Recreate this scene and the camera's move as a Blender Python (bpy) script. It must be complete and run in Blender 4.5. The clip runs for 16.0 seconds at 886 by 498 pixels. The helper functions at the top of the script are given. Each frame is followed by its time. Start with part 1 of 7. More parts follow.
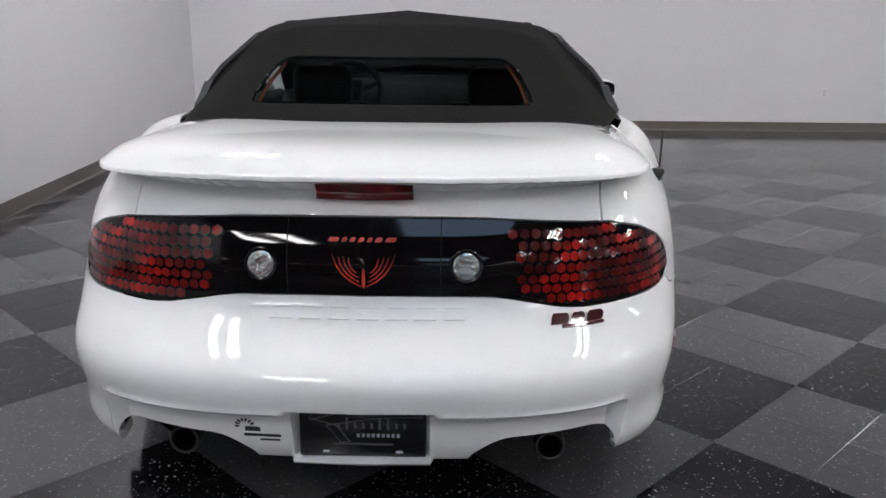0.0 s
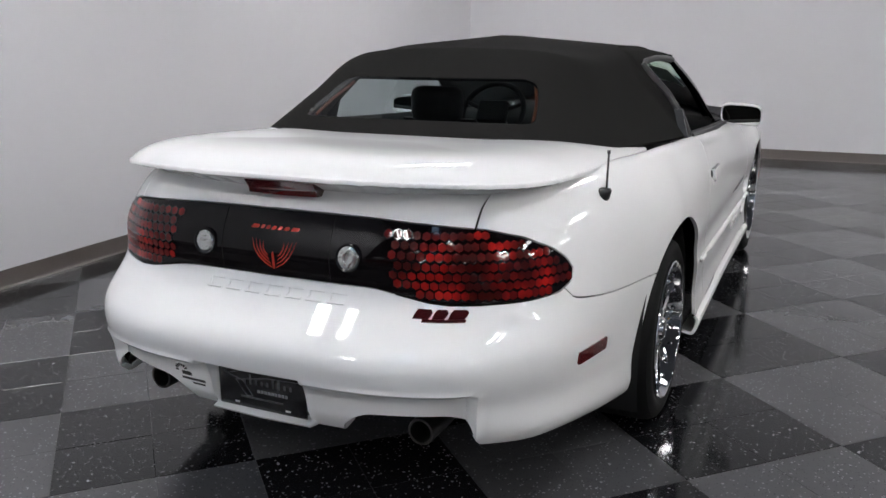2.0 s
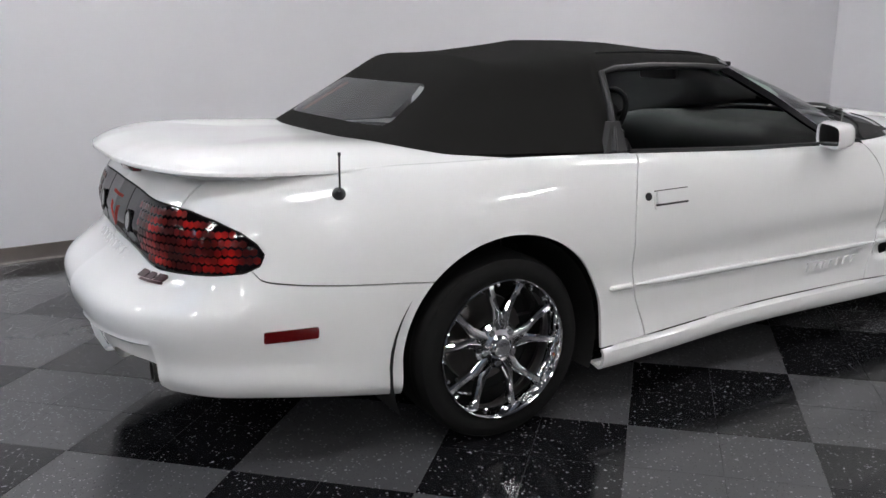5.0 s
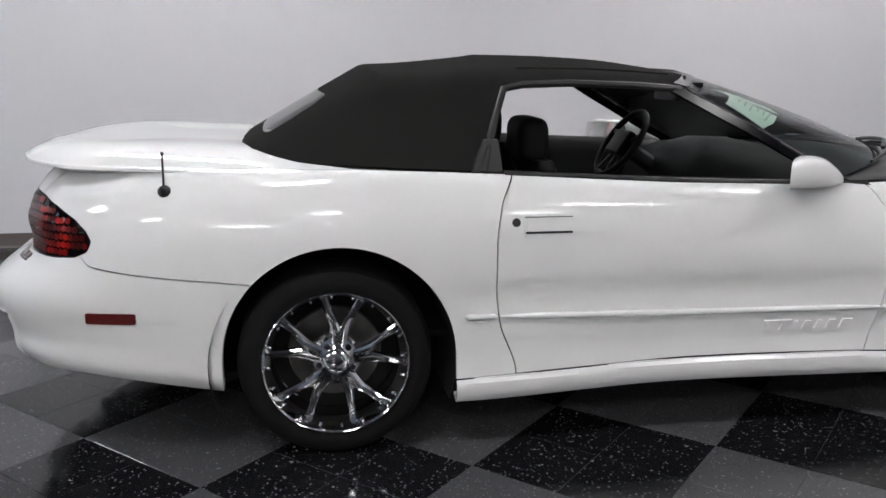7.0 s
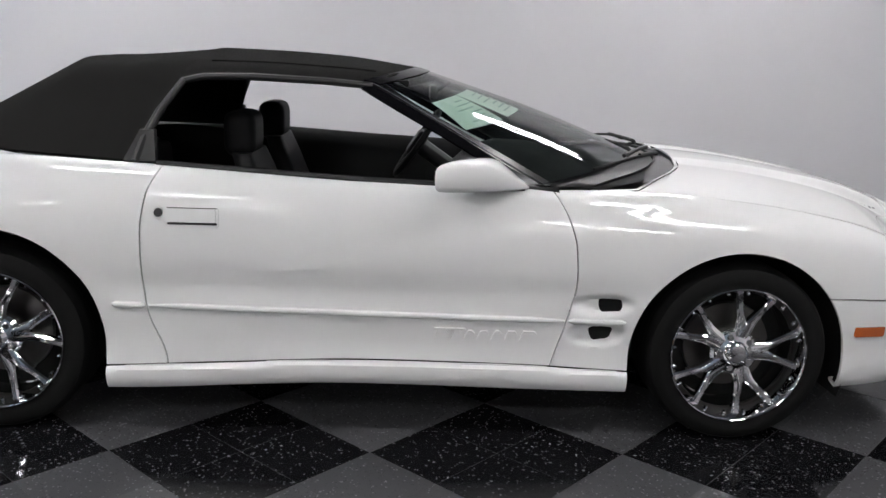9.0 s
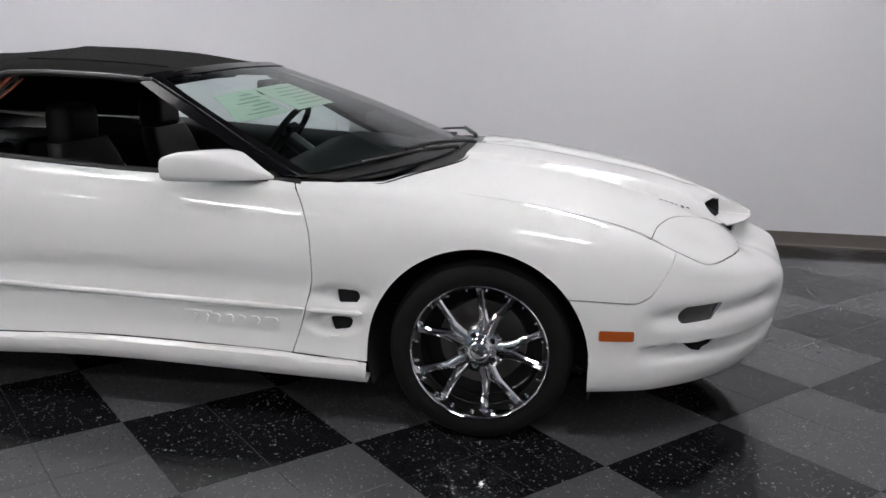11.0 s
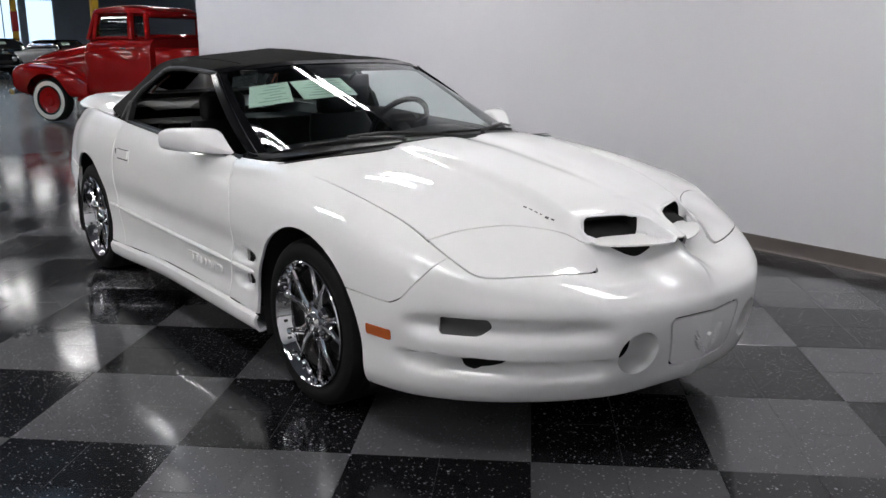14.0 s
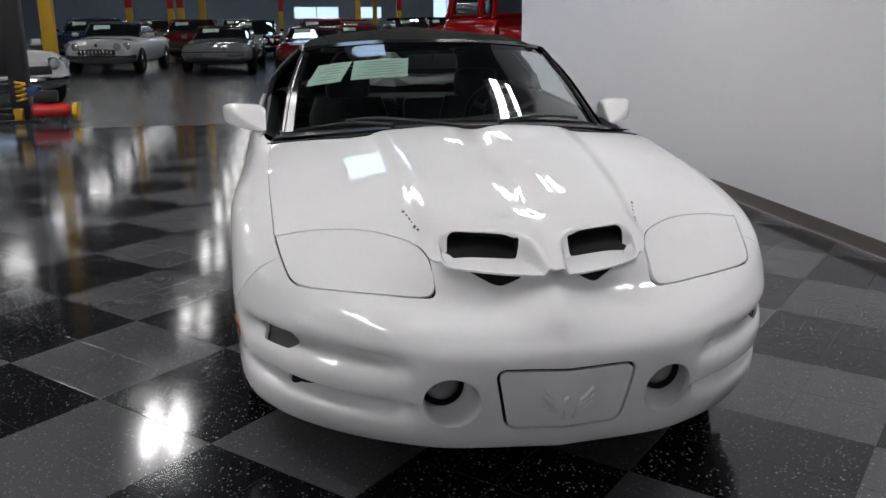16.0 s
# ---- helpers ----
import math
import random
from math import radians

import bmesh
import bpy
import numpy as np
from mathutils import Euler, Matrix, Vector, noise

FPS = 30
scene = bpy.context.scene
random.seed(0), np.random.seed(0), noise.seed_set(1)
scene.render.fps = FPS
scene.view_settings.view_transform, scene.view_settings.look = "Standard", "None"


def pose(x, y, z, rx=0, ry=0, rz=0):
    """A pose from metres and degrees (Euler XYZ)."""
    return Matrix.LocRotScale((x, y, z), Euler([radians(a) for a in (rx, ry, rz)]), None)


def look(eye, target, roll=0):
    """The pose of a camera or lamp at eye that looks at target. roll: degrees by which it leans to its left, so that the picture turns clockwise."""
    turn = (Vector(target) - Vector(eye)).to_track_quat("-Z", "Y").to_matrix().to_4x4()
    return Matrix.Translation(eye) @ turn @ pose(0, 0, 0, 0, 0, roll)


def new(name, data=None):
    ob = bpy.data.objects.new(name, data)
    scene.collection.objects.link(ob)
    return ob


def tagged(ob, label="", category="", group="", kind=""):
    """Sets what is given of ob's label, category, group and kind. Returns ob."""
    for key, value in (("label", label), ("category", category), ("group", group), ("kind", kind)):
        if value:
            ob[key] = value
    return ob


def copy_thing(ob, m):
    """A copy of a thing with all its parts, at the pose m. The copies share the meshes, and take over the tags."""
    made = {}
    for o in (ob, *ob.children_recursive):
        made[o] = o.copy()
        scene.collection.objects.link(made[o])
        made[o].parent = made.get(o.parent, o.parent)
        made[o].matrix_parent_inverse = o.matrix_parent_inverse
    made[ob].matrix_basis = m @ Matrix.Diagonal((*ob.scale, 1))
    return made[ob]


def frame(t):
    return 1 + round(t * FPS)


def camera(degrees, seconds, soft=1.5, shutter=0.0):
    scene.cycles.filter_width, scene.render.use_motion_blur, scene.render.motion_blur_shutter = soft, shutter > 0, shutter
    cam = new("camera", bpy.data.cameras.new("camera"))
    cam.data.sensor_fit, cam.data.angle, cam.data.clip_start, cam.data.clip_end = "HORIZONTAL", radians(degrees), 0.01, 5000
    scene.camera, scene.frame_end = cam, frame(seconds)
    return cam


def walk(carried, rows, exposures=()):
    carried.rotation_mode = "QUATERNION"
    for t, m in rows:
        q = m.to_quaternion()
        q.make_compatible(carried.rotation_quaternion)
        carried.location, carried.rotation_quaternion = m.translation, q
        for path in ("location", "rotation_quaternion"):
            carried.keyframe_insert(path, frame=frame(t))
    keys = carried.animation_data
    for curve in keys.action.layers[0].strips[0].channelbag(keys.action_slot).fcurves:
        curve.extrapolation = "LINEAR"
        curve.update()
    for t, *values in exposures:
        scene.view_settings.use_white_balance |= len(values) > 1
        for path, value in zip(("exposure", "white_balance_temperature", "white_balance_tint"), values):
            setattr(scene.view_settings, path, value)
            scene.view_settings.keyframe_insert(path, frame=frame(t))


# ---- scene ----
cam = camera(55.2, 16.0)
PATH = [
    (0, (0.202, -4.19, 1.341), (0.193, -2.268, 0.787), 0.5),
    (0.5, (0.461, -4.236, 1.339), (0.251, -2.325, 0.789), -0.3),
    (1, (0.743, -4.251, 1.342), (0.292, -2.373, 0.823), -0.7),
    (1.5, (1.053, -4.237, 1.343), (0.416, -2.409, 0.84), -0.5),
    (2, (1.36, -4.178, 1.339), (0.555, -2.416, 0.84), -0.4),
    (2.5, (1.691, -4.056, 1.345), (0.747, -2.367, 0.839), -0.0),
    (3, (2.004, -3.907, 1.355), (0.929, -2.298, 0.847), 0.3),
    (3.5, (2.314, -3.715, 1.348), (1.105, -2.201, 0.852), 0.3),
    (3.7, (2.44, -3.624, 1.364), (1.153, -2.178, 0.862), 0.0),
    (5.8, (3.347, -2.313, 1.321), (1.549, -1.569, 0.856), -0.2),
    (6, (3.393, -2.185, 1.316), (1.57, -1.504, 0.856), -0.1),
    (6.5, (3.496, -1.827, 1.304), (1.609, -1.337, 0.859), 0.0),
    (7, (3.558, -1.449, 1.3), (1.639, -1.09, 0.862), 0.4),
    (7.5, (3.608, -1.069, 1.276), (1.67, -0.812, 0.854), 0.9),
    (8, (3.641, -0.717, 1.298), (1.698, -0.526, 0.863), 1.5),
    (8.5, (3.686, -0.324, 1.306), (1.738, -0.19, 0.872), 1.6),
    (9, (3.71, 0.057, 1.299), (1.761, 0.167, 0.863), 1.9),
    (9.5, (3.715, 0.4, 1.329), (1.77, 0.467, 0.869), 2.0),
    (10, (3.721, 0.758, 1.34), (1.777, 0.746, 0.87), 1.9),
    (10.2, (3.73, 0.904, 1.333), (1.785, 0.866, 0.869), 1.8),
    (12.3, (3.475, 2.681, 1.354), (1.761, 1.765, 0.883), -0.1),
    (12.5, (3.415, 2.852, 1.35), (1.744, 1.859, 0.881), -0.2),
    (13, (3.203, 3.272, 1.364), (1.638, 2.121, 0.885), 0.1),
    (13.5, (2.884, 3.649, 1.367), (1.495, 2.293, 0.887), -0.2),
    (14, (2.492, 3.935, 1.36), (1.258, 2.435, 0.883), -0.0),
    (14.5, (2.051, 4.116, 1.367), (1.004, 2.482, 0.883), -0.0),
    (15, (1.629, 4.228, 1.355), (0.773, 2.49, 0.859), -0.0),
    (15.5, (1.19, 4.304, 1.36), (0.588, 2.47, 0.838), -0.2),
    (16, (0.776, 4.356, 1.359), (0.42, 2.459, 0.836), -0.1),
]
walk(cam, [(t, look(eye, target, roll)) for t, eye, target, roll in PATH], [(0, 0.0), (12.5, 0.0), (14.0, 0.0), (16.0, -0.25)])

# ---- world and light ----
world = bpy.data.worlds.new("world")
scene.world = world
world.use_nodes = True
wn = world.node_tree.nodes
sky = wn.new("ShaderNodeTexSky")
sky.sky_type, sky.sun_disc = "NISHITA", False
sky.sun_elevation, sky.sun_rotation = radians(40), radians(200)
world.node_tree.links.new(sky.outputs[0], wn["Background"].inputs[0])
wn["Background"].inputs[1].default_value = 0.12
LAMP_GLOW = 70.0
HALL_GLOW = 18.0
CEILING_Z = 5.2
LAMP_Z = 4.1


# ---- materials ----
def material(name, base, rough=0.5, metal=0.0, coat=0.0, noise_scale=0.0, noise_amount=0.0, bump=0.0, bump_scale=200.0, glow=0.0, **extra):
    """A Principled surface with variation of its colour at two scales and a fine relief."""
    m = bpy.data.materials.new(name)
    m.use_nodes = True
    n, links = m.node_tree.nodes, m.node_tree.links
    p = n["Principled BSDF"]
    p.inputs["Base Color"].default_value = (*base, 1)
    p.inputs["Roughness"].default_value = rough
    p.inputs["Metallic"].default_value = metal
    p.inputs["Coat Weight"].default_value = coat
    p.inputs["Coat Roughness"].default_value = 0.03
    if glow:
        p.inputs["Emission Color"].default_value = (*base, 1)
        p.inputs["Emission Strength"].default_value = glow
    for key, value in extra.items():
        p.inputs[key.replace("_", " ")].default_value = value
    coord = n.new("ShaderNodeTexCoord")
    if noise_amount:
        mix = n.new("ShaderNodeMix")
        mix.data_type = "RGBA"
        mix.inputs[6].default_value = (*[c * (1 - noise_amount) for c in base], 1)
        mix.inputs[7].default_value = (*[min(1, c * (1 + noise_amount)) for c in base], 1)
        a, b, add = n.new("ShaderNodeTexNoise"), n.new("ShaderNodeTexNoise"), n.new("ShaderNodeMath")
        a.inputs["Scale"].default_value, b.inputs["Scale"].default_value = noise_scale, noise_scale * 9
        add.operation = "ADD"
        half = n.new("ShaderNodeMath")
        half.operation, half.inputs[1].default_value = "MULTIPLY", 0.5
        links.new(coord.outputs["Object"], a.inputs["Vector"])
        links.new(coord.outputs["Object"], b.inputs["Vector"])
        links.new(a.outputs[0], add.inputs[0])
        links.new(b.outputs[0], add.inputs[1])
        links.new(add.outputs[0], half.inputs[0])
        links.new(half.outputs[0], mix.inputs[0])
        links.new(mix.outputs[2], p.inputs["Base Color"])
    if bump:
        t, bm = n.new("ShaderNodeTexNoise"), n.new("ShaderNodeBump")
        t.inputs["Scale"].default_value = bump_scale
        bm.inputs["Strength"].default_value, bm.inputs["Distance"].default_value = bump, 0.002
        links.new(coord.outputs["Object"], t.inputs["Vector"])
        links.new(t.outputs[0], bm.inputs["Height"])
        links.new(bm.outputs[0], p.inputs["Normal"])
    return m


def floor_tile(name, base, fleck_low, fleck_high):
    """Polished vinyl tile: mottled ground with light and dark flecks."""
    m = material(name, base, rough=0.11, noise_scale=3.0, noise_amount=0.12, Specular_IOR_Level=0.36)
    n, links = m.node_tree.nodes, m.node_tree.links
    p = n["Principled BSDF"]
    old = p.inputs["Base Color"].links[0].from_socket
    coord = n.new("ShaderNodeNewGeometry")
    info = n.new("ShaderNodeObjectInfo")
    shade = n.new("ShaderNodeMapRange")
    shade.inputs[3].default_value, shade.inputs[4].default_value = 0.86, 1.14
    links.new(info.outputs["Random"], shade.inputs[0])
    tone = n.new("ShaderNodeMix")
    tone.data_type, tone.blend_type = "RGBA", "MULTIPLY"
    tone.inputs[0].default_value = 1.0
    links.new(old, tone.inputs[6])
    links.new(shade.outputs[0], tone.inputs[7])
    prev = tone.outputs[2]
    for scale, size, colour in ((80.0, 0.24, fleck_high), (130.0, 0.24, fleck_low), (36.0, 0.15, fleck_high)):
        v, ramp, mix = n.new("ShaderNodeTexVoronoi"), n.new("ShaderNodeMath"), n.new("ShaderNodeMix")
        wob = n.new("ShaderNodeTexNoise")
        wob.inputs["Scale"].default_value = scale * 1.7
        v.inputs["Scale"].default_value = scale
        v.inputs["Randomness"].default_value = 1.0
        sub = n.new("ShaderNodeMath")
        sub.operation = "MULTIPLY_ADD"
        sub.inputs[1].default_value, sub.inputs[2].default_value = 0.5, -0.25
        s2 = n.new("ShaderNodeMath")
        s2.operation = "ADD"
        links.new(coord.outputs["Position"], v.inputs["Vector"])
        links.new(coord.outputs["Position"], wob.inputs["Vector"])
        links.new(wob.outputs[0], sub.inputs[0])
        links.new(v.outputs["Distance"], s2.inputs[0])
        links.new(sub.outputs[0], s2.inputs[1])
        ramp.operation = "LESS_THAN"
        ramp.inputs[1].default_value = size
        links.new(s2.outputs[0], ramp.inputs[0])
        # only some of the cells hold a fleck
        sep, pick, both = n.new("ShaderNodeSeparateColor"), n.new("ShaderNodeMath"), n.new("ShaderNodeMath")
        pick.operation, pick.inputs[1].default_value = "GREATER_THAN", 0.62
        both.operation = "MULTIPLY"
        links.new(v.outputs["Color"], sep.inputs[0])
        links.new(sep.outputs[0], pick.inputs[0])
        links.new(ramp.outputs[0], both.inputs[0])
        links.new(pick.outputs[0], both.inputs[1])
        mix.data_type = "RGBA"
        mix.inputs[7].default_value = (*colour, 1)
        links.new(both.outputs[0], mix.inputs[0])
        links.new(prev, mix.inputs[6])
        prev = mix.outputs[2]
    links.new(prev, p.inputs["Base Color"])
    t, rr = n.new("ShaderNodeTexNoise"), n.new("ShaderNodeMapRange")
    t.inputs["Scale"].default_value = 5.0
    t.inputs["Detail"].default_value = 6.0
    rr.inputs[1].default_value, rr.inputs[2].default_value = 0.3, 0.75
    rr.inputs[3].default_value, rr.inputs[4].default_value = 0.08, 0.16
    links.new(coord.outputs["Position"], t.inputs["Vector"])
    links.new(t.outputs[0], rr.inputs[0])
    links.new(rr.outputs[0], p.inputs["Roughness"])
    wave, bm = n.new("ShaderNodeTexNoise"), n.new("ShaderNodeBump")
    wave.inputs["Scale"].default_value = 9.0
    bm.inputs["Strength"].default_value, bm.inputs["Distance"].default_value = 0.05, 0.004
    links.new(coord.outputs["Position"], wave.inputs["Vector"])
    links.new(wave.outputs[0], bm.inputs["Height"])
    links.new(bm.outputs[0], p.inputs["Normal"])
    return m


def glass(name, tint=(0.9, 0.95, 0.94), alpha_through=0.85, ior=1.5):
    """Thin glass: mostly clear, with a mirror's share by angle."""
    m = bpy.data.materials.new(name)
    m.use_nodes = True
    n, links = m.node_tree.nodes, m.node_tree.links
    out = n["Material Output"]
    clear, gloss, mix, fres = n.new("ShaderNodeBsdfTransparent"), n.new("ShaderNodeBsdfGlossy"), n.new("ShaderNodeMixShader"), n.new("ShaderNodeFresnel")
    clear.inputs[0].default_value = (*[c * alpha_through for c in tint], 1)
    gloss.inputs["Roughness"].default_value = 0.02
    fres.inputs[0].default_value = ior
    links.new(fres.outputs[0], mix.inputs[0])
    links.new(clear.outputs[0], mix.inputs[1])
    links.new(gloss.outputs[0], mix.inputs[2])
    links.new(mix.outputs[0], out.inputs[0])
    return m


M_PAINT = material("white_paint", (0.82, 0.82, 0.82), 0.5, coat=1.0, noise_scale=1.2, noise_amount=0.012, Specular_IOR_Level=0.0, Coat_Roughness=0.012)
M_WALL = material("wall_paint", (0.72, 0.713, 0.742), 0.75, noise_scale=0.9, noise_amount=0.02, bump=0.15, bump_scale=160)
M_BASE = material("vinyl_baseboard", (0.115, 0.098, 0.09), 0.35, noise_scale=3, noise_amount=0.1)
M_CEIL = material("dark_ceiling", (0.10, 0.11, 0.13), 0.8, noise_scale=0.7, noise_amount=0.2)
M_FARWALL = material("far_wall", (0.26, 0.32, 0.40), 0.8, noise_scale=0.5, noise_amount=0.2)
M_TILE_D = floor_tile("dark_tile", (0.009, 0.009, 0.0102), (0.005, 0.005, 0.006), (0.16, 0.16, 0.17))
M_TILE_L = floor_tile("grey_tile", (0.074, 0.074, 0.078), (0.036, 0.036, 0.04), (0.18, 0.18, 0.19))
M_JOINT = material("tile_joint", (0.02, 0.02, 0.022), 0.5)
M_CONC = material("concrete", (0.045, 0.045, 0.049), 0.26, Specular_IOR_Level=0.25, noise_scale=0.6, noise_amount=0.25)
M_LAMP = material("lamp_tube", (1.0, 0.985, 0.985), 0.5, glow=LAMP_GLOW)
M_LAMP_HALL = material("dim_lamp_tube", (1.0, 0.985, 0.985), 0.5, glow=HALL_GLOW)
M_SKYLIGHT = material("daylight_panel", (0.50, 0.72, 1.0), 0.6, glow=4.5)
M_LAMPBODY = material("lamp_housing", (0.7, 0.7, 0.7), 0.4)
M_BLACK = material("black_plastic", (0.012, 0.012, 0.013), 0.45, bump=0.2, bump_scale=500)
M_BLACKGLOSS = material("black_gloss", (0.005, 0.005, 0.006), 0.16, Specular_IOR_Level=0.2)
M_SATIN = material("satin_black", (0.005, 0.005, 0.006), 0.16, Specular_IOR_Level=0.12)
M_DARK = material("dark_void", (0.004, 0.004, 0.004), 0.9)
M_TAILPANEL = material("black_tail_panel", (0.005, 0.004, 0.0045), 0.04, Specular_IOR_Level=0.20)
M_CLOTH = material("black_canvas", (0.0150, 0.0146, 0.0142), 0.95, Specular_IOR_Level=0.05, noise_scale=14, noise_amount=0.12, bump=0.7, bump_scale=900)
M_RUBBER = material("tyre_rubber", (0.009, 0.009, 0.009), 0.75, Specular_IOR_Level=0.12, noise_scale=30, noise_amount=0.15, bump=0.2, bump_scale=300)
M_CHROME = material("chrome", (0.86, 0.86, 0.87), 0.05, metal=1.0)
M_STEEL = material("dull_steel", (0.12, 0.115, 0.11), 0.35, metal=1.0, noise_scale=20, noise_amount=0.2)
M_RED = material("red_lens", (0.10, 0.004, 0.005), 0.08, coat=1.0)
M_AMBER = material("amber_lens", (0.45, 0.10, 0.02), 0.1, coat=1.0)
M_GLASS = glass("window_glass", (0.82, 0.95, 0.92), 0.9, 1.58)
M_GLASS_TINT = glass("smoked_glass", (0.62, 0.72, 0.72), 0.75)
M_CLEAR = glass("clear_lens", (1, 1, 1), 0.97)
M_LEATHER = material("black_leather", (0.0065, 0.0065, 0.007), 0.5, Specular_IOR_Level=0.15, noise_scale=20, noise_amount=0.2, bump=0.4, bump_scale=350)
M_MIRROR = material("mirror_glass", (0.9, 0.9, 0.9), 0.01, metal=1.0)


# ---- building helpers ----
def mesh_from(name, verts, faces, mat, smooth=30.0):
    """A mesh of the vertices that its faces use, smooth but for edges sharper than the given angle."""
    verts = np.asarray(verts, float)
    used = sorted({i for f in faces for i in f})
    index = {v: k for k, v in enumerate(used)}
    me = bpy.data.meshes.new(name)
    me.from_pydata([tuple(verts[i]) for i in used], [], [tuple(index[i] for i in f) for f in faces])
    if smooth:
        me.polygons.foreach_set("use_smooth", [True] * len(me.polygons))
        me.set_sharp_from_angle(angle=radians(smooth))
    if mat:
        me.materials.append(mat)
    me.update()
    return me


def place(ob, parent=None, m=None):
    if parent is not None:
        ob.parent = parent
    if m is not None:
        ob.matrix_basis = m
    return ob


def part(name, bm, mat, parent=None, label="", m=None, smooth=30.0):
    """Links a bmesh, or vertices and faces, as one mesh object under a thing or a part."""
    if isinstance(bm, tuple):
        me = mesh_from(name, bm[0], bm[1], mat, smooth)
    else:
        bmesh.ops.recalc_face_normals(bm, faces=bm.faces)
        me = bpy.data.meshes.new(name)
        bm.to_mesh(me)
        bm.free()
        if smooth:
            me.polygons.foreach_set("use_smooth", [True] * len(me.polygons))
            me.set_sharp_from_angle(angle=radians(smooth))
        me.materials.append(mat)
    ob = place(new(name, me), parent, m)
    return tagged(ob, label) if label else ob


def thing(name, label, category, group="", kind="", m=None):
    return tagged(place(new(name), None, m), label, category, group, kind)


def box(size, centre=(0, 0, 0), bevel=0.0, segments=2):
    bm = bmesh.new()
    bmesh.ops.create_cube(bm, size=1.0, matrix=Matrix.Translation(centre) @ Matrix.Diagonal((*size, 1)))
    if bevel:
        bmesh.ops.bevel(bm, geom=bm.edges[:], offset=bevel, segments=segments, affect="EDGES", profile=0.6)
    return bm


def add_box(bm, size, centre=(0, 0, 0), m=None):
    mm = (m or Matrix()) @ Matrix.Translation(centre) @ Matrix.Diagonal((*size, 1))
    bmesh.ops.create_cube(bm, size=1.0, matrix=mm)
    return bm


def lathe(profile, steps=48, axis="x"):
    """A turned body from (along, radius) pairs, about the x axis or the z axis."""
    verts, faces, n = [], [], len(profile)
    for k in range(steps):
        a = 2 * math.pi * k / steps
        for along, r in profile:
            verts.append((along, r * math.cos(a), r * math.sin(a)) if axis == "x" else (r * math.cos(a), r * math.sin(a), along))
    for k in range(steps):
        for j in range(n - 1):
            a, b = k * n + j, (k + 1) % steps * n + j
            faces.append((a, a + 1, b + 1, b) if axis == "x" else (a, b, b + 1, a + 1))
    return verts, faces


def tube(points, radius, sides=8, closed=False, flat=1.0):
    """A round bar along points."""
    pts = [Vector(p) for p in points]
    n = len(pts)
    verts, faces = [], []
    for i, p in enumerate(pts):
        a, b = pts[(i - 1) % n if closed else max(i - 1, 0)], pts[(i + 1) % n if closed else min(i + 1, n - 1)]
        way = (b - a).normalized()
        side = way.cross(Vector((0, 0, 1)))
        side = side.normalized() if side.length > 1e-3 else way.cross(Vector((1, 0, 0))).normalized()
        up = side.cross(way)
        r = radius(i / max(n - 1, 1)) if callable(radius) else radius
        for k in range(sides):
            t = 2 * math.pi * k / sides
            verts.append(p + side * (r * math.cos(t)) + up * (r * flat * math.sin(t)))
    for i in range(n if closed else n - 1):
        for k in range(sides):
            j, l = (i + 1) % n, (k + 1) % sides
            faces.append((i * sides + k, i * sides + l, j * sides + l, j * sides + k))
    if not closed:
        faces.append(tuple(range(sides))[::-1])
        faces.append(tuple((n - 1) * sides + k for k in range(sides)))
    return verts, faces


def smooth_curve(xs, vs):
    """A smooth function through the given values that does not overshoot them."""
    xs, vs = np.asarray(xs, float), np.asarray(vs, float)
    h, d = np.diff(xs), np.diff(vs) / np.diff(xs)
    m = np.zeros(len(xs))
    m[0], m[-1] = d[0], d[-1]
    for i in range(1, len(xs) - 1):
        if d[i - 1] * d[i] > 0:
            w1, w2 = 2 * h[i] + h[i - 1], h[i] + 2 * h[i - 1]
            m[i] = (w1 + w2) / (w1 / d[i - 1] + w2 / d[i])

    def at(x):
        x = np.clip(np.asarray(x, float), xs[0], xs[-1])
        i = np.clip(np.searchsorted(xs, x) - 1, 0, len(xs) - 2)
        t, hh = (x - xs[i]) / h[i], h[i]
        return (2 * t**3 - 3 * t**2 + 1) * vs[i] + (t**3 - 2 * t**2 + t) * hh * m[i] + (3 * t**2 - 2 * t**3) * vs[i + 1] + (t**3 - t**2) * hh * m[i + 1]

    return at


def split(verts, faces, field):
    """Cuts faces along field = 0: the vertices with new ones, the faces where it is below 0, and those above. field: a function of an array of places."""
    verts = list(map(tuple, verts))
    value = list(field(np.array(verts)))
    cuts, below, above = {}, [], []
    for f in faces:
        s = [value[i] < 0 for i in f]
        if all(s):
            below.append(f)
        elif not any(s):
            above.append(f)
        else:
            lo, hi = [], []
            for k, i in enumerate(f):
                j = f[(k + 1) % len(f)]
                (lo if s[k] else hi).append(i)
                if s[k] != s[(k + 1) % len(f)]:
                    key = (min(i, j), max(i, j))
                    if key not in cuts:
                        a, b = value[key[0]], value[key[1]]
                        t = min(max(a / (a - b), 0.02), 0.98)
                        p, q = verts[key[0]], verts[key[1]]
                        cuts[key] = len(verts)
                        verts.append(tuple(p[c] + t * (q[c] - p[c]) for c in range(3)))
                        value.append(0.0)
                    lo.append(cuts[key])
                    hi.append(cuts[key])
            if len(lo) > 2:
                below.append(tuple(lo))
            if len(hi) > 2:
                above.append(tuple(hi))
    return verts, below, above


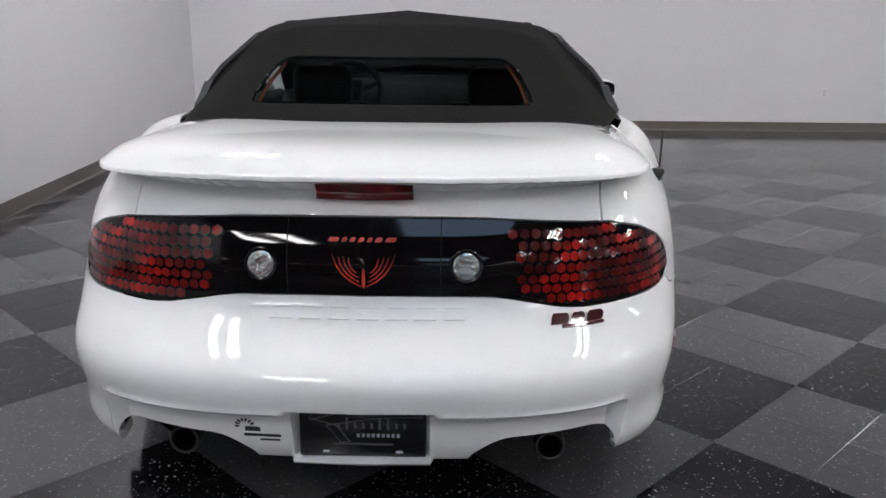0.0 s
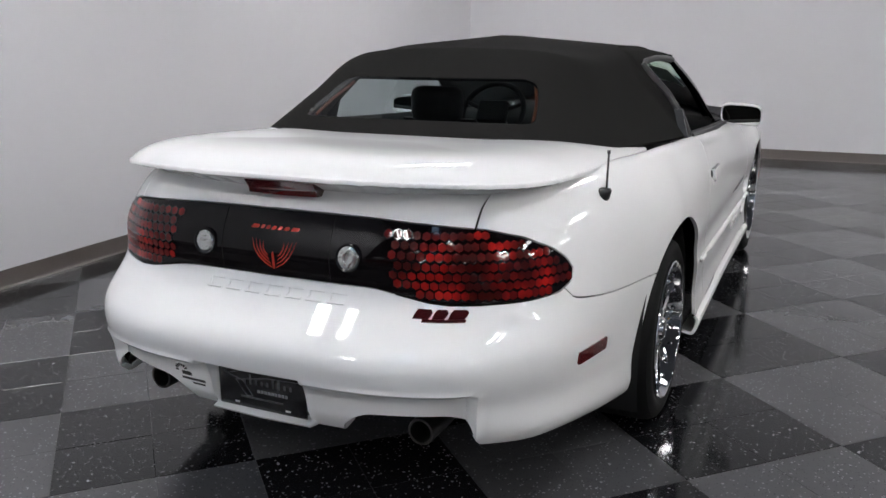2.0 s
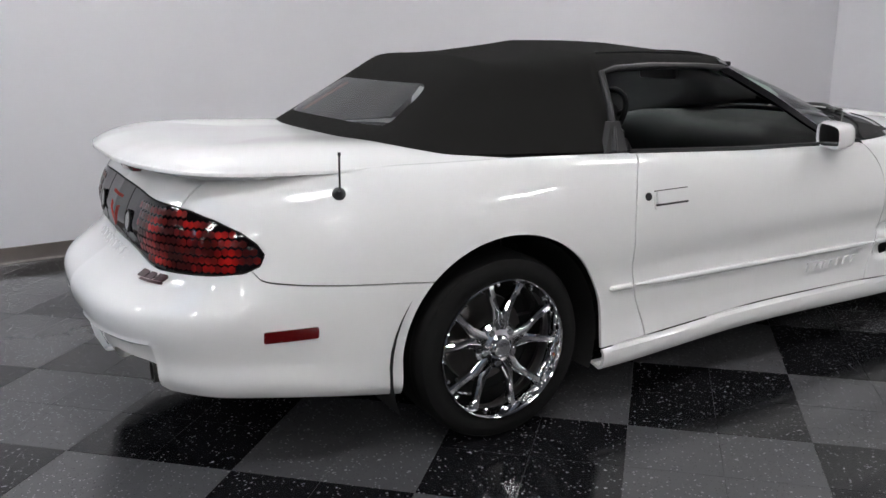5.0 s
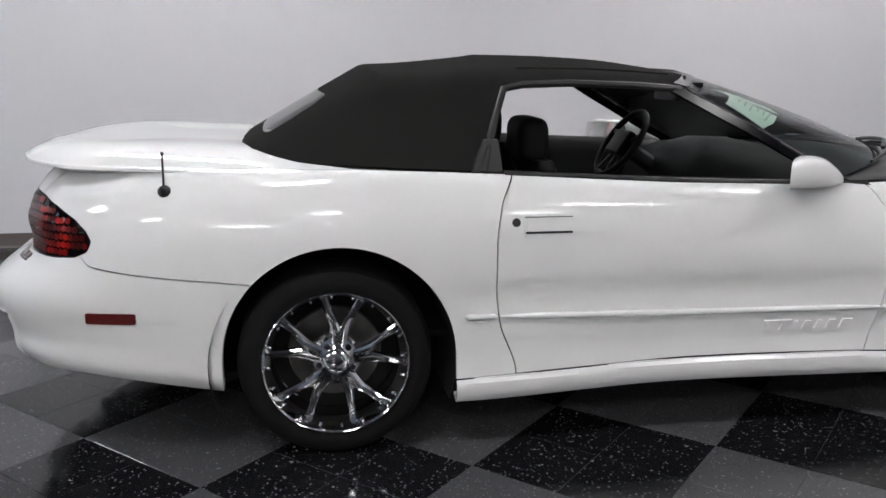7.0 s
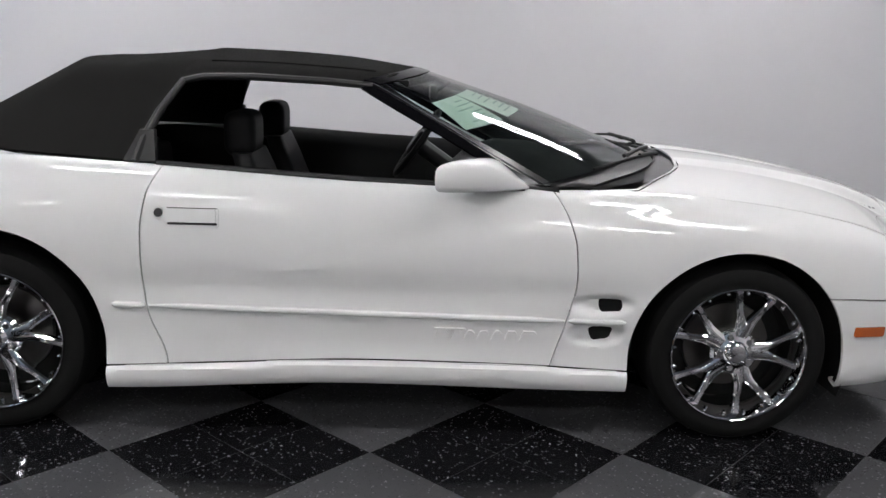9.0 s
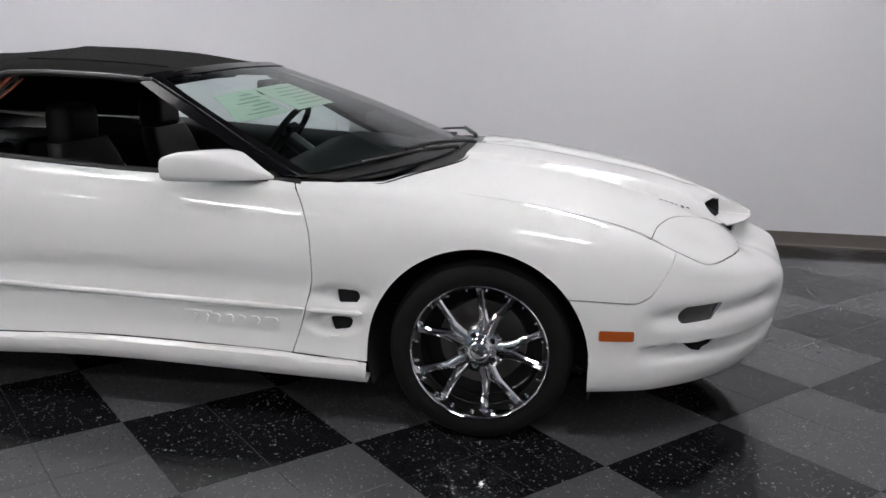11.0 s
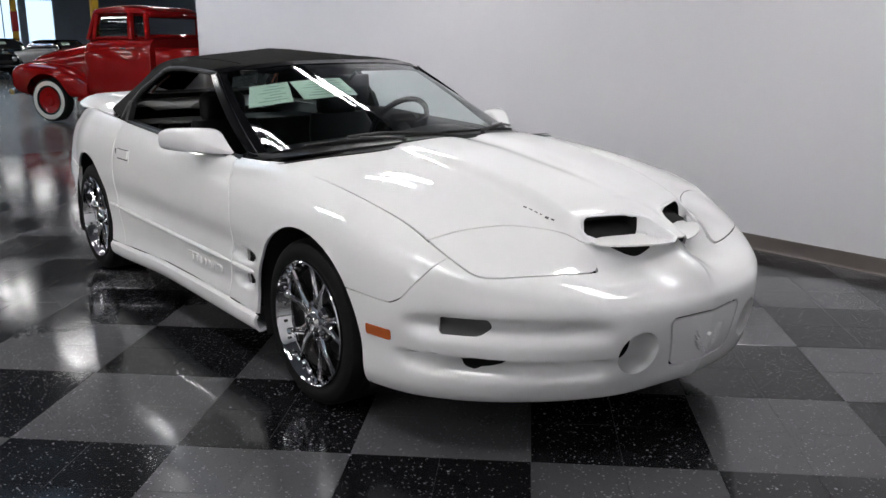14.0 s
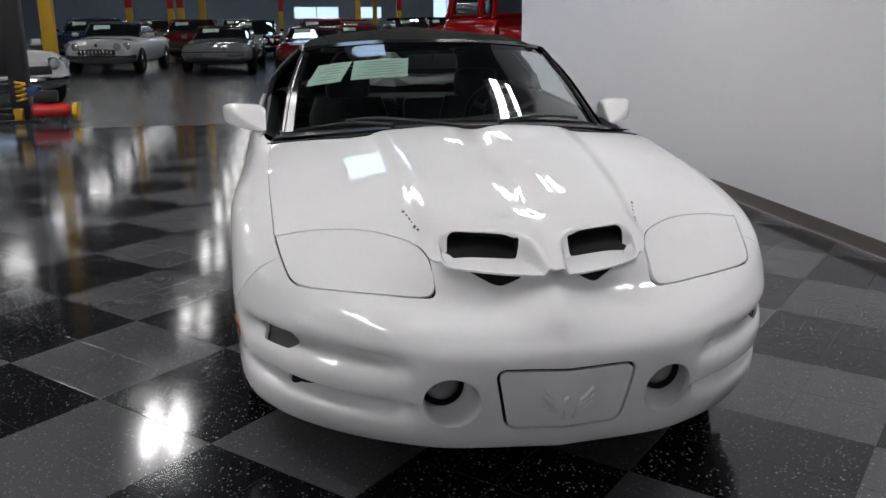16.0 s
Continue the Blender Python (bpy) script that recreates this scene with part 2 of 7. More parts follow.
def rimmed(verts, faces, depth):
    """Faces with their open border turned inwards by depth, so that a panel shows its thickness."""
    verts = [Vector(v) for v in verts]
    normal, count = {}, {}
    for f in faces:
        nrm = (verts[f[1]] - verts[f[0]]).cross(verts[f[-1]] - verts[f[0]])
        if len(f) > 3:
            nrm = (verts[f[2]] - verts[f[0]]).cross(verts[f[3]] - verts[f[1]])
        for k, i in enumerate(f):
            normal[i] = normal.get(i, Vector()) + nrm
            e = (i, f[(k + 1) % len(f)])
            count[e] = count.get(e, 0) + 1
    out, turned = list(faces), {}
    for (i, j) in [e for e in count if (e[1], e[0]) not in count]:
        for v in (i, j):
            if v not in turned:
                turned[v] = len(verts)
                n = normal[v]
                verts.append(verts[v] - n.normalized() * depth if n.length else verts[v].copy())
        out.append((j, i, turned[i], turned[j]))
    return verts, out


def mirrored(verts, faces):
    return [(-v[0], v[1], v[2]) for v in verts], [tuple(reversed(f)) for f in faces]


def joined(*pieces):
    verts, faces = [], []
    for v, f in pieces:
        k = len(verts)
        verts += [tuple(p) for p in v]
        faces += [tuple(i + k for i in g) for g in f]
    return verts, faces


def outline_field(points, a, b):
    """A signed distance to a closed outline in the plane of coordinates a and b: below 0 inside."""
    pts = np.array(points, float)
    nxt = np.roll(pts, -1, 0)

    def field(p):
        q = np.asarray(p)[:, [a, b]]
        best, inside = np.full(len(q), 1e9), np.zeros(len(q), bool)
        for s, e in zip(pts, nxt):
            d = e - s
            t = np.clip(((q - s) @ d) / (d @ d + 1e-12), 0, 1)
            best = np.minimum(best, np.hypot(*(q - s - t[:, None] * d).T))
            cross = (s[1] > q[:, 1]) != (e[1] > q[:, 1])
            with np.errstate(divide="ignore", invalid="ignore"):
                inside ^= cross & (q[:, 0] < d[0] * (q[:, 1] - s[1]) / (d[1] if d[1] else 1e-12) + s[0])
        return np.where(inside, -best, best)

    return field


def rounded_outline(points, radius, steps=5):
    """A closed outline with its corners rounded."""
    out, n = [], len(points)
    for i in range(n):
        p, a, b = Vector(points[i]), Vector(points[i - 1]), Vector(points[(i + 1) % n])
        r = radius[i] if isinstance(radius, (list, tuple)) else radius
        u, v = a - p, b - p
        k = min(r, u.length * 0.48, v.length * 0.48)
        s, e = p + u.normalized() * k, p + v.normalized() * k
        out += [tuple((1 - t) ** 2 * s + 2 * t * (1 - t) * p + t * t * e) for t in [j / steps for j in range(steps + 1)]]
    return out


# ---- the room ----
WALL_X, WALL_Y, WALL_END = -2.635, 5.40, -7.70
FLOOR_EDGE = -7.42
TILE = 0.6096


def slab(name, lo, hi, mat, label, category):
    size = [h - l for l, h in zip(lo, hi)]
    ob = part(name, box(size, [(l + h) / 2 for l, h in zip(lo, hi)]), mat, smooth=0)
    return tagged(ob, label, category, kind="structure")


HALL_X0, HALL_X1, HALL_Y0 = -18.0, 22.0, -48.0
slab("wall_side", (WALL_X - 0.15, WALL_END, 0), (WALL_X, WALL_Y + 0.15, CEILING_Z), M_WALL, "smooth pale grey painted partition wall with dark base", "wall")
slab("wall_front", (WALL_X, WALL_Y, 0), (HALL_X1, WALL_Y + 0.15, CEILING_Z), M_WALL, "smooth pale grey painted wall with dark base", "wall")
slab("wall_east", (HALL_X1, HALL_Y0, 0), (HALL_X1 + 0.2, WALL_Y + 0.15, CEILING_Z), M_FARWALL, "plain dark wall closing the hall", "wall")
slab("wall_west", (HALL_X0 - 0.2, HALL_Y0, 0), (HALL_X0, WALL_Y, CEILING_Z), M_FARWALL, "dark wall of the showroom hall", "wall")
slab("wall_back", (HALL_X0, WALL_Y, 0), (WALL_X - 0.15, WALL_Y + 0.15, CEILING_Z), M_FARWALL, "plain wall closing the hall", "wall")
slab("ceiling", (HALL_X0, HALL_Y0, CEILING_Z), (HALL_X1, WALL_Y + 0.15, CEILING_Z + 0.2), M_CEIL, "dark ceiling of the showroom hall", "ceiling")
slab("floor_concrete", (HALL_X0, HALL_Y0, -0.2), (HALL_X1, WALL_Y + 0.15, -0.006), M_CONC, "polished grey concrete floor", "floor")


def baseboard(name, a, b, inward):
    """A vinyl base along a to b: a flat strip with a small toe."""
    a, b, n = Vector((*a, 0)), Vector((*b, 0)), Vector((*inward, 0))
    prof = [(0.0, 0.102), (0.004, 0.103), (0.0065, 0.099), (0.007, 0.018), (0.011, 0.008), (0.016, 0.003), (0.016, 0.0)]
    verts = [p + n * d + Vector((0, 0, z)) for p in (a, b) for d, z in prof]
    k = len(prof)
    faces = [(i, i + 1, k + i + 1, k + i) for i in range(k - 1)]
    return tagged(part(name, (verts, faces), M_BASE), "dark brown vinyl baseboard along the wall", "baseboard", kind="structure")


baseboard("baseboard_side", (WALL_X, WALL_END), (WALL_X, WALL_Y), (1, 0))
baseboard("baseboard_front", (WALL_X, WALL_Y), (HALL_X1, WALL_Y), (0, -1))


def ceiling_light(x, y, tube_m, first):
    """A hanging fixture with two long bright diffusers in a shallow white tray, lying along y."""
    m = pose(x, y, LAMP_Z)
    if first:
        return copy_thing(first[0], m)
    lamp = thing("ceiling_light", "white strip light with two bright diffusers, hung from the ceiling", "ceiling light", "ceiling lights of the hall", m=m)
    part("housing", box((0.60, 1.22, 0.07), (0, 0, 0.05), 0.01), M_LAMPBODY, lamp)
    for dx in (-0.17, 0.17):
        diffuser = box((0.125, 1.18, 0.03), (dx, 0, 0.004), 0.012)
        part("diffuser", diffuser, tube_m, lamp, "glowing white diffuser")
    for dy in (-0.5, 0.5):
        part("cord", tube([(0, dy, 0.08), (0, dy, CEILING_Z - LAMP_Z + 0.01)], 0.006, 6), M_BLACK, lamp)
    first.append(lamp)
    return lamp


BRIGHT, DIM = [], []
for k in range(11):
    ly = 2.4 - 4.6 * k
    for lx in (-10.1, -5.9, -1.65, 2.6, 6.9, 11.2, 15.5, 19.8):
        if lx < WALL_X and ly > WALL_END - 1.0 or k > 5 and lx > 12:
            continue
        ceiling_light(lx, ly, *((M_LAMP, BRIGHT) if k < 3 and lx < 12 else (M_LAMP_HALL, DIM)))


def skylight(n, x, y):
    """A translucent roof panel in a white frame, bright with daylight."""
    s = thing(f"skylight_{n}", "translucent roof panel bright with bluish daylight", "skylight", kind="structure", m=pose(x, y, CEILING_Z))
    part("panel", box((1.1, 2.6, 0.02), (0, 0, -0.016), 0.004), M_SKYLIGHT, s, "glowing bluish panel", smooth=0)
    for dx, dy, sx, sy in ((-0.58, 0, 0.06, 2.72), (0.58, 0, 0.06, 2.72), (0, -1.33, 1.1, 0.06), (0, 1.33, 1.1, 0.06)):
        part("skylight_frame", box((sx, sy, 0.05), (dx, dy, -0.02), 0.004), M_LAMPBODY, s, smooth=0)


for k in range(5):
    skylight(k + 1, 0.4, -6.2 - 8.3 * k)


import collections

# ---- the white convertible ----
CAR = pose(0.044, 0, 0, 0, 0, -0.8)
car = thing("convertible_car", "glossy white two-door sports convertible with closed black canvas top", "car", m=CAR)

# Plan of the body at its widest, from the middle of the tail round one side to the nose.
OX = [0, 0.30, 0.51, 0.645, 0.738, 0.787, 0.827, 0.866, 0.918, 0.927, 0.925, 0.918, 0.915, 0.918, 0.898, 0.868, 0.80, 0.69, 0.50, 0.30, 0]
OY = [-2.485, -2.470, -2.420, -2.330, -2.215, -2.08, -1.90, -1.66, -1.29, -0.87, -0.1, 0.62, 0.95, 1.27, 1.64, 1.82, 1.97, 2.12, 2.28, 2.375, 2.42]
# Heights and insets of the section, station by station.
Z_B = [0.308, 0.308, 0.306, 0.300, 0.290, 0.280, 0.258, 0.228, 0.19, 0.175, 0.205, 0.19, 0.185, 0.185, 0.205, 0.21, 0.215, 0.22, 0.225, 0.23, 0.235]
D_B = [0.045, 0.045, 0.04, 0.034, 0.030, 0.026, 0.024, 0.025, 0.03, 0.02, 0.02, 0.02, 0.02, 0.02, 0.025, 0.03, 0.035, 0.045, 0.055, 0.06, 0.06]
Z_L = [0.40, 0.40, 0.40, 0.40, 0.40, 0.40, 0.38, 0.37, 0.37, 0.36, 0.36, 0.36, 0.36, 0.37, 0.37, 0.37, 0.36, 0.35, 0.35, 0.35, 0.35]
D_L = [0.014, 0.014, 0.014, 0.014, 0.013, 0.012, 0.01, 0.01, 0.01, 0.016, 0.018, 0.018, 0.018, 0.012, 0.006, 0.008, 0.01, 0.012, 0.015, 0.018, 0.018]
Z_M = [0.545, 0.545, 0.545, 0.54, 0.54, 0.54, 0.56, 0.60, 0.63, 0.62, 0.60, 0.60, 0.60, 0.62, 0.57, 0.54, 0.52, 0.515, 0.51, 0.51, 0.51]
Z_U = [0.655, 0.655, 0.655, 0.65, 0.65, 0.66, 0.70, 0.73, 0.76, 0.76, 0.75, 0.74, 0.74, 0.735, 0.68, 0.635, 0.595, 0.575, 0.565, 0.56, 0.56]
D_U = [0.145, 0.140, 0.127, 0.098, 0.060, 0.03, 0.012, 0.01, 0.008, 0.008, 0.012, 0.015, 0.012, 0.01, 0.015, 0.018, 0.02, 0.02, 0.020, 0.032, 0.020]
Z_S = [0.76, 0.76, 0.76, 0.76, 0.77, 0.785, 0.82, 0.845, 0.865, 0.86, 0.845, 0.825, 0.815, 0.80, 0.745, 0.70, 0.65, 0.62, 0.600, 0.592, 0.622]
D_S = [0.157, 0.150, 0.125, 0.104, 0.078, 0.060, 0.046, 0.045, 0.045, 0.035, 0.04, 0.05, 0.055, 0.06, 0.055, 0.05, 0.05, 0.052, 0.062, 0.098, 0.064]
Z_T = [0.865, 0.865, 0.865, 0.87, 0.885, 0.90, 0.915, 0.928, 0.937, 0.925, 0.888, 0.865, 0.862, 0.845, 0.79, 0.745, 0.70, 0.664, 0.636, 0.622, 0.668]
D_T = [0.213, 0.205, 0.173, 0.163, 0.150, 0.136, 0.118, 0.11, 0.10, 0.085, 0.08, 0.09, 0.10, 0.14, 0.135, 0.12, 0.115, 0.12, 0.135, 0.19, 0.13]
STATIONS = np.arange(len(OX))

# The hood and nose as a height over the plan.
edge_x = smooth_curve([0.5, 0.62, 0.95, 1.27, 1.64, 1.80, 1.90, 2.0, 2.14, 2.21, 2.26], [0.835, 0.83, 0.815, 0.778, 0.758, 0.74, 0.69, 0.585, 0.42, 0.27, 0.12])
edge_z = smooth_curve([0.5, 0.62, 0.95, 1.27, 1.64, 1.80, 1.90, 2.0, 2.14, 2.21, 2.26], [0.87, 0.865, 0.862, 0.845, 0.79, 0.747, 0.703, 0.668, 0.656, 0.66, 0.655])
mid_z = smooth_curve([0.5, 1.14, 1.37, 1.61, 1.86, 2.05, 2.16, 2.24, 2.30], [0.965, 0.952, 0.932, 0.892, 0.832, 0.767, 0.728, 0.696, 0.668])
lift_z = smooth_curve([0.9, 1.14, 1.37, 1.61, 1.86, 2.05, 2.16, 2.24, 2.27], [0.006, 0.012, 0.016, 0.022, 0.034, 0.042, 0.032, 0.008, -0.002])


def nose_height(x, y):
    xe, ze, zc = edge_x(y), edge_z(y), mid_z(y)
    r = np.minimum(np.abs(x) / np.maximum(xe, 0.08), 1.25)
    return ze + (zc - ze) * (1 - np.clip(r, 0, 1) ** 2.3) - np.maximum(r - 1, 0) * 0.15


def step(x, a, b):
    t = np.clip((np.asarray(x, float) - a) / (b - a), 0, 1)
    return t * t * (3 - 2 * t)


def deck_height(x, y):
    zc = np.interp(y, [-2.3, -1.9, -1.5, -1.2], [0.94, 0.985, 0.99, 0.99])
    return zc - 0.10 * (np.abs(x) / 0.8) ** 3


N_UP = 128


def ring_surface(n_long=600, n_up=N_UP):
    """The outer skin of one side as a grid of places: along the plan, and from the underside up over the shoulder."""
    u = np.linspace(0, STATIONS[-1], n_long)
    # even steps along the plan
    fine = np.linspace(0, STATIONS[-1], 4000)

    px, py = smooth_curve(STATIONS, OX)(fine), smooth_curve(STATIONS, OY)(fine)
    for _ in range(60):
        kx, ky = px.copy(), py.copy()
        kx[1:-1] = (px[:-2] + 2 * px[1:-1] + px[2:]) / 4
        ky[1:-1] = (py[:-2] + 2 * py[1:-1] + py[2:]) / 4
        px, py = kx, ky
    arc = np.r_[0, np.cumsum(np.hypot(np.diff(px), np.diff(py)))]
    want = np.linspace(0, arc[-1], n_long)
    u, ox, oy = np.interp(want, arc, fine), np.interp(want, arc, px), np.interp(want, arc, py)
    tx, ty = np.gradient(ox), np.gradient(oy)
    # the ends run square to the middle line
    ty[0] = ty[-1] = 0
    ln = np.hypot(tx, ty)
    nx, ny = -ty / ln, tx / ln
    for arr in (nx, ny):
        for _ in range(40):
            arr[1:-1] = (arr[:-2] + 2 * arr[1:-1] + arr[2:]) / 4
    nx[0] = nx[-1] = 0
    get = {k: smooth_curve(STATIONS, v)(u) for k, v in dict(zb=Z_B, db=D_B, zl=Z_L, dl=D_L, zm=Z_M, zu=Z_U, du=D_U, zs=Z_S, ds=D_S, zt=Z_T, dt=D_T).items()}
    for arr in get.values():
        for _ in range(90):
            pad = np.r_[arr[1], arr, arr[-2]]
            arr[:] = (pad[:-2] + 2 * pad[1:-1] + pad[2:]) / 4
    zero = np.zeros(n_long)
    d = np.stack([get["db"] + 0.06, get["db"] + 0.006, get["db"], get["dl"], zero, get["du"], get["ds"], get["dt"], get["dt"] + 0.11, get["dt"] + 0.34], 1)
    z = np.stack([get["zb"] + 0.004, get["zb"], get["zb"] + 0.008, get["zl"], get["zm"], get["zu"], get["zs"], get["zt"], get["zt"], get["zt"]], 1)
    for k in (8, 9):
        x_in, y_in = ox + nx * d[:, k], oy + ny * d[:, k]
        z[:, k] = np.where(y_in > 0.3, nose_height(x_in, np.maximum(y_in, 0.5)), deck_height(x_in, y_in))
    # a centripetal curve through each section's points
    knots = np.array([0, 0.055, 0.065, 0.20, 0.36, 0.48, 0.60, 0.72, 0.86, 1.0])
    v = np.linspace(0, 1, n_up)
    dd, zz = np.zeros((n_long, n_up)), np.zeros((n_long, n_up))
    for i in range(n_long):
        m = []
        for arr in (d[i], z[i]):
            s = np.gradient(arr, knots)
            m.append(s)
        k = np.clip(np.searchsorted(knots, v) - 1, 0, len(knots) - 2)
        h = knots[k + 1] - knots[k]
        t = (v - knots[k]) / h
        for out, arr, s in ((dd, d[i], m[0]), (zz, z[i], m[1])):
            out[i] = (2 * t**3 - 3 * t**2 + 1) * arr[k] + (t**3 - 2 * t**2 + t) * h * s[k] + (3 * t**2 - 2 * t**3) * arr[k + 1] + (t**3 - t**2) * h * s[k + 1]
    dd = dd + relief(ox[:, None] + 0 * dd, oy[:, None] + 0 * dd, zz)
    x, y = ox[:, None] + nx[:, None] * dd, oy[:, None] + ny[:, None] * dd
    x[0], x[-1] = 0, 0
    x = np.maximum(x, 0)
    # the channels under the hood's lip, beside the beak
    zz = zz - 0.010 * np.exp(-(((x - 0.155) / 0.075) ** 2)) * step(y, 2.07, 2.17) * step(zz, 0.56, 0.64)
    verts = np.stack([x, y, zz], -1).reshape(-1, 3)
    faces = [(i * n_up + j, (i + 1) * n_up + j, (i + 1) * n_up + j + 1, i * n_up + j + 1) for i in range(n_long - 1) for j in range(n_up - 1)]
    return verts, faces


def bowl(a, b, ca, cb, ra, rb, soft=0.35):
    """1 inside an oval, 0 outside, with a soft border."""
    r = np.sqrt(((a - ca) / ra) ** 2 + ((b - cb) / rb) ** 2)
    return 1 - step(r, 1 - soft, 1 + soft * 0.3)


sill_seam = smooth_curve([-1.2, -0.9, -0.5, -0.04, 0.47, 0.89, 1.2], [0.245, 0.253, 0.272, 0.289, 0.280, 0.260, 0.245])


def relief(x, y, z):
    """Hollows and creases of the skin, as an inset in metres."""
    side = np.exp(-(((y - 0.0) / 1.05) ** 4))
    # flank: a hollow above the moulding, a ledge below
    out = side * 0.012 * np.exp(-(((z - 0.53) / 0.06) ** 2))
    # the side skirt stands proud of the door, with a sharp ledge on top
    out = out - 0.015 * (1 - step(z - sill_seam(y), -0.014, -0.006)) * (np.abs(y) < 1.0)
    front = step(y, 1.55, 1.75)
    w = np.abs(x)
    # front bumper: a hollow at the level of the side lamps, a crease, and a deep slot under it
    lane = front * step(w, 0.36, 0.50)
    out = out + lane * 0.030 * np.exp(-(((z - 0.472) / 0.032) ** 2)) * step(y, 1.80, 1.93)
    out = out + lane * 0.058 * step(0.380 - z, 0.0, 0.016) * np.exp(-((np.maximum(0.358 - z, 0) / 0.034) ** 2)) * step(y, 1.78, 1.95)
    # the beak under the hood and the hollows beside it
    top = (y > 2.1) * np.exp(-(((z - 0.62) / 0.05) ** 2))
    out = out - top * 0.022 * np.exp(-((w / 0.045) ** 2)) + top * 0.026 * np.exp(-(((w - 0.17) / 0.075) ** 2))
    # round hollows of the fog lamps
    # pockets of the two gills behind the front wheel
    for cy, cz, ry, rz, depth in ((0.775, 0.494, 0.115, 0.036, 0.022), (0.76, 0.392, 0.10, 0.042, 0.028)):
        out = out + depth * bowl(y, z, cy, cz, ry, rz, 0.5) * (y > 0.5)
    # the recess of the number plate and the ledge across the tail
    rear = (y < -2.0)
    out = out + rear * 0.062 * (1 - step(w, 0.154, 0.166)) * step(z, 0.314, 0.324) * (1 - step(z, 0.455, 0.463))
    out = out + rear * 0.030 * (1 - step(z, 0.444, 0.452)) * (1 - step(w, 0.60, 0.615)) * step(w, 0.160, 0.170)
    # a rolled bead along the edge of that ledge
    bead = np.exp(-(((z - 0.455) / 0.007) ** 2)) * (1 - step(w, 0.60, 0.612)) * step(w, 0.17, 0.178)
    bead = np.maximum(bead, np.exp(-(((w - 0.617) / 0.008) ** 2)) * (1 - step(z, 0.446, 0.456)))
    out = out - rear * 0.006 * bead
    return out


RING_V, RING_F = ring_surface()
RING_ARR = np.array(RING_V)


def wrap(p):
    """A coordinate that runs round the tail: across at the middle, then along the flank."""
    return p[:, 0] + (p[:, 1] + 2.28)


def wrap_z(p):
    return np.stack([wrap(p), p[:, 2]], 1)


# Seams, as fields below 0 on the first-named side.
f_door_edge = smooth_curve([0.20, 0.265, 0.425, 0.576, 0.694, 0.789, 0.873, 0.95], [0.590, 0.605, 0.653, 0.684, 0.676, 0.648, 0.598, 0.54])
r_door_edge = smooth_curve([0.20, 0.265, 0.45, 0.578, 0.693, 0.825, 0.938, 1.0], [-0.72, -0.695, -0.755, -0.768, -0.769, -0.752, -0.70, -0.68])
front_seam = smooth_curve([1.3, 1.62, 1.78, 1.83, 1.87, 1.915, 1.95, 2.1], [0.535, 0.535, 0.53, 0.55, 0.60, 0.675, 0.78, 1.2])
rear_seam = smooth_curve([-2.12, -2.075, -2.06, -2.03, -1.57, -1.3], [0.72, 0.66, 0.643, 0.634, 0.59, 0.57])
GAP = 0.0024

COVER_REAR = [(0.749, 1.832), (0.635, 1.856), (0.515, 1.905), (0.435, 1.950), (0.352, 2.018), (0.320, 2.105)]
HOOD = [(-0.2, 1.155), (0.28, 1.148), (0.44, 1.13), (0.54, 1.08), (0.65, 0.99), (0.768, 0.89), (0.775, 1.2), (0.768, 1.5)] + COVER_REAR
# the bumper runs in under the hood's lip, and stops short of it at the two slots
TUCK = HOOD + [(0.288, 2.085), (0.258, 2.105), (0.236, 2.135), (0.20, 2.158), (0.12, 2.202), (0.078, 2.212), (0.060, 2.17), (-0.2, 2.17)]
HOOD = HOOD + [(0.265, 2.164), (0.2, 2.212), (0.12, 2.255), (0.04, 2.280), (-0.2, 2.284)]
LAMP_COVER = rounded_outline(COVER_REAR[::-1] + [(0.728, 1.936), (0.704, 2.024), (0.637, 2.080), (0.51, 2.146), (0.394, 2.184), (0.312, 2.196)],
                             [0.01, 0.05, 0.1, 0.1, 0.1, 0.003, 0.1, 0.06, 0.06, 0.1, 0.1, 0.028])
TAIL = [(-0.3, 0.857), (0.30, 0.853), (0.5, 0.846), (0.65, 0.835), (0.78, 0.813), (0.90, 0.778), (0.965, 0.745), (0.995, 0.715), (0.98, 0.684), (0.92, 0.664),
        (0.8, 0.657), (0.6, 0.652), (0.5, 0.652), (0.43, 0.656), (0.35, 0.668), (0.29, 0.678), (0.24, 0.681), (-0.3, 0.682)]
HOOD = rounded_outline(HOOD, [0, 0.1, 0.1, 0.1, 0.1, 0.02, 0.2, 0.2, 0.003, 0.1, 0.1, 0.1, 0.05, 0.01, 0.05, 0.1, 0.1, 0.1, 0])
TUCK = rounded_outline(TUCK, [0, 0.1, 0.1, 0.1, 0.1, 0.02, 0.2, 0.2, 0.003, 0.1, 0.1, 0.1, 0.05, 0.01, 0.01, 0.02, 0.02, 0.05, 0.05, 0.01, 0.01, 0])
hood_field, cover_field = outline_field(HOOD, 0, 1), outline_field(LAMP_COVER, 0, 1)
tail_flat = outline_field(TAIL, 0, 1)


def tail_field(p):
    return np.where(p[:, 1] < -1.8, tail_flat(wrap_z(p)), 1.0)


def arch_front(p):
    q = np.hypot((p[:, 1] - 1.262) / 0.384, (p[:, 2] - 0.30) / 0.392)
    q = np.where(p[:, 2] < 0.30, np.abs(p[:, 1] - 1.262) / (0.384), q)
    return (q - 1) * 0.37


def arch_rear(p):
    q = np.hypot((p[:, 1] + 1.275) / 0.376, (p[:, 2] - 0.325) / 0.384)
    q = np.where(p[:, 2] < 0.325, np.abs(p[:, 1] + 1.275) / 0.376, q)
    return (q - 1) * 0.37


